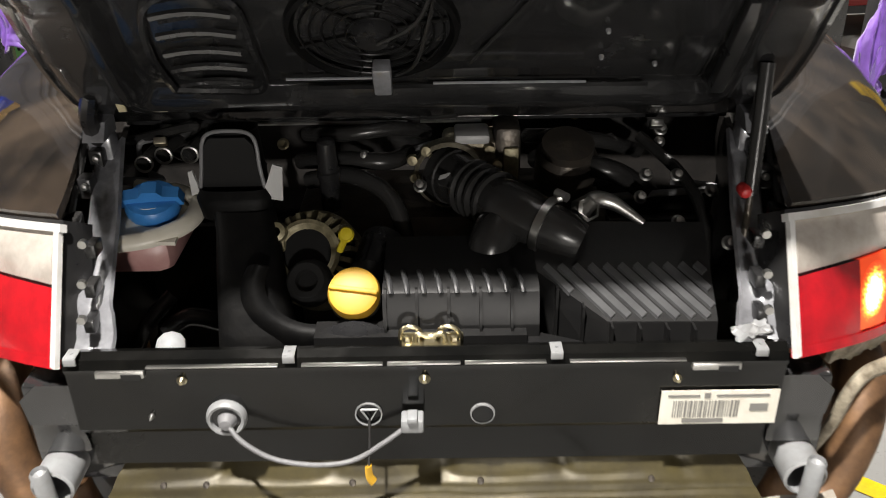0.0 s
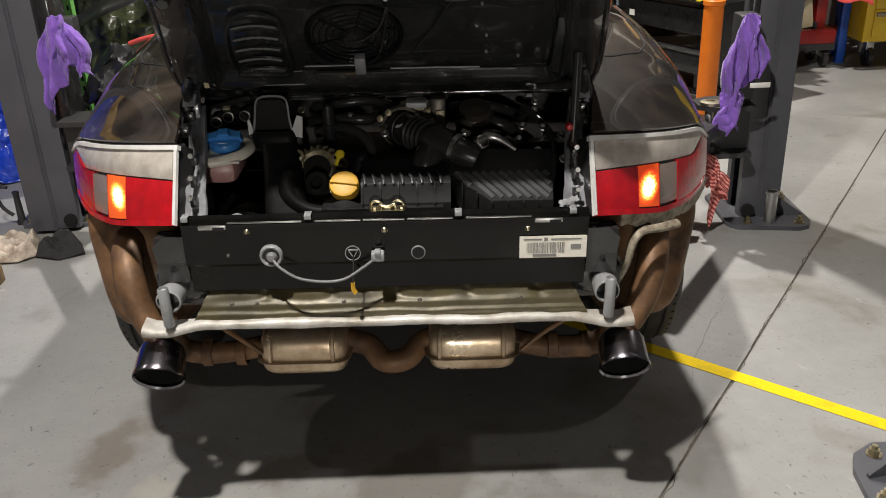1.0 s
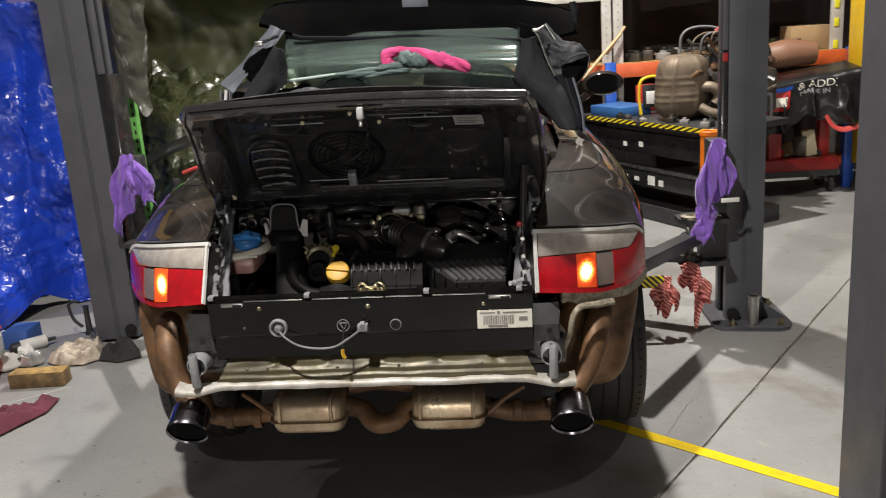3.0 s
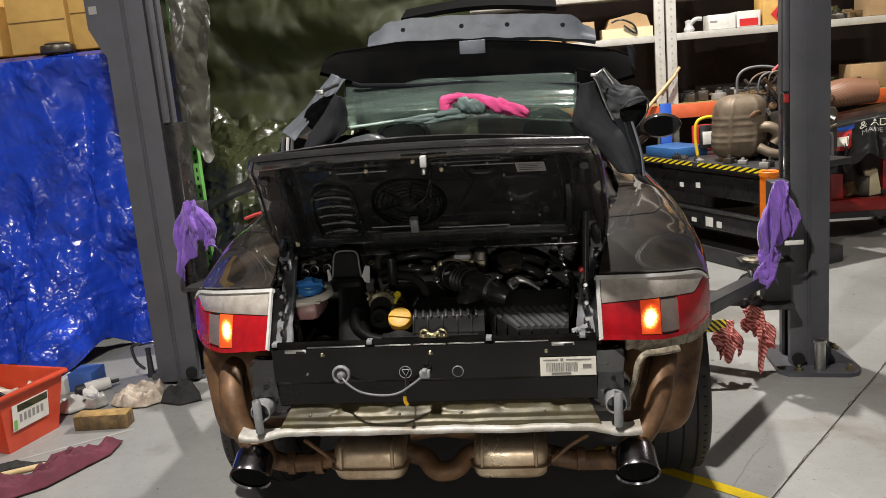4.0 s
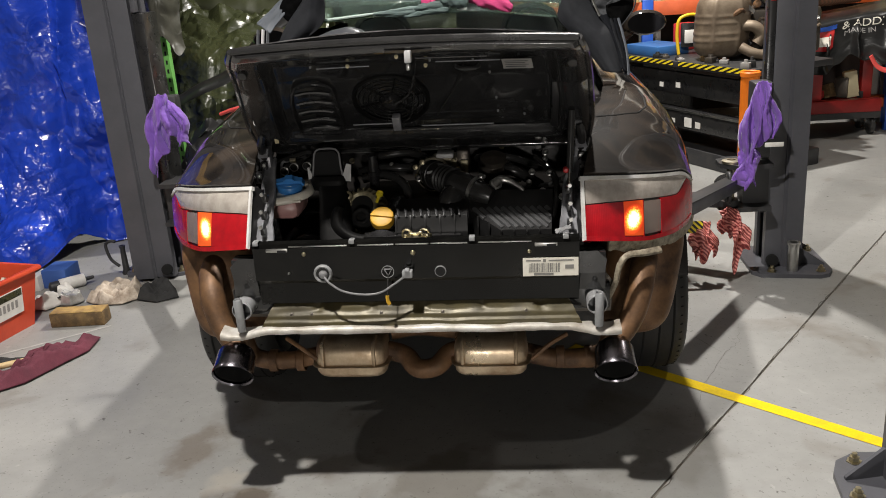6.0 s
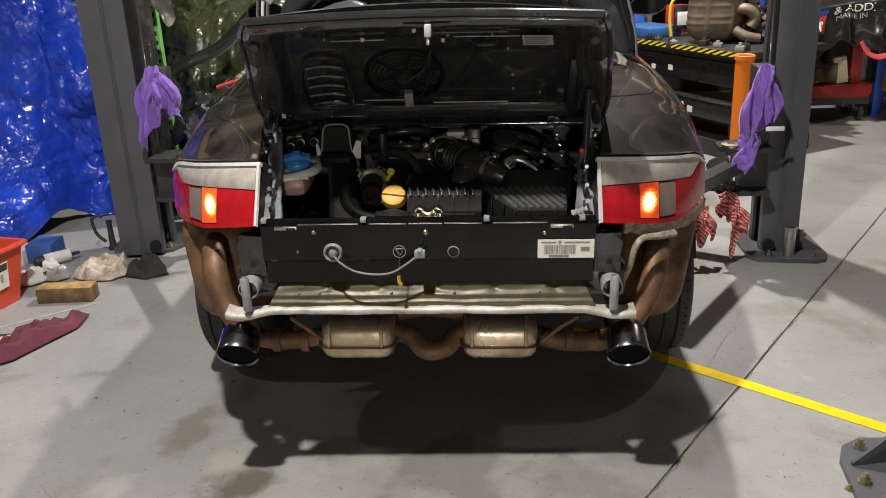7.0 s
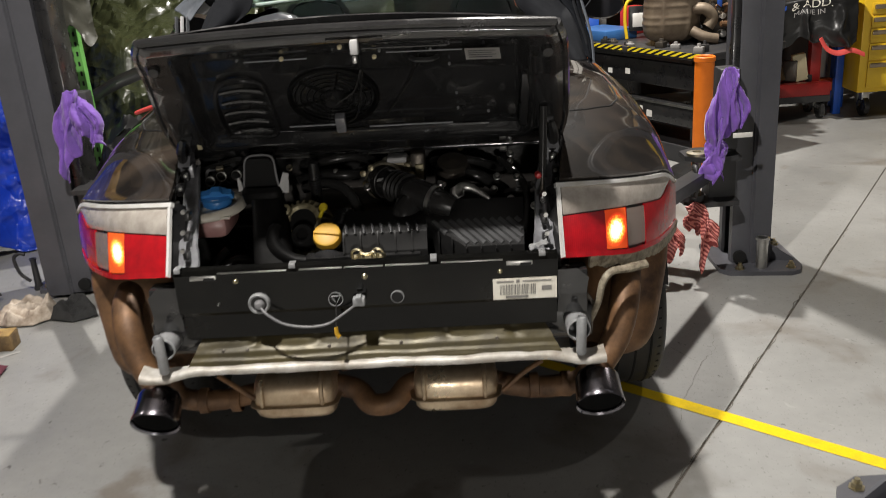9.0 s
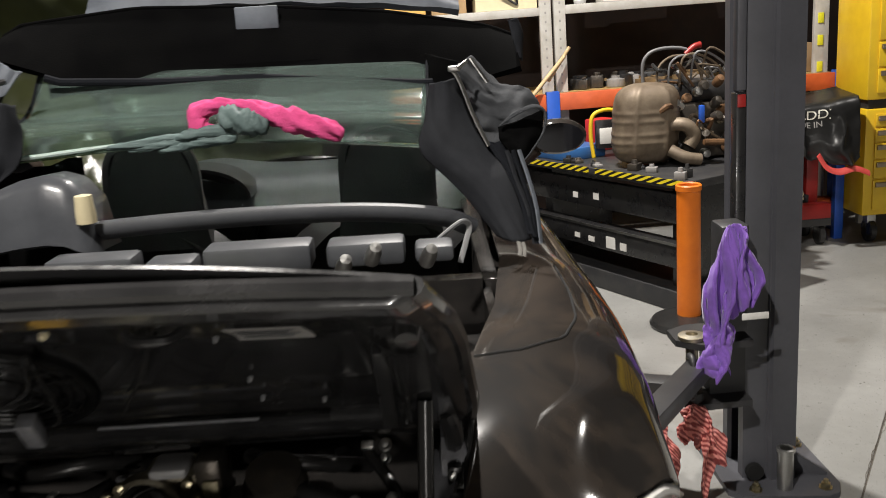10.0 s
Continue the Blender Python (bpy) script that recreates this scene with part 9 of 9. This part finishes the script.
part("badge_top", Geo().sheet(lambda a, b: tuple(Vector(banner(lerp(0.08, 0.35, a), lerp(0.16, 0.24, b))) - Vector((0, 0.008, 0))), 8, 3, 0.001), M_BLUEST, ban)
single("brown_roll", Geo().tube([(2.60, 5.85, 1.10), (2.76, 5.80, 1.13), (2.98, 5.80, 1.12)], [0.10, 0.115, 0.09], 14), M_WEAVE, "rolled brown striped blanket on the banner", "roll")
single("cable_loop", Geo().tube([(2.38, 5.6, 0.95), (2.40, 5.6, 1.18), (2.48, 5.6, 1.27), (2.56, 5.6, 1.16), (2.52, 5.58, 0.99)], 0.022, 10), M_RUBBER, "black cable loop with pale clips", "cable")


def cabinet(z0, z1, drawers, label):
    cab = thing("tool_cabinet", (3.705, 5.85, z0), label, "tool cabinet", "yellow tool cabinets")
    part("body", Geo().box(3.345, 4.215, 5.62, 6.06, z0, z1, 0.012), M_YCAB, cab)
    h = (z1 - z0 - 0.06) / sum(drawers)
    z = z1 - 0.03
    for d in drawers:
        dr = part("drawer", Geo().box(3.405, 4.155, 5.605, 5.619, z - d * h + 0.012, z, 0.005), M_YCAB, cab)
        part("handle", Geo().box(3.415, 4.145, 5.588, 5.604, z - 0.045, z - 0.012, 0.006), mat("drawer_pull", (0.30, 0.24, 0.17), 0.35, 0.8), dr, "dull metal pull")
        z -= d * h
    return cab


low_cab = cabinet(0.20, 0.90, (1, 1, 1.2, 1.4, 2.2), "yellow steel tool cabinet on castors")
for x in (3.45, 4.11):
    part("castor", Geo().lathe([(0, -0.025), (0.04, -0.025), (0.075, -0.018), (0.075, 0.018), (0.04, 0.025), (0, 0.025)], 24, turned(x, 5.72, 0.077, 0, 90)), M_RUBBER, low_cab)
    part("fork", Geo().box(x - 0.03, x + 0.03, 5.69, 5.75, 0.13, 0.20, 0.005), M_STEEL, low_cab)
cabinet(0.96, 1.75, (2.4, 1, 1), "yellow steel top chest standing on the cabinet")
# dark block added to fill the gap between cabinet and top chest
single("chest_gap_filler", Geo().box(3.37, 4.19, 5.65, 6.04, 0.90, 0.96), M_POSTDK, "dark block filling the gap between the yellow cabinets", "mat")
pole = thing("warning_post", (3.24, 6.20, 0), "white post with yellow reflector patches", "post")
part("pole", Geo().box(3.25, 3.35, 6.19, 6.23, 0, 2.3, 0.004), M_SHELF, pole)
for z in (1.12, 1.30, 1.45, 1.62):
    part("reflector", Geo().box(3.27, 3.31, 6.182, 6.189, z, z + 0.07, 0.002), mat("yellow_tape", (0.75, 0.72, 0.03), 0.5), pole, "yellow patch")
single("dark_crate", Geo().box(0.55, 1.15, 5.2, 5.7, 0.0, 0.6, 0.02), M_PLASTIC, "black plastic crate beside the lift table", "crate")
